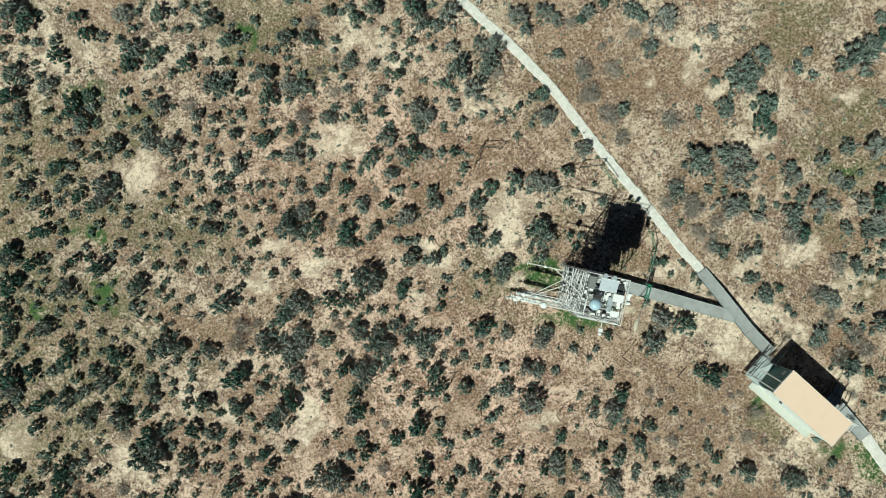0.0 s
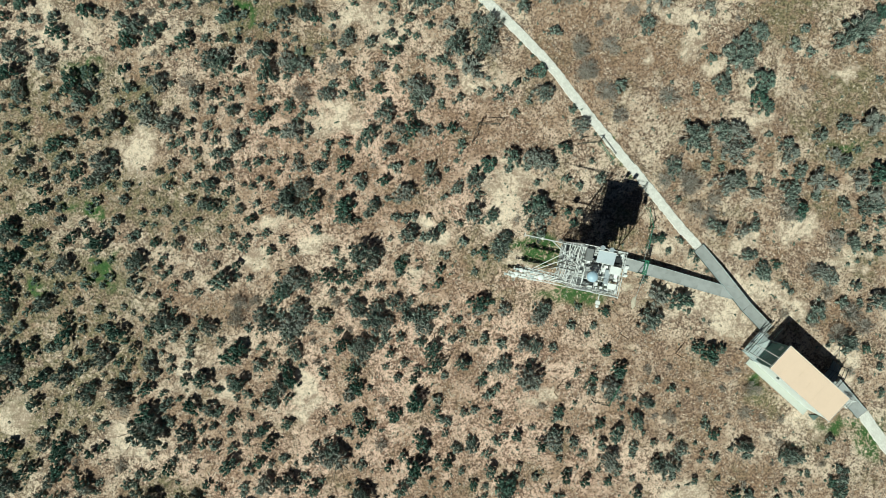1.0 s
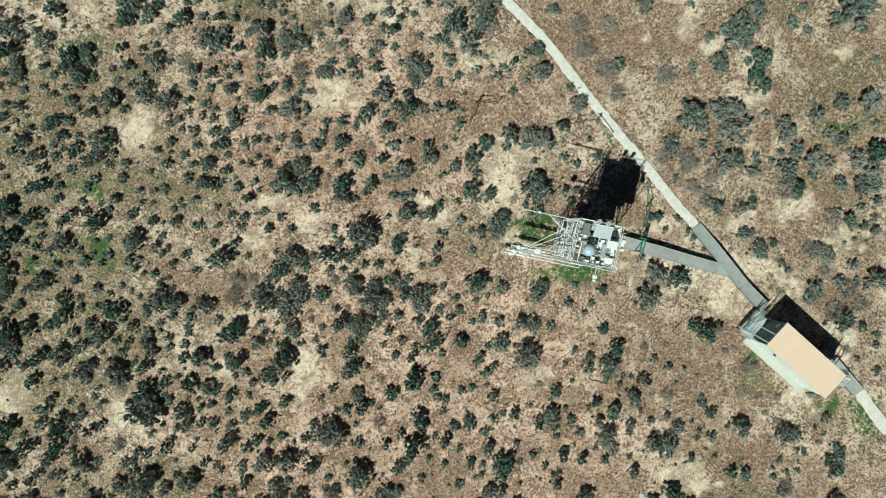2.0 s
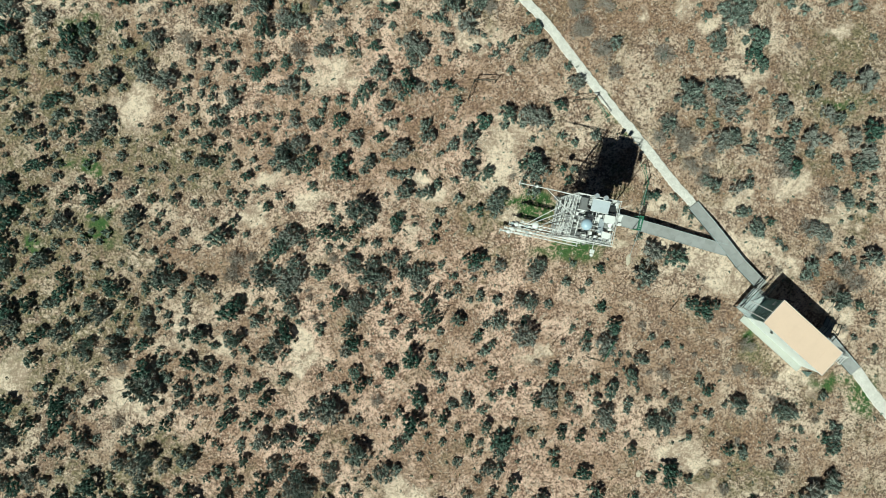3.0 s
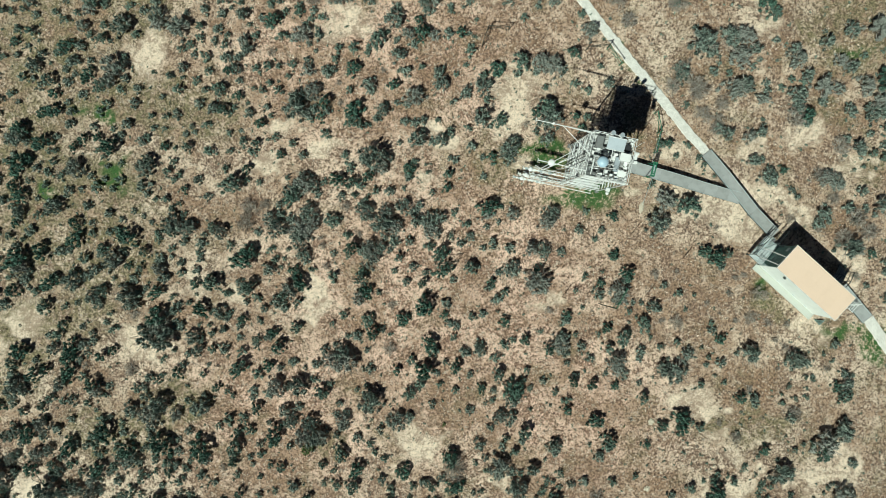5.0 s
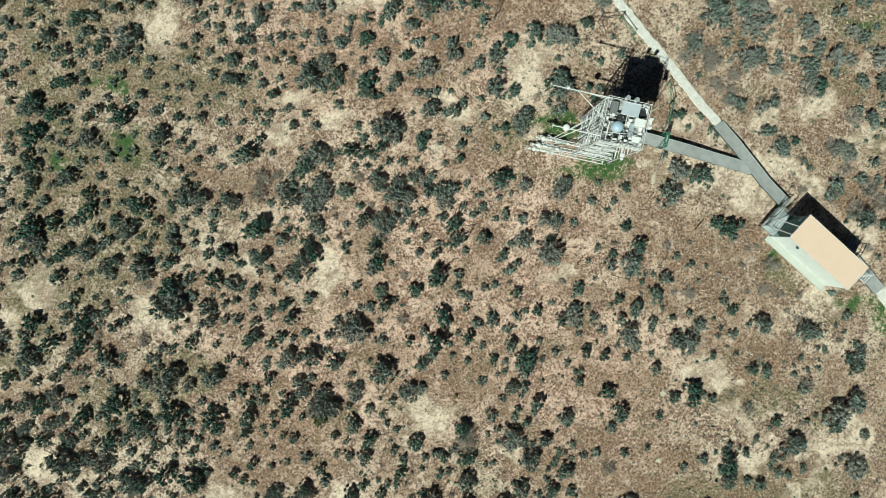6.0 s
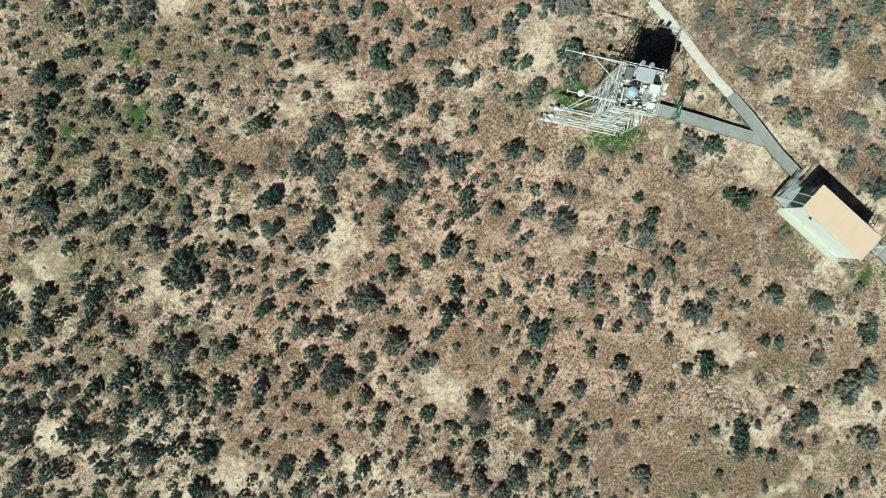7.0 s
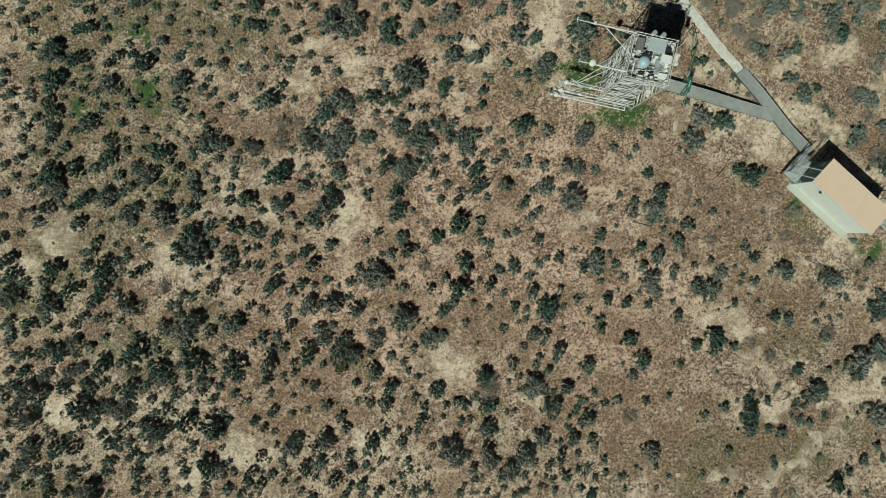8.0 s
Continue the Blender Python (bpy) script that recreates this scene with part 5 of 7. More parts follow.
green_shrubs(((-0.05, -3.79, 1.17), (-10.88, 1.04, 1.17), (-10.54, 2.28, 1.17), (-8.26, 0.79, 1.26), (-8.14, 5.12, 1.26), (-8.02, 1.63, 1.55), (-7.58, 0.34, 0.97), (-6.05, 7.47, 1.55), (-4.72, 3.75, 1.17), (-2.29, 8.04, 1.46), (-12.73, 9.97, 1.17), (-10.46, 17.34, 1.07), (-7.26, 11.79, 0.97), (-5.12, 11.44, 1.07), (-4.21, 15.97, 1.07), (-3.78, 14.51, 1.07), (-3.17, 15.5, 1.07), (-2.6, 17.32, 1.17), (-2.51, 9.18, 0.97), (-9.5, 19.83, 1.07), (-7.24, 19.22, 1.36), (-5.81, 20.11, 1.36), (-2.42, 20.03, 1.55), (9.63, -38.4, 1.07), (0.21, -27.92, 1.26), (0.29, -28.41, 1.46), (0.56, -30.66, 1.36), (6.9, -34.96, 1.07), (7.9, -33.52, 1.26), (9.09, -31.8, 1.36), (9.58, -33.56, 1.07), (0.66, -20.23, 1.17)))
green_shrubs(((2.86, -22.14, 0.97), (4.32, -20.86, 1.26), (5.14, -21.89, 0.97), (5.66, -22.26, 1.75), (6.65, -25.84, 1.26), (8.6, -18.72, 1.07), (10.2, -23.96, 1.07), (10.76, -21.52, 0.97), (12.37, -21.75, 0.97), (12.71, -24.88, 1.26), (13.75, -18.62, 1.07), (13.79, -26.68, 1.36), (1.91, -11.72, 1.26), (3.75, -12.97, 0.97), (4.8, -16.4, 1.17), (6.54, -17.9, 1.07), (7.58, -11.9, 0.97), (10.17, -15.82, 1.17), (13.04, -13.06, 1.07), (13.54, -16.88, 1.07), (3.37, -6.58, 1.46), (3.72, -2.31, 1.17), (1.01, 8.17, 1.07), (2.91, 4.56, 1.07), (4.03, 5.06, 1.36), (4.33, 0.74, 1.26), (6.1, 5.65, 1.65), (7.39, 1.37, 1.17), (8.24, 1.85, 1.75), (10.55, 6.45, 1.17), (10.74, 1.14, 0.97), (11.31, 0.19, 0.97)))
green_shrubs(((6.37, 11.92, 0.97), (8.42, 12.96, 1.26), (11.51, 19.11, 0.97), (13.52, 20.46, 1.07), (23.13, -31.04, 1.46), (27.29, -27.39, 1.17), (14.36, -21.84, 0.97), (16.79, -22.9, 1.07), (17.09, -26.95, 1.07), (18.41, -25.34, 1.17), (20.04, -24.5, 1.26), (20.05, -25.33, 1.26), (25.12, -22.87, 1.17), (14.09, -10.74, 0.97), (14.19, -10.45, 0.97), (15.02, -17.7, 1.26), (15.22, -12.24, 1.26), (16.73, -16.54, 1.26), (21.85, -10.31, 1.26), (22.83, -10.75, 1.46), (23.28, -17.79, 1.17), (23.85, -10.45, 0.97), (14.03, -7.33, 0.97), (18.04, -1.15, 0.97), (18.71, -1.06, 0.97), (18.83, -5.7, 1.07), (20.14, -6.35, 1.65), (22.88, 14.06, 1.07), (26.64, 10.68, 1.75), (27.05, 12.01, 2.04), (27.44, 9.83, 1.26), (30.63, -37.35, 1.36)))
green_shrubs(((32.37, -27.72, 1.36), (33.36, -21.85, 1.07), (34.02, -22.59, 1.26), (36.18, -10.45, 0.97), (37.49, -14.2, 0.97), (28.41, -3.3, 0.97), (36.05, -1.92, 0.97), (37.1, -2.2, 0.97), (30.37, 1.3, 1.36), (36.81, 4.36, 1.65), (37.12, 0.17, 1.17), (36.73, 17.68, 1.26)))
# grey sagebrush, plot by plot
grey_shrubs(((-40.59, -37.07, 1.26), (-39.89, -36.02, 1.75), (-38.58, -36.71, 1.26), (-37.61, -37.89, 1.36), (-35.37, -36.84, 1.65), (-33.89, -38.26, 1.46), (-40.47, -29.25, 1.46), (-40.37, -31.31, 1.26), (-39.19, -32.14, 1.46), (-39.05, -35.53, 1.36), (-39.03, -34.49, 1.36), (-38.65, -29.78, 1.75), (-37.79, -28.4, 1.36), (-35.46, -27.95, 1.26), (-34.48, -30.94, 1.75), (-34.48, -27.6, 1.26), (-33.32, -31.42, 1.65), (-32.17, -30.92, 1.26), (-30.99, -31.41, 1.55), (-30.66, -30.23, 1.26), (-29.31, -32.43, 1.26), (-28.62, -32.92, 1.46), (-28.14, -33.6, 1.46), (-40.78, -25.43, 1.26), (-40.33, -21.46, 1.84), (-37.44, -25.97, 1.65), (-37.2, -22.27, 1.75), (-34.93, -25.41, 1.36), (-33.93, -18.76, 1.26), (-33.4, -21.89, 1.26), (-30.25, -22.41, 1.26), (-36.6, -11.93, 1.36)))
grey_shrubs(((-32.07, -12.95, 1.75), (-30.38, -14.25, 1.36), (-28.64, -11.25, 1.65), (-36.74, -0.69, 1.46), (-36.63, -7.11, 1.26), (-33.58, -6.68, 1.46), (-31.74, -3.38, 1.65), (-35.18, 5.33, 1.26), (-31.94, 5.58, 1.17), (-30.99, 8.66, 1.17), (-28.8, 4.09, 1.26), (-28.42, 5.34, 1.65), (-35.95, 14.66, 1.65), (-35.55, 11.88, 1.26), (-35.43, 10.84, 1.26), (-33.13, 13.65, 1.46), (-30.4, 10.13, 1.17), (-29.37, 11.88, 1.17), (-36.07, 19.79, 1.94), (-35.19, 20.14, 1.17), (-22.99, -36.43, 1.36), (-27.41, -28.36, 1.65), (-21, -28.32, 1.26), (-16.44, -34.48, 1.36), (-16, -33.79, 1.36), (-27.25, -24.05, 1.26), (-25.59, -24.55, 1.75), (-24.71, -23.57, 1.75), (-23.42, -24.47, 1.26), (-21.48, -18.89, 1.26), (-21.23, -23.69, 1.36), (-14.72, -22.01, 1.65)))
grey_shrubs(((-27.39, -14.15, 1.46), (-27.08, -15.07, 1.26), (-25.79, -17.73, 1.65), (-24.73, -11.92, 1.26), (-24.62, -16.9, 1.75), (-24.29, -17.92, 1.75), (-21.81, -17.73, 1.36), (-19.62, -15.59, 1.26), (-15.32, -11.92, 1.26), (-14.61, -14.72, 1.26), (-25.74, -3.16, 1.94), (-23.66, -8.08, 1.75), (-23.06, -8.26, 1.17), (-22.19, -8.41, 1.36), (-19.56, -8.74, 1.36), (-15.28, -7.58, 1.26), (-14.57, -8.42, 1.75), (-27.83, 5.09, 1.26), (-27.67, 8.62, 1.55), (-24.64, 8.84, 1.26), (-22.86, 8.51, 1.65), (-19.99, 1.81, 1.17), (-18.15, 5.09, 1.17), (-17.32, 7.36, 1.26), (-17.09, 6.71, 1.17), (-25.86, 16.77, 1.65), (-24.61, 9.41, 1.65), (-23.74, 11.95, 1.36), (-20.57, 11.15, 1.26), (-19.2, 13.69, 1.75), (-17.93, 14.36, 1.26), (-17.45, 9.65, 1.17)))
grey_shrubs(((-14.74, 14.63, 1.36), (-26.73, 19.61, 1.46), (-19.45, 19.15, 1.36), (-14, -35.8, 1.26), (-13.32, -34.02, 1.36), (-2.7, -34.46, 1.75), (-2.01, -35.34, 1.55), (-13.9, -24.13, 1.26), (-13.56, -25.01, 1.36), (-12.88, -21.99, 1.46), (-12.49, -26.18, 1.46), (-11.81, -25.15, 1.36), (-11.67, -26.47, 1.65), (-10.98, -26.32, 1.36), (-9.98, -19.7, 1.55), (-9.15, -19.07, 1.36), (-9, -24.99, 1.46), (-8.68, -19.9, 1.46), (-6.69, -23.2, 1.84), (-4.49, -24.98, 1.65), (-13.45, -13.56, 1.36), (-12.75, -9.22, 1.36), (-12.43, -10.47, 1.36), (-7.64, -14.33, 1.26), (-7.29, -10.23, 1.17), (-6.67, -10.09, 1.46), (-6.67, -10.9, 1.36), (-5.85, -10.08, 1.17), (-13.21, -5.29, 1.55), (-12.75, -8.61, 1.75), (-12.29, -4.49, 1.84), (-11.93, -7.11, 1.46)))
grey_shrubs(((-11.74, -8.07, 1.36), (-11.58, -4.8, 1.26), (-7.14, -6.92, 1.55), (-6.43, -2.37, 2.33), (-5.67, -8.17, 1.75), (-5.64, -3.21, 1.17), (-5.32, -7.11, 1.46), (-5.3, -2.31, 1.17), (-4.66, -8.26, 1.55), (-3.84, -6.53, 1.36), (-2.78, -7.73, 1.26), (-2.68, -0.74, 1.36), (-1.74, -7.73, 1.46), (-1.4, -8.59, 1.36), (-0.72, -7.43, 1.17), (-0.58, -0.83, 1.26), (-13.02, 1.76, 1.75), (-12.78, 2.59, 1.46), (-12.41, 7.97, 1.36), (-12.21, 1.33, 1.17), (-12, 4.99, 1.17), (-11.54, 3.16, 1.55), (-6.77, 3.84, 1.26), (-5.63, 1.66, 1.17), (-4.33, 6.26, 1.26), (-3.47, 8.07, 1.17), (-2.92, 2.67, 1.65), (-1.28, 7.93, 1.17), (-0.86, 4.74, 1.26), (-0.63, 3.97, 1.36), (-13.07, 17.5, 1.65), (-12.95, 13.81, 1.46)))
grey_shrubs(((-12.19, 13.35, 1.36), (-11.48, 13.51, 1.26), (-11.27, 17.73, 1.36), (-9.54, 10.99, 1.36), (-7.82, 15.51, 1.36), (-5.82, 15.4, 1.17), (-4.93, 13.23, 1.17), (-4.63, 9.38, 1.84), (-2.09, 10.77, 1.17), (-2.05, 11.72, 1.55), (-1.38, 11.08, 1.36), (-1.75, 18.89, 1.36), (-0.47, 18.67, 1.26), (2.53, -36.3, 1.65), (0.49, -34.64, 1.26), (0.56, -32.67, 1.55), (0.79, -35.62, 1.36), (3.83, -34.97, 1.65), (4.47, -28.88, 1.55), (5.35, -33.44, 1.36), (6.12, -30.83, 1.75), (7.32, -29.11, 1.26), (9.14, -27.05, 1.26), (2.73, -18.87, 1.26), (4.45, -24.58, 1.36), (5.5, -23.07, 1.36), (9.59, -18.28, 1.36), (5.35, -11.81, 1.36), (7.08, -10.13, 1.26), (7.5, -12.88, 2.04), (8.07, -10.22, 1.36), (9.74, -17.7, 1.26)))
grey_shrubs(((3.29, -7.24, 1.26), (4.96, -2.31, 1.26), (5.21, -1.53, 1.75), (5.44, -7.1, 1.26), (8.38, -7.74, 1.65), (8.39, -0.68, 1.17), (8.72, -7.11, 1.55), (1.43, 3.18, 1.17), (2.89, 1.02, 1.46), (2.94, 3.63, 1.46), (7.83, 5.67, 1.46), (8.48, 0.95, 1.75), (8.83, 5.3, 1.36), (11.9, 8.37, 1.36), (0.86, 16.94, 1.17), (1, 12.04, 1.17), (1.29, 14.87, 1.94), (1.8, 15.94, 1.26), (2.68, 13.31, 1.55), (3.12, 17.15, 1.36), (3.59, 14.8, 1.36), (3.9, 15.7, 1.65), (4.24, 16.88, 1.55), (8.65, 11.05, 1.55), (9.61, 16.27, 1.17), (0.65, 19.62, 1.46), (6.3, 19.44, 1.65), (7, 18.33, 1.26), (8.43, 19.74, 1.55), (9.44, 19.15, 1.36), (12.19, 19.73, 1.26), (14.67, -34.72, 1.46)))
grey_shrubs(((23.07, -32.51, 1.36), (14.36, -20.36, 1.26), (14.44, -19.68, 1.36), (18.34, -20.36, 1.26), (19.58, -20.69, 1.75), (20.45, -19.1, 1.26), (25.71, -19.04, 1.36), (14.58, -13.74, 1.55), (14.66, -14.36, 1.26), (17.54, -15.04, 1.26), (17.73, -7.93, 1.65), (18.33, -6.01, 1.65), (23.72, -0.26, 1.17), (25.53, -0.45, 1.17), (25.87, -2.55, 1.26), (26.51, -0.03, 1.26), (27.21, -3.8, 1.36), (19.65, 4.86, 1.46), (21.25, 7.4, 2.04), (22.01, 6.76, 1.36), (23, 0.17, 1.17), (23.57, 7.77, 1.65), (24.12, 3.55, 1.75), (24.49, 6.16, 1.65), (24.92, 7.79, 1.46), (25.06, 3.72, 1.46), (25.93, 6.91, 1.17), (26.64, 2.69, 1.17), (15.17, 11.74, 1.17), (17.36, 16.77, 1.55), (23.6, 11.66, 1.84), (24.23, 14.56, 1.17)))
grey_shrubs(((25.16, 13.61, 1.65), (25.2, 14.99, 2.23), (26.45, 14.79, 1.17), (26.64, 16.13, 1.36), (15.8, 19.93, 1.46), (16.72, 19.39, 1.26), (18.5, 19.12, 2.14), (22.5, 18.32, 1.17), (28.66, -29.35, 1.65), (34.02, -31.33, 1.75), (29.5, -19.53, 1.36), (30.19, -19.67, 1.26), (32.41, -26.7, 1.75), (33.95, -25.61, 1.46), (34.24, -21.56, 1.26), (34.11, -9.88, 1.55), (34.98, -10.07, 1.26), (31.96, -7.24, 1.36), (32.11, -3.94, 1.36), (32.92, -4.37, 1.36), (34.86, -1.4, 1.17), (37.03, -6.43, 1.46), (29.29, 6.91, 1.17), (29.31, 6.06, 1.65), (29.53, 2.91, 1.46), (29.59, 1.93, 1.17), (30.36, 4.64, 1.17), (31.67, 3.72, 1.36), (32.01, 7.56, 1.26), (33.06, 3.58, 1.26), (33.23, 5.84, 1.46), (34.02, 8.59, 1.36)))
grey_shrubs(((34.09, 1.64, 1.26), (34.1, 5.39, 1.17), (35.22, 3.72, 1.36), (35.76, 1.43, 1.46), (36.1, 8.57, 1.55), (36.57, 2.44, 1.36), (36.93, 1.63, 1.26), (29.66, 15.17, 1.17), (33.57, 15.41, 1.46), (34.83, 15.89, 2.43), (35.49, 16.83, 1.65), (36.65, 19.27, 1.26)))
# withered shrubs
withered_shrubs(((-28.66, -34.35, 0.87), (-31.18, -20.27, 0.87), (-28.4, 16.93, 0.49), (-26.18, -35.27, 0.68), (-19.41, -29.14, 0.78), (-27.33, -20.59, 1.46), (-19.87, -20.26, 0.78), (-26.95, -15.89, 1.17), (-24.01, -4.82, 0.58), (-17.34, -7.93, 1.46), (-16.99, -6.59, 1.65), (-15.71, -6.43, 1.17), (-15.09, 6.48, 1.07), (-24.41, 17.93, 1.07), (-24.12, 14.5, 0.97), (-21.26, 12.06, 1.65), (-13.16, -38.37, 0.68), (-6.77, -31.48, 0.78), (-0.7, -33.96, 0.78), (-5.01, -18.73, 1.26), (-10.93, -9.21, 0.78), (-10.79, -9.88, 0.87), (-10.46, -11.67, 1.07), (-4.85, -14.91, 1.07), (-8.76, -6.57, 1.17), (-7.62, -8.87, 0.87), (-9.38, 3.98, 0.78), (-9.25, 2.3, 0.87), (-5.61, 5.11, 0.87), (-11.63, 11.19, 1.26), (-10.33, 14.99, 1.07), (-9.01, 13.22, 1.26)))
withered_shrubs(((-8.99, 16.03, 0.68), (-10.97, 18.99, 1.36), (0.43, -29.05, 1.65), (12.87, -31.53, 1.46), (8.69, -15.38, 1.07), (12.33, -15.38, 0.68), (3.77, 2.14, 1.07), (6.6, 0.58, 0.87), (0.12, 16.72, 0.68), (4.58, 14.78, 1.46), (5.77, 15.68, 0.68), (11.74, 15.13, 1.26), (11.87, 14.68, 1.26), (12.26, 12.79, 1.65), (12.39, 12.99, 1.46), (13.37, 16.95, 0.97), (13.56, 17.12, 1.07), (13.93, 11.23, 1.46), (10.81, 19.01, 1.17), (25.42, -38.22, 1.07), (27.08, -38.06, 1.07), (15.83, -24.85, 0.78), (23.36, -25.11, 0.87), (24.84, -26.33, 1.17), (25.96, -22.13, 0.97), (27.21, -24.6, 0.78), (17.8, -12.57, 0.49), (18.36, -16.2, 0.87), (19.6, -16.39, 1.36), (24.61, -16.19, 0.78), (25.12, -17.36, 0.68), (22.92, -8.23, 0.68)))
withered_shrubs(((17.21, 7.39, 0.68), (19.67, 5.06, 1.75), (20.45, 6.03, 1.07), (20.77, 4.06, 1.26), (21.11, 3.63, 1.46), (21.62, 3.76, 0.97), (22.9, 1.01, 1.17), (24.07, 0.99, 0.97), (14.14, 17.54, 0.78), (14.33, 15.11, 1.36), (14.36, 11.07, 1.26), (15.13, 9.33, 1.17), (19.15, 10.89, 1.36), (25.08, 17.44, 0.68), (26, 13.34, 1.17), (16.02, 18.06, 1.17), (21.14, 19.85, 0.97), (21.47, 18.1, 1.07), (25.81, 19.84, 0.68), (28.4, -20.35, 1.07), (28.99, -18.51, 0.87), (29.73, -24.27, 1.55), (32.58, -20.36, 0.78), (28.06, -17.88, 0.97), (29.06, -16.53, 0.87), (34.9, -12.37, 1.07), (31.44, -3.77, 1.46), (32.77, -5.76, 1.26), (33.31, -1.38, 1.26), (35.97, -8.58, 1.17), (29.47, 1.01, 1.46), (30.65, 11.57, 0.87)))
withered_shrubs(((25.34, -12.26, 0.9), (26.56, -13.84, 1.3), (24.05, -13.85, 1.0), (23.29, -15.58, 0.8), (25.94, -15.97, 1.4), (27.41, -16.36, 1.1), (22.21, -14.66, 0.8), (24.56, -12.53, 0.9), (17.68, -12.16, 1.0), (19.53, -12.02, 0.8), (29.21, -7.50, 1.1), (33.73, -9.06, 1.2), (34.74, -7.48, 1.4), (31.60, -8.28, 1.0), (18.95, 3.81, 1.5), (21.06, 3.04, 1.2), (22.67, 0.19, 1.4), (21.6, 1.4, 1.3), (23.16, 2.27, 1.5)))
# lime-green shrubs
lime_shrubs(((-12.15, -27.5, 1.36), (-0.34, -25.31, 0.39), (2.09, -25.15, 0.44), (15.23, -25.43, 0.58)))
# the smaller shrubs between them
small_green(((-33.37, -36.95, 0.34), (-32.33, -38.62, 0.68), (-29.05, -38.8, 0.68), (-29.03, -37.41, 0.87), (-28.07, -38.7, 0.68), (-38.75, -32.03, 0.87), (-37.51, -31.68, 0.49), (-37.21, -33.45, 0.87), (-36.34, -31.63, 0.44), (-35.5, -33.54, 0.78), (-34.62, -32.9, 0.78), (-34.42, -35.51, 0.58), (-32.85, -30.43, 0.58), (-28.69, -35.14, 0.49), (-28.47, -28.15, 0.87), (-28.35, -31.49, 0.78), (-41.23, -24.01, 0.87), (-39.91, -26.94, 0.87), (-38.68, -21.87, 0.29), (-34.83, -24.9, 0.78), (-30.35, -24.14, 0.58), (-28.11, -25.31, 0.78), (-34.57, -10.42, 0.68), (-33.72, -12.6, 0.87), (-32.03, -12.16, 0.87), (-28.77, -17.15, 0.87), (-28.73, -12.74, 0.58), (-37.35, -6.66, 0.78), (-35.83, -4.44, 0.68), (-34.17, -1.84, 0.53), (-33.54, -6.32, 0.78), (-30.02, -1.8, 0.68)))
small_green(((-29.51, -2.37, 0.58), (-28.37, -8.59, 0.87), (-37.18, 2.99, 0.78), (-36.6, 8.36, 0.87), (-34.8, 7.4, 0.44), (-33.87, 5.55, 0.39), (-32.05, 3.46, 0.19), (-31.63, 5.94, 0.78), (-30.45, 7.98, 0.87), (-28.8, 7.43, 0.58), (-37.07, 9.94, 0.78), (-36.02, 10.04, 0.68), (-33.29, 9.84, 0.78), (-31.62, 14.95, 0.44), (-31.57, 9.84, 0.78), (-30.67, 14.95, 0.44), (-29.53, 14.9, 0.44), (-29.09, 10.36, 0.78), (-29.09, 10.75, 0.68), (-36.67, 18.77, 0.87), (-27.37, -37.65, 0.78), (-26.35, -38.1, 0.49), (-23.84, -37.88, 0.87), (-21.26, -38.07, 0.34), (-20.81, -38.66, 0.87), (-19.88, -38.66, 0.58), (-19.19, -38.46, 0.49), (-18.94, -36.62, 0.49), (-17.13, -37.5, 0.87), (-17.03, -36.17, 0.68), (-15.91, -37.35, 0.68), (-14.34, -37.09, 0.68)))
small_green(((-26.48, -30.2, 0.87), (-26.39, -27.59, 0.49), (-25.35, -33.94, 0.49), (-25.31, -28.23, 0.68), (-25.22, -29.46, 0.58), (-24.97, -34.83, 0.34), (-24.79, -31.87, 0.87), (-24.32, -35.95, 0.78), (-22.67, -29.15, 0.87), (-22.44, -29.25, 0.58), (-22.41, -34.51, 0.68), (-21.83, -35.7, 0.68), (-18.59, -30.21, 0.29), (-18.3, -35.63, 0.53), (-17.86, -33.11, 0.78), (-17.71, -34.24, 0.63), (-15.56, -31.23, 0.29), (-15.31, -28.82, 0.68), (-14.97, -31.18, 0.73), (-24.63, -21.1, 0.58), (-24.51, -19.73, 0.78), (-23.55, -18.9, 0.44), (-22.51, -21.99, 0.39), (-21.04, -20.99, 0.87), (-20.24, -18.75, 0.87), (-20.17, -23.01, 0.34), (-19, -22.38, 0.78), (-18.96, -19.44, 0.39), (-18.56, -22.81, 0.58), (-18.08, -25.85, 0.87), (-27.95, -9.4, 0.78), (-26.39, -11.82, 0.87)))
small_green(((-25.38, -15.6, 0.78), (-24.82, -9.4, 0.87), (-23.68, -10.13, 0.78), (-22.93, -12.25, 0.87), (-22.24, -14.82, 0.58), (-21.66, -14.09, 0.39), (-21.35, -16.66, 0.49), (-21.34, -17.92, 0.87), (-21.27, -10.47, 0.87), (-20.52, -16.71, 0.58), (-19.04, -13.99, 0.78), (-18.77, -15.74, 0.78), (-18.67, -13.99, 0.58), (-16.56, -10.65, 0.78), (-14.36, -11.71, 0.49), (-14.07, -10.99, 0.49), (-27.97, -2.95, 0.68), (-25.66, -2.72, 0.87), (-25.64, -0.65, 0.78), (-25.1, -3.04, 0.58), (-25.03, -5.98, 0.68), (-24.87, -8.87, 0.68), (-23.55, -6.75, 0.78), (-23.42, -4.25, 0.78), (-23.36, -1.59, 0.44), (-23.06, -6.31, 0.68), (-22.94, -3.76, 0.68), (-22.07, -8, 0.68), (-18.7, -1.85, 0.68), (-18.69, -0.32, 0.78), (-16.74, -1.95, 0.78), (-15.44, -0.82, 0.39)))
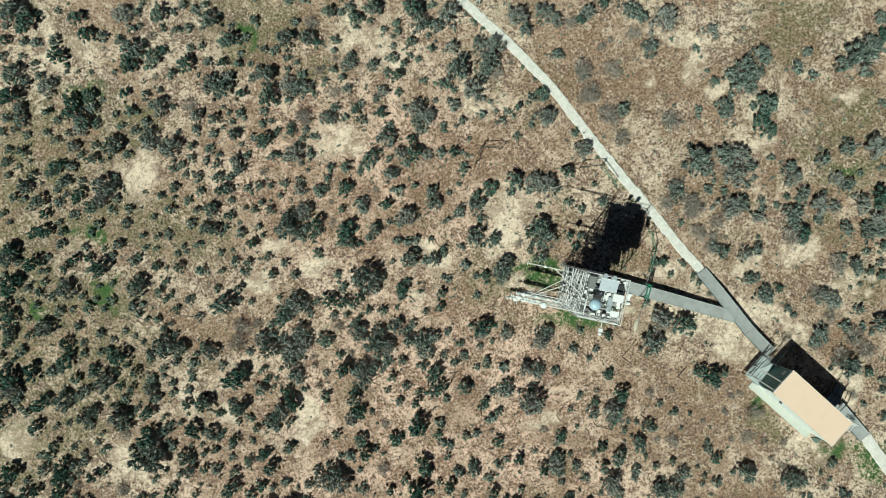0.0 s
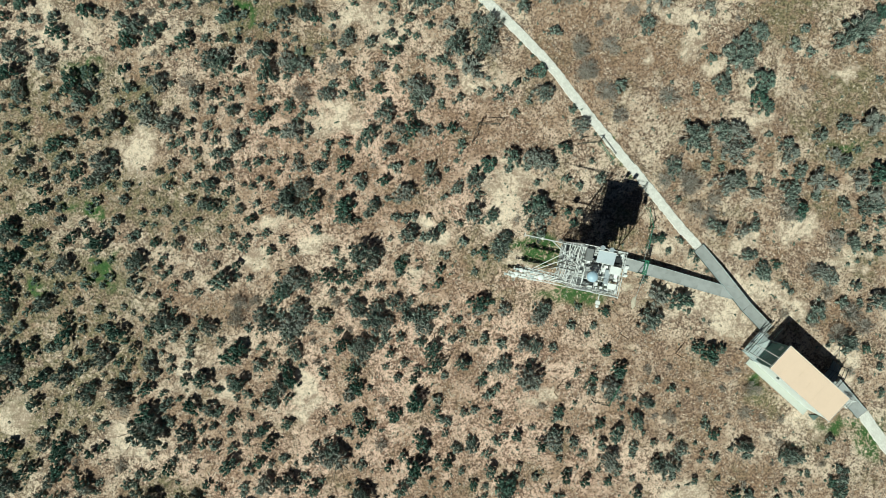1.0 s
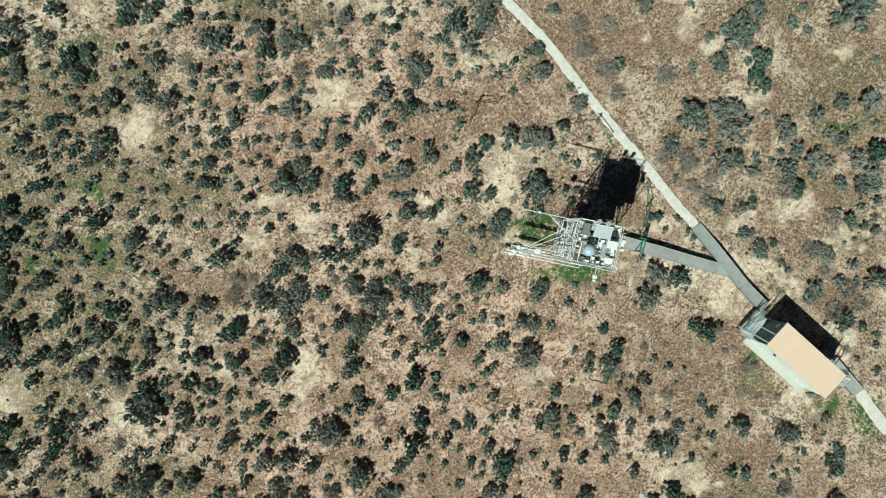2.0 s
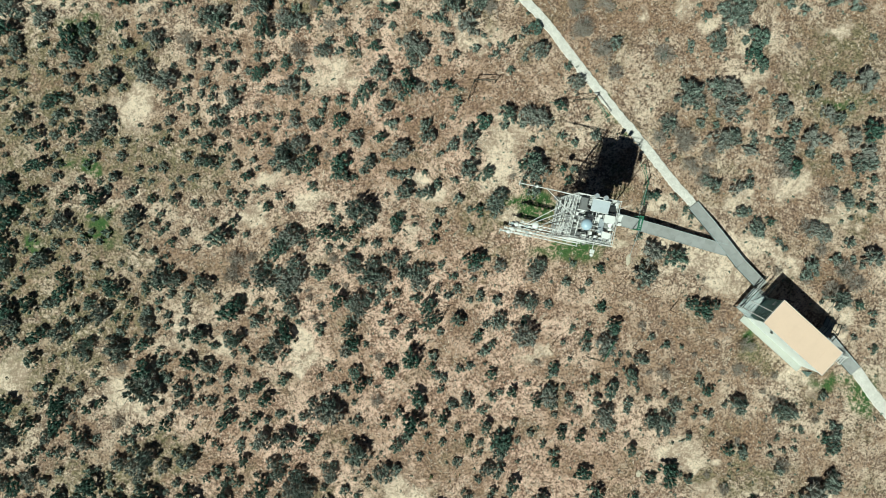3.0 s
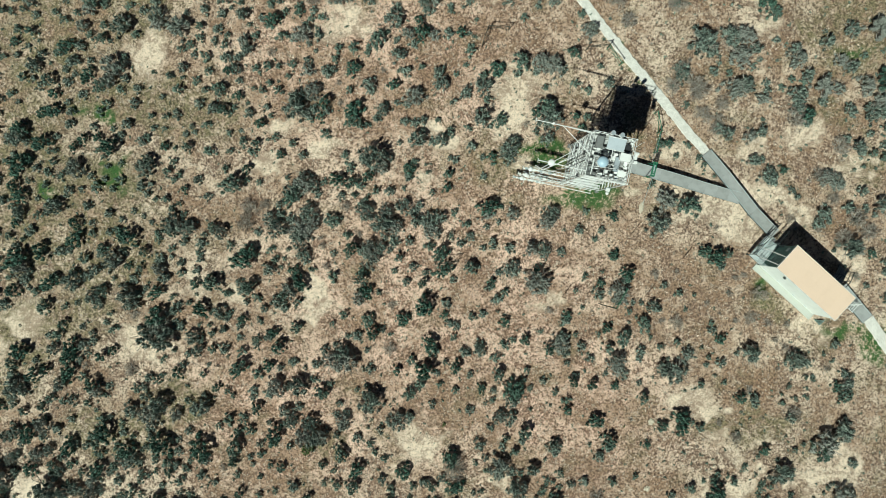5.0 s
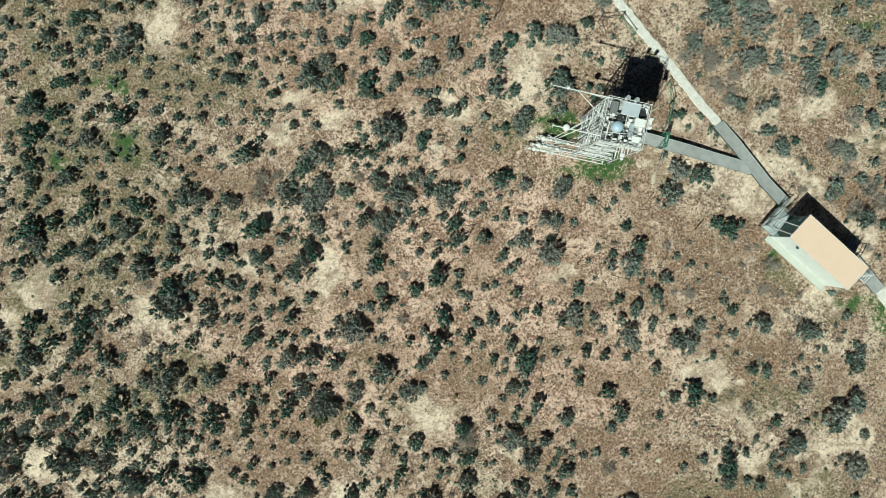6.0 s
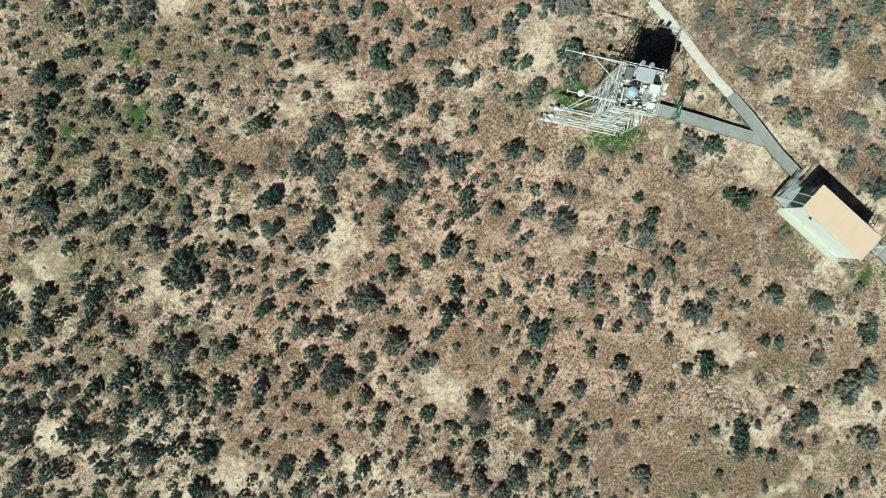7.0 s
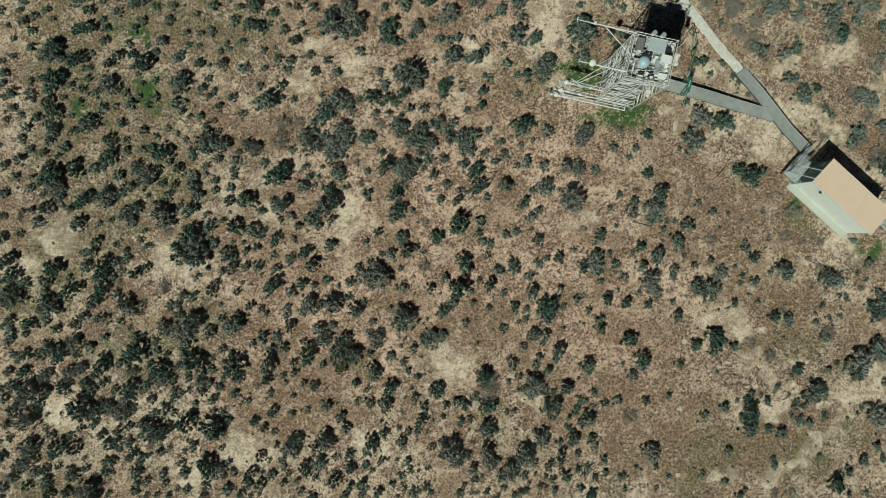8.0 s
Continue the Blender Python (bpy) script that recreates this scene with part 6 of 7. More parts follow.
small_green(((-14.76, -0.71, 0.87), (-27.61, 6.08, 0.78), (-26.99, 5.27, 0.24), (-26.94, 4.94, 0.24), (-25.16, 4.82, 0.44), (-24.29, 0.02, 0.68), (-22.73, 6.75, 0.78), (-22.67, 4.34, 0.49), (-21.09, 7.64, 0.87), (-20.71, 3.31, 0.78), (-20.64, 0.35, 0.87), (-18.67, 1.41, 0.68), (-17.14, 2.19, 0.49), (-16.9, 8.81, 0.49), (-16.6, 3.47, 0.53), (-16.34, 5.16, 0.87), (-16.02, 4.64, 0.24), (-15.88, 3.31, 0.78), (-15.3, 3.88, 0.78), (-15.27, 8.78, 0.78), (-15.09, 1.18, 0.58), (-14.49, 3.3, 0.87), (-14.39, 5.36, 0.78), (-27.03, 10.41, 0.78), (-22.59, 11.93, 0.68), (-17.17, 15.59, 0.87), (-15.16, 10.68, 0.78), (-18.7, 19.71, 0.68), (-12.72, -36.49, 0.68), (-11.89, -38.71, 0.87), (-10.27, -38.6, 0.78), (-7.82, -37.56, 0.49)))
small_green(((-7.17, -38.7, 0.39), (-6.85, -36.9, 0.83), (-6.83, -37.56, 0.29), (-6.6, -38.09, 0.68), (-6.17, -36.36, 0.78), (-5.46, -37.05, 0.24), (-5.37, -36.46, 0.39), (-4.75, -37.78, 0.87), (-4.54, -36.2, 0.53), (-1.81, -38.46, 0.87), (-1.45, -37.77, 0.63), (-0.76, -38.31, 0.49), (-0.27, -38.31, 0.49), (-13.9, -35.21, 0.68), (-13.4, -29.35, 0.29), (-12.38, -33.87, 0.34), (-10.72, -30.37, 0.73), (-9.8, -29.29, 0.78), (-9.61, -30.56, 0.97), (-9.11, -33.9, 0.87), (-8.71, -35.63, 0.78), (-8.61, -32.13, 0.39), (-8.22, -32.32, 0.34), (-7.74, -27.15, 0.19), (-7.68, -32.02, 0.24), (-7.24, -35.53, 0.49), (-7.1, -32.76, 0.58), (-6.42, -35.62, 0.87), (-6.29, -27.7, 0.68), (-6.28, -33, 0.78), (-6.03, -29.21, 0.34), (-5.68, -30.59, 0.34)))
small_green(((-5.5, -33, 0.87), (-4.81, -31.47, 0.58), (-4.65, -33.05, 0.39), (-4.16, -32.01, 0.34), (-3.39, -31.61, 0.49), (-3.24, -31.71, 0.49), (-1.75, -32.1, 0.97), (-1.75, -30.33, 0.78), (-1.13, -35, 0.78), (-1.03, -32.88, 0.39), (-11.46, -21.42, 0.78), (-10.2, -21.76, 0.78), (-7.86, -22.27, 0.58), (-6.92, -25.54, 0.39), (-6.64, -26.97, 0.78), (-6.53, -24.85, 0.34), (-5.77, -20.99, 0.34), (-5.11, -26.51, 0.29), (-4.69, -23.23, 0.44), (-3.54, -20.99, 0.29), (-2.24, -23.55, 0.24), (-13.72, -10.21, 0.58), (-11.62, -11.91, 0.68), (-9.96, -16.65, 0.68), (-8.66, -17.63, 0.58), (-8.63, -10.75, 0.68), (-5.99, -13.89, 0.58), (-5.31, -12.91, 0.19), (-4.94, -17.48, 0.49), (-4.6, -12.05, 0.78), (-2, -12.14, 0.68), (-13.28, -1.24, 0.87)))
small_green(((-12.48, -3.91, 0.78), (-11.67, -3.9, 0.58), (-10.67, -4.49, 0.87), (-8.03, -5.59, 0.78), (-7.46, -4.78, 0.87), (-7.02, -5.88, 0.58), (-6.21, -5.17, 0.87), (-3.81, -4.91, 0.58), (-2.9, -2.72, 0.78), (-2.64, -4.47, 0.24), (-1.97, -2.93, 0.34), (-1.79, -3.61, 0.49), (-1.54, -2.88, 0.29), (-1.41, -5.35, 0.58), (-13.68, 4.46, 0.68), (-12.22, 8.93, 0.68), (-11.79, 0.93, 0.68), (-11.17, 8.51, 0.58), (-9.37, 6.87, 0.87), (-8.43, 3.36, 0.78), (-7.51, 5.29, 0.49), (-7.01, 0.44, 0.78), (-6.94, 6.51, 0.68), (-5.97, 5.96, 0.34), (-4.12, 5.04, 0.58), (-3.88, 6.6, 0.68), (-3.66, 2.16, 0.78), (-2.51, 3.31, 0.68), (-2.31, 5.36, 0.68), (-0.93, 0.78, 0.68), (-12.99, 15.12, 0.78), (-12.64, 10.49, 0.78)))
small_green(((-12.5, 17.95, 0.78), (-11.64, 9.36, 0.68), (-10.72, 13.01, 0.68), (-10.69, 9.48, 0.87), (-9.09, 15.11, 0.87), (-8.99, 17.56, 0.87), (-4.63, 14.86, 0.87), (-3.64, 13.16, 0.87), (-1.44, 14.22, 0.68), (-0.88, 16.79, 0.87), (-5.99, 19.19, 0.58), (-3.86, 18.91, 0.87), (-3.72, 18.27, 0.78), (-0.83, 20.47, 0.78), (0.12, -36.92, 0.44), (0.56, -38.2, 0.68), (1.44, -38.65, 0.68), (1.75, -36.91, 0.97), (2.02, -37.95, 0.68), (3.22, -36.16, 0.87), (3.42, -38.33, 0.97), (3.93, -38.09, 0.78), (4.19, -37.5, 0.44), (4.77, -36.65, 0.44), (5.2, -37.74, 0.68), (5.65, -36.89, 0.58), (5.72, -37.84, 0.44), (5.85, -36.05, 0.97), (6.27, -37.14, 0.78), (6.47, -38.07, 0.78), (7.05, -36.49, 0.68), (7.52, -36.88, 0.97)))
small_green(((8.46, -36.23, 0.78), (8.72, -37.91, 0.83), (8.99, -36.63, 0.44), (9.29, -36.13, 0.78), (9.88, -36.97, 0.87), (10.72, -36.52, 0.73), (12.32, -36.81, 0.87), (12.47, -38, 0.58), (13.52, -36.02, 0.53), (13.99, -36.26, 0.34), (1.2, -32.77, 0.68), (2.35, -28.63, 0.58), (2.51, -35.58, 0.53), (2.91, -31.14, 0.58), (4.72, -32.95, 0.68), (4.75, -35.81, 0.58), (6.12, -35.7, 0.68), (6.3, -29.55, 0.68), (6.65, -27.43, 0.34), (6.82, -33.92, 0.78), (6.96, -35.8, 0.58), (7.6, -32.64, 0.73), (7.6, -31.7, 0.58), (8.09, -31.31, 0.58), (8.31, -30.87, 0.78), (8.35, -34.85, 0.78), (8.41, -28.36, 0.44), (8.54, -30.23, 0.78), (9.1, -30.27, 0.58), (9.69, -30.71, 0.58), (9.71, -29.53, 0.78), (9.96, -34.11, 0.68)))
small_green(((10.49, -33.61, 0.24), (10.7, -35.33, 0.78), (1.02, -24.12, 0.29), (3.24, -23.44, 0.49), (3.81, -23.15, 0.68), (4.76, -19.32, 0.34), (4.99, -26.47, 0.87), (6.45, -21.44, 0.87), (6.76, -20.58, 0.78), (7.09, -23.95, 0.49), (8.48, -23.4, 0.24), (8.8, -23.6, 0.39), (10.21, -23.12, 0.87), (11.51, -19.12, 0.34), (11.76, -20.58, 0.29), (12.04, -19.07, 0.34), (12.25, -26.96, 0.44), (0.45, -17.71, 0.68), (2.03, -15.97, 0.87), (4.27, -15.48, 0.39), (4.81, -13.88, 0.87), (5.6, -17.95, 0.68), (5.92, -17.13, 0.24), (9.71, -16.64, 0.49), (10.93, -13.64, 0.68), (11.52, -15.14, 0.58), (12.49, -9.2, 0.68), (13.2, -12.04, 0.44), (0.11, -0.33, 0.87), (0.21, -8.96, 0.78), (0.54, -6.99, 0.78), (1.59, -8.05, 0.87)))
small_green(((5.79, -0.71, 0.87), (7.43, -0.08, 0.68), (9.88, -8.46, 0.34), (11.7, -6.89, 0.78), (0.21, 0.02, 0.68), (1.46, 5.51, 0.58), (1.59, 0.2, 0.78), (2.09, 7.9, 0.39), (3.31, 2.53, 0.87), (8.13, 3.64, 0.68), (10.73, 3.96, 0.87), (11.74, 3.39, 0.87), (11.75, 1.05, 0.87), (12.79, 5.45, 0.68), (13.12, 7.77, 0.4), (0.12, 10.15, 0.78), (2.27, 9.27, 0.53), (6.34, 9.47, 0.87), (6.77, 15.25, 0.52), (7.78, 14.27, 0.47), (11.16, 9.82, 0.82), (0.27, 19.64, 0.68), (1.99, 19.76, 0.44), (2.56, 19.25, 0.44), (2.77, 18.95, 0.58), (3.38, 18.48, 0.47), (14.2, -30.25, 0.78), (15.11, -35.91, 0.78), (18.23, -34.17, 0.24), (20.45, -27.71, 0.44), (21.01, -30.75, 0.97), (21.78, -32.52, 0.24)))
small_green(((22.14, -30.16, 0.53), (22.54, -31.73, 0.97), (22.96, -30.06, 0.87), (23.32, -29.56, 0.68), (23.61, -30.44, 0.49), (23.63, -32.07, 0.87), (24.23, -29.7, 0.49), (24.7, -30.2, 0.97), (25.31, -35.26, 0.78), (25.62, -29.01, 0.87), (26.67, -29.59, 0.49), (26.82, -27.97, 0.58), (26.88, -31.46, 0.63), (27.05, -30.77, 0.97), (27.05, -29.1, 0.24), (27.34, -30.18, 0.63), (27.56, -31.8, 0.97), (27.93, -30.62, 0.68), (17.64, -21.16, 0.39), (18.21, -18.53, 0.68), (18.92, -19.55, 0.49), (19.59, -18.14, 0.78), (20.27, -26.04, 0.49), (20.37, -22.32, 0.39), (20.96, -25.07, 0.68), (21.7, -21.7, 0.87), (21.76, -25.46, 0.87), (21.79, -18.52, 0.49), (22.37, -19.4, 0.58), (22.99, -20.96, 0.39), (23.78, -21.58, 0.58), (25.03, -26.02, 0.58)))
small_green(((25.33, -24.15, 0.34), (15.5, -15.38, 0.68), (15.53, -17.22, 0.49), (17.35, -17.7, 0.58), (18.04, -15.23, 0.68), (19.73, -13.88, 0.87), (20.36, -15.23, 0.58), (21.08, -13.97, 0.49), (22.58, -16.39, 0.58), (17.28, -4.59, 0.78), (19.33, -2.14, 0.68), (20.3, -1.21, 0.78), (21.12, -7.31, 0.49), (21.27, -2.38, 0.78), (21.76, -2.86, 0.66), (21.83, -3.32, 0.29), (22.43, -7.98, 0.39), (22.68, -3.79, 0.4), (20.15, 2.16, 0.68), (23.68, 4.86, 0.78), (25.41, 0.27, 0.34), (26.72, 0.98, 0.49), (19.29, 17.62, 0.49), (22.3, 14.98, 0.44), (31.95, -38.29, 0.68), (28.36, -32.04, 0.87), (29.3, -35, 0.58), (29.45, -27.46, 0.24), (29.67, -31.55, 0.87), (29.7, -29.92, 0.53), (29.75, -29.19, 0.68), (29.97, -27.42, 0.63)))
small_green(((30.16, -33.91, 0.29), (30.72, -27.7, 0.29), (31.72, -31.63, 0.34), (32.08, -35.03, 0.39), (32.52, -31.19, 0.44), (32.89, -30.74, 0.53), (33.34, -30.35, 0.44), (34.26, -33.05, 0.29), (34.28, -34.03, 0.78), (34.79, -35.16, 0.78), (28.73, -22.58, 0.49), (28.8, -23.32, 0.68), (29.22, -26.24, 0.34), (29.31, -21.9, 0.68), (29.92, -22.97, 0.63), (30.66, -26.88, 0.53), (30.82, -21.04, 0.49), (30.83, -21.29, 0.29), (30.9, -22.82, 0.58), (30.91, -22.08, 0.44), (31.06, -18.91, 0.29), (31.44, -26.93, 0.78), (31.46, -21.3, 0.53), (31.51, -19.64, 0.24), (32.28, -19.1, 0.49), (33.11, -19.63, 0.49), (37.4, -11.11, 0.68), (33.76, -2.03, 0.49), (34.55, -3.28, 0.49), (35.35, -2.99, 0.49), (36.42, -3.13, 0.39), (28.26, 3.62, 0.78)))
small_green(((29.04, 4.33, 0.87), (30.04, 4.09, 0.87), (35.23, 6.37, 0.87), (37.11, 6.86, 0.68), (37.07, 16.64, 0.58)))
small_grey(((-41.41, -38.06, 0.97), (-37.63, -37.35, 1.07), (-35.92, -38.48, 1.17), (-35.11, -38.63, 0.87), (-34.25, -36.35, 0.97), (-41.1, -32.49, 0.87), (-40.83, -27.97, 1.07), (-40.79, -33.77, 0.78), (-37.54, -29.57, 0.97), (-37.33, -28.05, 0.97), (-33.63, -29.51, 1.17), (-32.21, -34.31, 1.17), (-31.89, -35.74, 1.07), (-31.35, -34.56, 0.87), (-30.53, -35.49, 0.78), (-30.14, -31.06, 1.07), (-29.16, -29.53, 0.87), (-40.63, -24.6, 1.17), (-39.41, -20.26, 1.17), (-38.12, -26.44, 1.17), (-36.59, -22.43, 0.97), (-34.98, -26.42, 0.97), (-33.7, -25.74, 1.07), (-32.41, -23.34, 1.07), (-32.16, -27, 0.87), (-31.28, -18.56, 1.17), (-30.47, -18.08, 0.87), (-29.16, -22.04, 0.78), (-29.13, -24.72, 0.68), (-37.04, -10.09, 1.07), (-36.26, -12.84, 1.07), (-36.02, -12.16, 0.97)))
small_grey(((-34.29, -17.6, 0.78), (-33.24, -10.38, 1.07), (-32.49, -10.32, 0.78), (-31.44, -16.91, 0.68), (-31.05, -12.6, 1.17), (-30.27, -12.07, 1.17), (-30.07, -14.92, 1.17), (-29.68, -10.57, 1.07), (-35.98, -1.04, 0.97), (-34.82, -2.84, 0.39), (-30.49, -8, 0.68), (-29, -8.82, 0.78), (-36.65, 6.18, 0.78), (-34.67, 3.69, 0.87), (-34.57, 6.26, 0.97), (-31.13, 2.87, 0.97), (-30.49, 5.75, 0.78), (-30.22, 0.2, 0.87), (-35.06, 14.03, 1.07), (-32.49, 17.56, 1.07), (-28.49, 17.93, 1.07), (-25.51, -38.18, 0.87), (-22.31, -36.29, 0.87), (-26.61, -28.54, 0.97), (-25.44, -27.4, 0.97), (-25.31, -28.53, 0.78), (-22.98, -33.23, 1.07), (-22.4, -33.08, 0.87), (-22.28, -27.03, 0.49), (-18.43, -28.2, 0.87), (-17.18, -35.57, 0.87), (-17.06, -28.19, 0.68)))
small_grey(((-16.23, -27.01, 0.78), (-15.85, -34.38, 0.97), (-26.09, -22.86, 0.97), (-25.61, -25.55, 1.17), (-22.32, -19.24, 0.87), (-21.92, -24.02, 1.07), (-20.61, -20.17, 0.49), (-16.81, -22.96, 0.87), (-16.76, -22.33, 0.97), (-16.53, -18.41, 0.78), (-15.4, -22.62, 1.07), (-14.46, -20.4, 0.78), (-27.72, -10.47, 0.87), (-26.6, -14.09, 0.97), (-25.94, -13.56, 0.68), (-24.73, -11.1, 1.17), (-24.41, -12.6, 1.17), (-23.69, -10.85, 0.68), (-23.43, -15.4, 1.17), (-23.15, -16.76, 1.17), (-23.06, -14.92, 0.68), (-21.62, -12.06, 0.97), (-21.28, -11.04, 0.78), (-21.16, -9.75, 1.07), (-19.01, -16.08, 0.97), (-17.91, -16.76, 0.87), (-17.88, -13.07, 0.97), (-17.64, -13.75, 1.17), (-17.32, -14.72, 0.68), (-15.78, -15.25, 0.78), (-15.46, -17.72, 1.07), (-14.09, -15.15, 1.17)))
small_grey(((-26.15, -4.79, 1.07), (-26.11, -7.42, 0.58), (-26.1, -1.05, 1.07), (-25.74, -5.5, 0.87), (-25.4, -4.68, 0.68), (-25.4, -7.9, 0.58), (-22.42, -0.41, 0.78), (-21.66, -0.21, 0.58), (-17.73, -0.11, 0.49), (-16.35, -8.73, 0.87), (-14.47, -6.42, 0.87), (-14.37, -7.24, 1.07), (-27.53, 4.26, 0.87), (-21.85, 0.27, 0.58), (-21.69, 6.28, 0.68), (-21.24, 2.15, 1.07), (-19.95, 7.46, 0.78), (-19.6, 8.43, 1.07), (-17.83, 4.12, 0.87), (-17.81, 6.06, 0.97), (-14.49, 4.06, 0.39), (-27.56, 14.93, 0.58), (-25.83, 10.01, 0.97), (-24.96, 10.71, 1.07), (-21.19, 16.86, 0.87), (-20.74, 10.06, 0.87), (-20.56, 14.7, 0.49), (-19.26, 9.76, 0.97), (-18.46, 10.28, 0.58), (-18.44, 11.95, 0.49), (-18.39, 17.35, 0.78), (-16.92, 16.5, 0.78)))
small_grey(((-16.12, 15.61, 0.68), (-15.83, 9.44, 0.87), (-15.46, 15.39, 0.58), (-15.12, 10.41, 0.68), (-14.23, 15.14, 0.68), (-25.58, 19.94, 0.78), (-22.5, 19.94, 0.78), (-20.73, 19.99, 1.07), (-17.72, 18.77, 0.68), (-11.66, -32.74, 1.17), (-8.02, -35.43, 0.39), (-3.26, -33.82, 1.07), (-3.14, -35.01, 0.87), (-2.09, -30.28, 0.87), (-0.49, -29.93, 0.97), (-12.83, -23.82, 0.97), (-12.34, -20.4, 0.49), (-11.32, -20.05, 0.97), (-10.64, -18.89, 0.97), (-9.61, -24.44, 0.78), (-9.61, -26.29, 0.68), (-9.13, -25.47, 0.97), (-8.74, -24.29, 0.87), (-7.02, -18.89, 0.68), (-6.85, -20.39, 1.17), (-6.8, -23.94, 0.87), (-5.86, -25.79, 0.78), (-3.45, -24.66, 1.17), (-1.06, -18.88, 1.07), (-0.95, -20.88, 0.68), (-12.27, -9.07, 0.97), (-12.09, -11, 1.17)))
small_grey(((-7.85, -17.57, 1.17), (-7.47, -11.42, 0.39), (-5.67, -17.04, 0.78), (-4.98, -10.21, 0.68), (-4.6, -9.5, 1.07), (-3.6, -12.97, 0.97), (-3.35, -9.54, 0.97), (-13.56, -7.58, 1.07), (-11.1, -5.41, 0.97), (-7.32, -6.33, 1.07), (-7.26, -2.49, 1.07), (-6.7, -7.42, 0.78), (-3.49, -3.93, 1.07), (-3.02, -6.9, 1.07), (-2.44, -6.42, 0.97), (-1.37, -1, 0.87), (-0.85, -8.72, 0.78), (-13.08, 7.72, 0.97), (-12, 5.83, 0.87), (-11.85, 7.33, 0.58), (-11.54, 1.71, 1.07), (-11.32, 6.67, 0.49), (-11.08, 7.95, 0.97), (-10.48, 5.1, 1.07), (-10.4, 1.57, 1.07), (-10.29, 4.67, 1.07), (-9.8, 5.12, 0.78), (-6.62, 3.3, 0.87), (-6.1, 1, 0.97), (-5.38, 2.07, 0.78), (-3.67, 0.66, 1.07), (-3.57, 5, 1.07)))
small_grey(((-2.99, 7.28, 0.97), (-2.9, 0.57, 0.97), (-2.19, 0.76, 1.07), (-13.91, 12.43, 0.78), (-11.5, 10.05, 0.87), (-9.08, 16.64, 0.68), (-8.97, 11.92, 1.07), (-8.21, 11.03, 0.97), (-7.96, 13.52, 1.07), (-7.62, 16.22, 0.97), (-6.74, 10.93, 1.07), (-6.73, 12.27, 0.87), (-6.38, 13.79, 0.39), (-5.59, 12.69, 0.87), (-4.46, 10.4, 1.07), (-4.1, 17.06, 0.68), (-4.09, 17.87, 0.58), (-1.85, 9.97, 1.07), (-1.11, 17.95, 0.68), (-0.54, 12.53, 0.58), (-0.53, 17.52, 0.39), (-8.41, 19.87, 0.78), (-7.7, 20.25, 1.07), (-4.86, 18.41, 0.78), (2.96, -38.54, 0.68), (1.56, -35.48, 0.68), (4.08, -34.43, 0.97), (4.37, -29.71, 1.07), (4.65, -27.26, 0.97), (5.54, -29.36, 0.97), (5.55, -30.88, 1.07), (9.16, -27.58, 1.17)))
small_grey(((13.8, -27.26, 0.97), (1.43, -19.07, 1.17), (1.93, -20.97, 0.87), (2.59, -18.39, 1.17), (3.68, -25.5, 0.78), (5.33, -25.24, 0.78), (5.49, -24.57, 1.07), (6.35, -26.71, 0.97), (9.94, -18.96, 1.17), (10.23, -19.89, 0.68), (10.94, -21.06, 0.87), (12.28, -19.55, 0.87), (0.11, -16.55, 0.78), (0.57, -16.74, 1.17), (1.11, -9.73, 0.87), (1.82, -9.06, 1.07), (2.52, -11.66, 0.68), (2.94, -15.72, 0.87), (2.99, -10.07, 0.78), (3.42, -13.4, 0.87), (3.74, -9.64, 1.07), (4.12, -14.37, 1.17), (4.34, -12.14, 0.78), (5.27, -9.98, 1.07), (8.1, -13.55, 1.17), (9.59, -10.31, 0.97), (10.08, -16.2, 1.07), (12.85, -13.88, 1.17), (0.12, -2.37, 0.58), (0.32, -6.88, 0.39), (0.54, -2.53, 0.87), (2.01, -1.39, 1.07)))
small_grey(((2.93, -2.29, 0.78), (2.98, -3.91, 0.78), (3.23, -8.24, 0.68), (4.25, -7.8, 0.58), (11.11, -8.48, 0.97), (13.05, -8.48, 0.78), (0.22, 2.32, 0.49), (0.55, 2.51, 0.58), (1.7, 8.22, 0.58), (5.83, 4.77, 0.87), (7.38, 4.9, 1.07), (9.68, 5.15, 0.87), (13.62, 3.99, 1.07), (0.12, 10.49, 0.68), (0.6, 12.53, 0.58), (0.68, 15.18, 0.97), (1.18, 10.36, 0.49), (1.68, 10.8, 0.87), (3.07, 12.76, 0.68), (3.38, 11.25, 1.07), (4.07, 12.39, 0.58), (4.56, 11.64, 0.49), (4.65, 10.65, 0.49), (5.1, 10.79, 0.87), (5.53, 11.6, 0.87), (6.02, 11.16, 0.58), (7.46, 12.71, 1.07), (7.54, 10.39, 0.68), (11.89, 14.54, 0.68), (12.77, 13.57, 0.49), (13.66, 9.46, 0.39), (1.52, 19.13, 0.29)))
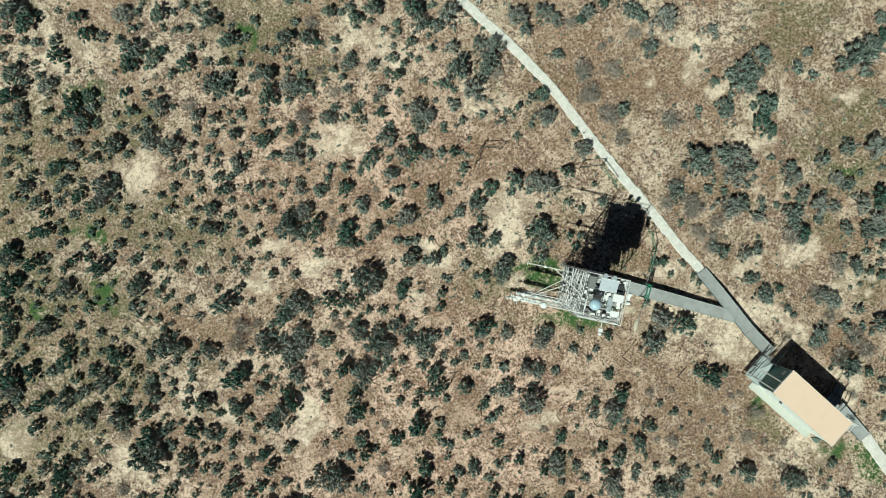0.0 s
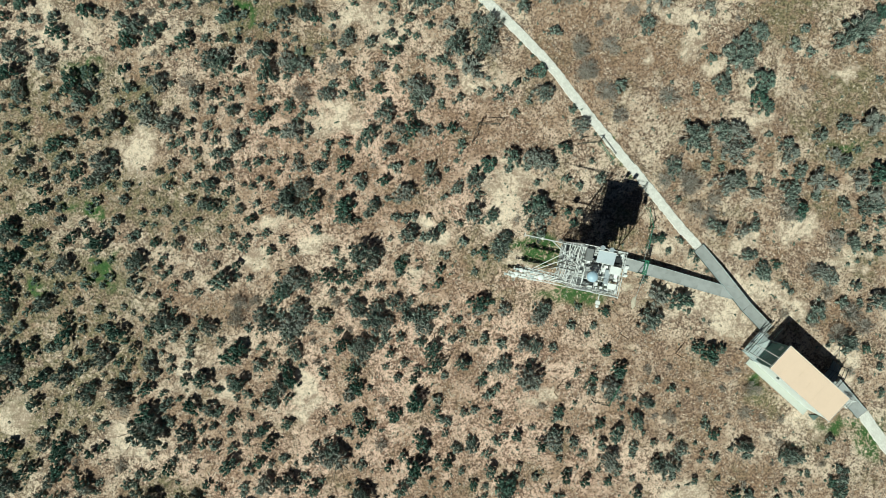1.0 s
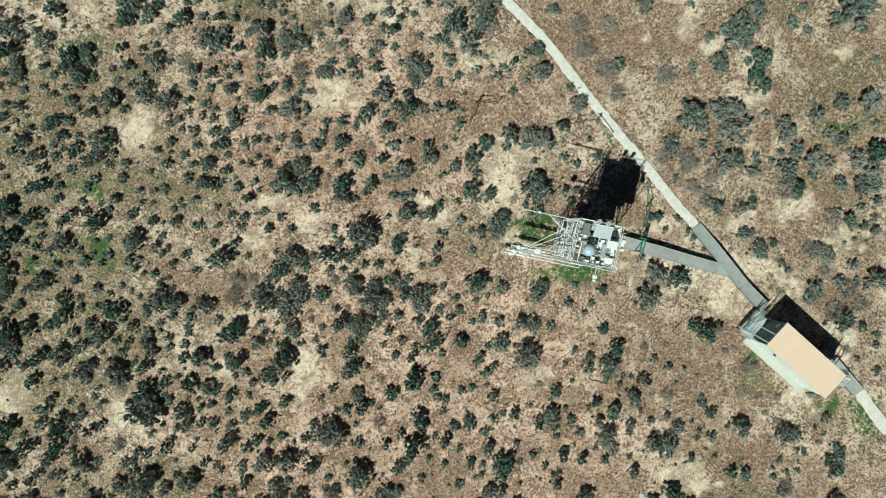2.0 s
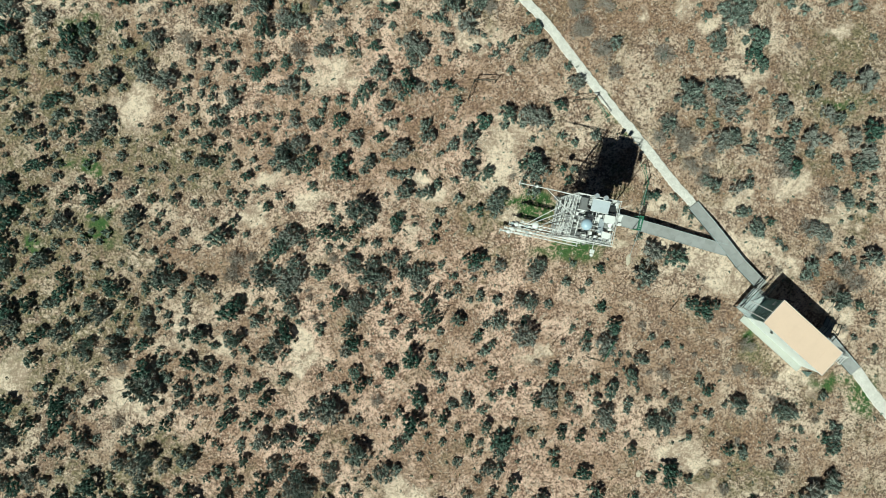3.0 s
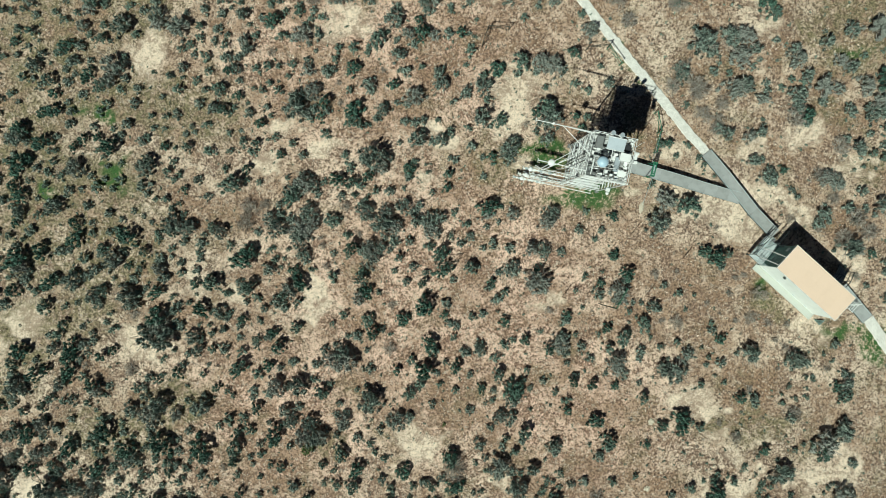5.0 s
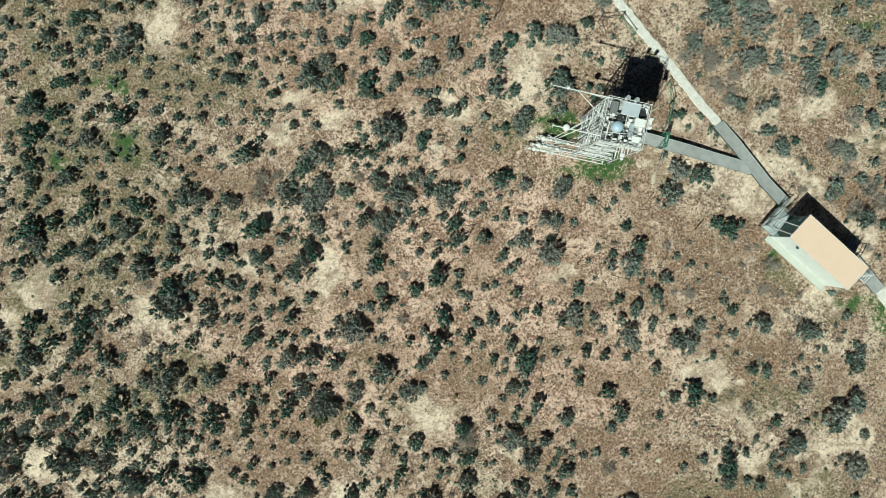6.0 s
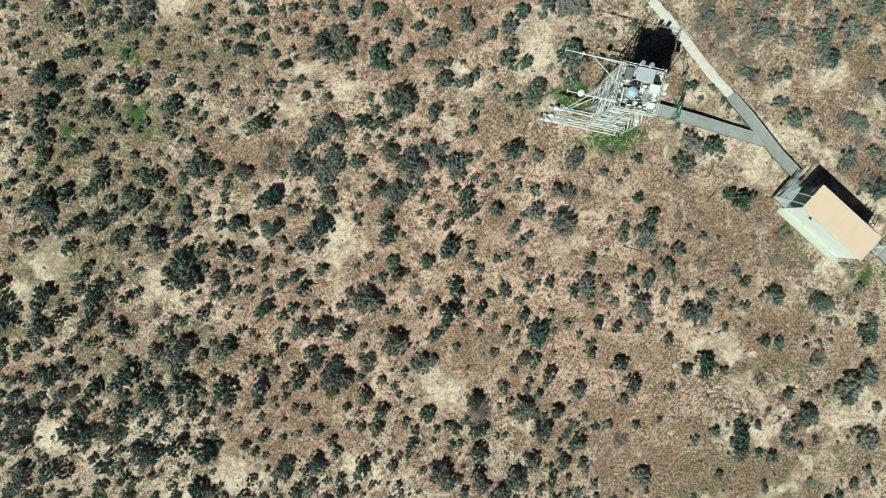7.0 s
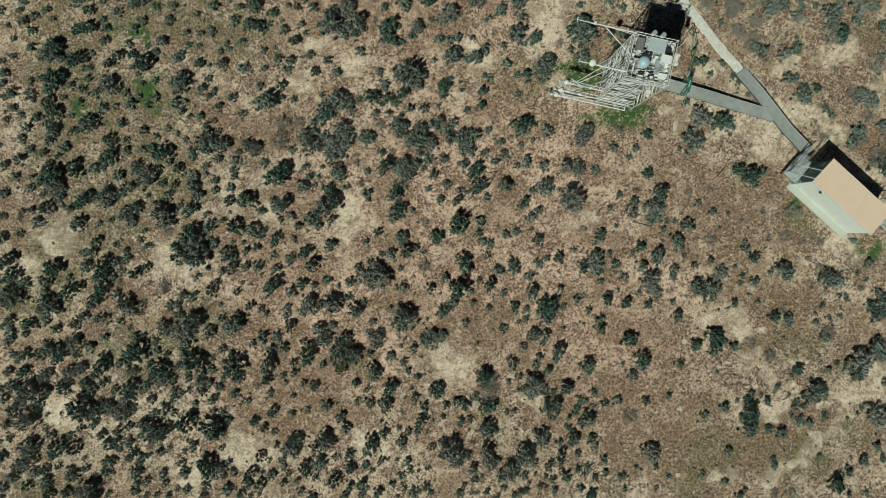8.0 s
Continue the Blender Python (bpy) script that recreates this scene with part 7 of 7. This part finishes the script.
small_grey(((25.42, -35.8, 0.78), (15.05, -20.85, 1.17), (16.4, -19.45, 0.97), (16.52, -18.86, 1.17), (18.86, -20.22, 0.97), (19.06, -20.71, 0.97), (22.22, -20.03, 0.68), (23.46, -19.87, 1.07), (26.28, -22.96, 1.17), (26.44, -18.85, 0.97), (26.44, -23.44, 0.87), (15.19, -12.72, 1.17), (15.54, -16.39, 0.39), (15.89, -14.65, 0.58), (16.56, -14.79, 0.58), (22.61, -17.02, 1.07), (23.21, -11.42, 1.17), (26.6, -2.44, 0.87), (27.54, -4.26, 1.07), (18.97, 3.79, 0.49), (22.5, 5.08, 1.07), (22.93, 6.31, 0.58), (22.94, 5.74, 0.58), (25.37, 4.28, 0.97), (25.72, 5.38, 0.78), (26.36, 6.07, 0.58), (26.91, 4.09, 0.87), (27.01, 3.38, 0.87), (27.73, 7.75, 0.78), (27.86, 5.99, 0.39), (19.34, 10.78, 0.87), (19.57, 12.1, 0.49)))
small_grey(((21.32, 16.76, 0.87), (21.59, 11.13, 0.68), (21.61, 11.77, 0.87), (21.82, 16.17, 0.39), (21.99, 14.43, 0.29), (23.04, 17.82, 0.68), (24.05, 12.37, 0.97), (24.58, 10.5, 0.39), (26.18, 12.04, 0.97), (25.33, 18.6, 0.49), (31.71, -36.26, 1.17), (33.54, -38.28, 0.78), (34.66, -30.93, 0.97), (29.49, -24.6, 1.07), (30.91, -19.87, 0.97), (31.38, -21.04, 0.58), (33.01, -26.58, 1.17), (33.19, -18.22, 0.97), (34.04, -20.79, 0.97), (34.18, -24.91, 0.97), (34.21, -26.33, 0.97), (34.77, -20.94, 0.68), (35.81, -13.19, 0.68), (37.39, -11.98, 0.78), (29.27, -5.02, 0.78), (29.75, -5.59, 0.78), (31.53, -7.91, 1.17), (33.89, -0.72, 0.97), (34.13, -6.52, 1.17), (34.72, -7.56, 0.68), (35.1, -1.82, 0.97), (35.25, -5.13, 1.17)))
small_grey(((35.57, -6.55, 0.87), (35.92, -0.24, 0.78), (37.06, -1.15, 0.87), (30.45, 0.66, 0.97), (31.76, 2.47, 0.97), (31.9, 8.44, 0.49), (32.25, 4.77, 0.68), (34.08, 2.15, 0.78), (35.48, 4.27, 0.97), (36.28, 4.78, 0.49), (37.16, 8.96, 0.97), (30.74, 16.49, 1.07), (31.05, 14.61, 1.07), (36.99, 12.23, 0.87)))


def stuff_shrubs(name, rows, mat, label, seeds, tufts, blades, blade, width, high, spiky):
    """Many low shrubs as one growth."""
    models = [crown_arrays(s, tufts, blades, blade, width, high, spiky) for s in seeds]
    vs, fs, n = [], [], 0
    rng = np.random.default_rng(len(rows))
    for x, y, d in rows:
        v, f = models[rng.integers(len(models))]
        a = rng.uniform(0, 2 * np.pi)
        c, s = np.cos(a), np.sin(a)
        k = d * SPREAD * rng.uniform(0.92, 1.1)
        w = np.stack([(v[:, 0] * c - v[:, 1] * s) * k + x, (v[:, 0] * s + v[:, 1] * c) * k + y, v[:, 2] * k * rng.uniform(1.0, 1.35) + relief(x, y)], 1)
        vs.append(w)
        fs.append(f + n)
        n += len(v)
    ob = mesh_object(name, np.concatenate(vs).tolist(), np.concatenate(fs).tolist(), mat)
    return tagged(ob, label, "shrubs", kind="stuff")


# ground cover beyond and between: seedlings and the shrubs outside the plots
_rng = np.random.default_rng(8)
_free = []
for _ in range(2400):
    _x, _y = _rng.uniform(-44, 44), _rng.uniform(-44, 30)
    if -3 < _x - 11.5 < 3 and -3 < _y + 3.2 < 3:
        continue
    _l = HUT.inverted() @ Vector((_x, _y, 0))
    if abs(_l.x) < 5.6 and abs(_l.y) < 2.6:
        continue
    if min((_x - p) ** 2 + (_y - q) ** 2 for p, q in WALK_LINE) < 1.2:
        continue
    _free.append((_x, _y, _rng.uniform(0.1, 0.3)))
_infill = []
for _ in range(26000):
    _x, _y, _d = _rng.uniform(-43, 26), _rng.uniform(-39, 21), float(_rng.uniform(0.6, 1.2))
    if len(_infill) >= 460 or _rng.uniform() > (0.15 if _x > 6 else 0.5 if _x > -12 else 1.0):
        continue
    if _x > 2 and _y > -12 or _x > 20 and _y > -22:
        continue
    if soft_mask(np.array(_x), np.array(_y), BARE) > 0.35:
        continue
    if all((_x - p) ** 2 + (_y - q) ** 2 > ((0.38 if _x < -22 and _y < -16 else 0.47) * (_d + w)) ** 2 for p, q, w in SHRUBS + SMALL_GREEN + SMALL_GREY + _infill):
        _infill.append((_x, _y, _d))
SMALL_GREEN += _infill[::2]
SMALL_GREY += _infill[1::2]
_outer = []
for _ in range(520):
    _x, _y = _rng.uniform(-62, 62), _rng.uniform(-60, 48)
    inside = -37.5 < _x < 37.5 and -18.5 < _y < 20.8 or -41.5 < _x < 33 and -37.5 < _y < 2
    if not inside and not (-8 < _x < 6 and _y > 19) and not (33 < _x < 46 and -28 < _y < -15):
        _outer.append((_x, _y, float(_rng.uniform(0.5, 1.7))))
stuff_shrubs("low_green_shrubs", SMALL_GREEN, GREEN_LEAF, "many low dark green shrubs dotted over the dry ground", range(70, 78), 9, 22, 0.14, 0.036, 0.60, 0.55)
stuff_shrubs("low_sagebrush", SMALL_GREY, GREY_LEAF, "many low grey-green sagebrush plants between the larger ones", range(80, 88), 10, 22, 0.14, 0.03, 0.50, 0.6)
stuff_shrubs("seedlings", _free, GREEN_LEAF, "tiny dry seedlings and weeds scattered over the soil", range(90, 94), 2, 14, 0.35, 0.07, 0.5, 0.6)
stuff_shrubs("outlying_shrubs", _outer, GREY_LEAF, "sagebrush spreading on beyond the site", range(95, 99), 14, 20, 0.14, 0.03, 0.50, 0.6)


def grass(name, count, mat, label, seed, where, tall, wide, blades=3):
    """Loose tufts of narrow blades as one growth; where: how thick it grows at x, y."""
    rng = np.random.default_rng(seed)
    x, y = rng.uniform(-43, 43, count), rng.uniform(-43, 27, count)
    keep = rng.uniform(0, 1, count) < where(x, y)
    lx, ly = x - 29.735, y + 12.66
    c, s = math.cos(radians(41.8)), math.sin(radians(41.8))
    keep &= ~((np.abs(lx * c - ly * s) < HL + 0.1) & (np.abs(lx * s + ly * c) < HW + 0.1))
    line = [Vector((*p, 0)) for p in ((-1.2, 23.6),) + WALK_LINE + ((23.46, -3.75), (25.92, -6.86), (27.75, -8.75))]
    for a, b in zip(line, line[1:]):
        d = b - a
        t = np.clip(((x - a.x) * d.x + (y - a.y) * d.y) / d.length_squared, 0, 1)
        keep &= np.hypot(x - a.x - t * d.x, y - a.y - t * d.y) > 0.46
    x, y = x[keep], y[keep]
    n = len(x) * blades
    px, py = np.repeat(x, blades) + rng.normal(0, 0.035, n), np.repeat(y, blades) + rng.normal(0, 0.035, n)
    a, lean = rng.uniform(0, 2 * np.pi, n), rng.uniform(0.6, 1.42, n)
    h = rng.uniform(0.5, 1.2, n) * tall
    base = np.stack([px, py, relief(px, py)], 1)
    d = np.stack([np.cos(a) * np.sin(lean), np.sin(a) * np.sin(lean), np.cos(lean)], 1) * h[:, None]
    side = np.stack([-np.sin(a), np.cos(a), np.zeros(n)], 1) * (rng.uniform(0.6, 1.3, n) * wide)[:, None]
    verts = np.stack([base - side, base + side, base + d], 1).reshape(-1, 3)
    faces = np.arange(n * 3).reshape(-1, 3)
    return tagged(mesh_object(name, verts.tolist(), faces.tolist(), mat), label, "grass", kind="stuff")


def straw_cover(x, y):
    return np.clip(0.95 - 0.8 * soft_mask(x, y, BARE), 0.1, 1) * (1 - 0.9 * soft_mask(x, y, GREENS, 1.6))


NEAR = np.zeros((160, 190))
for _x, _y, _d in SHRUBS:
    if _d > 0.6 and -47 < _x < 47 and -47 < _y < 32:
        NEAR[int((_y + 48) * 2) - 1:int((_y + 48) * 2) + 2, int((_x + 47.5) * 2) - 1:int((_x + 47.5) * 2) + 2] += 0.22


def near_shrubs(x, y):
    return np.clip(NEAR[((y + 48) * 2).astype(int), ((x + 47.5) * 2).astype(int)], 0.05, 1)


grass("dry_grass", 38000, STRAW, "matted dry straw and reddish cheatgrass", 11, straw_cover, 0.25, 0.036, 3)
grass("fallen_twigs", 60000, DEAD_TWIG, "grey fallen twigs and litter lying between the shrubs", 15, near_shrubs, 0.34, 0.013, 3)
grass("green_grass", 90000, GRASS_LEAF, "fresh green grass in damp patches round the buildings", 12, lambda x, y: soft_mask(x, y, GREENS) ** 2.2 * 0.7, 0.16, 0.022, 3)
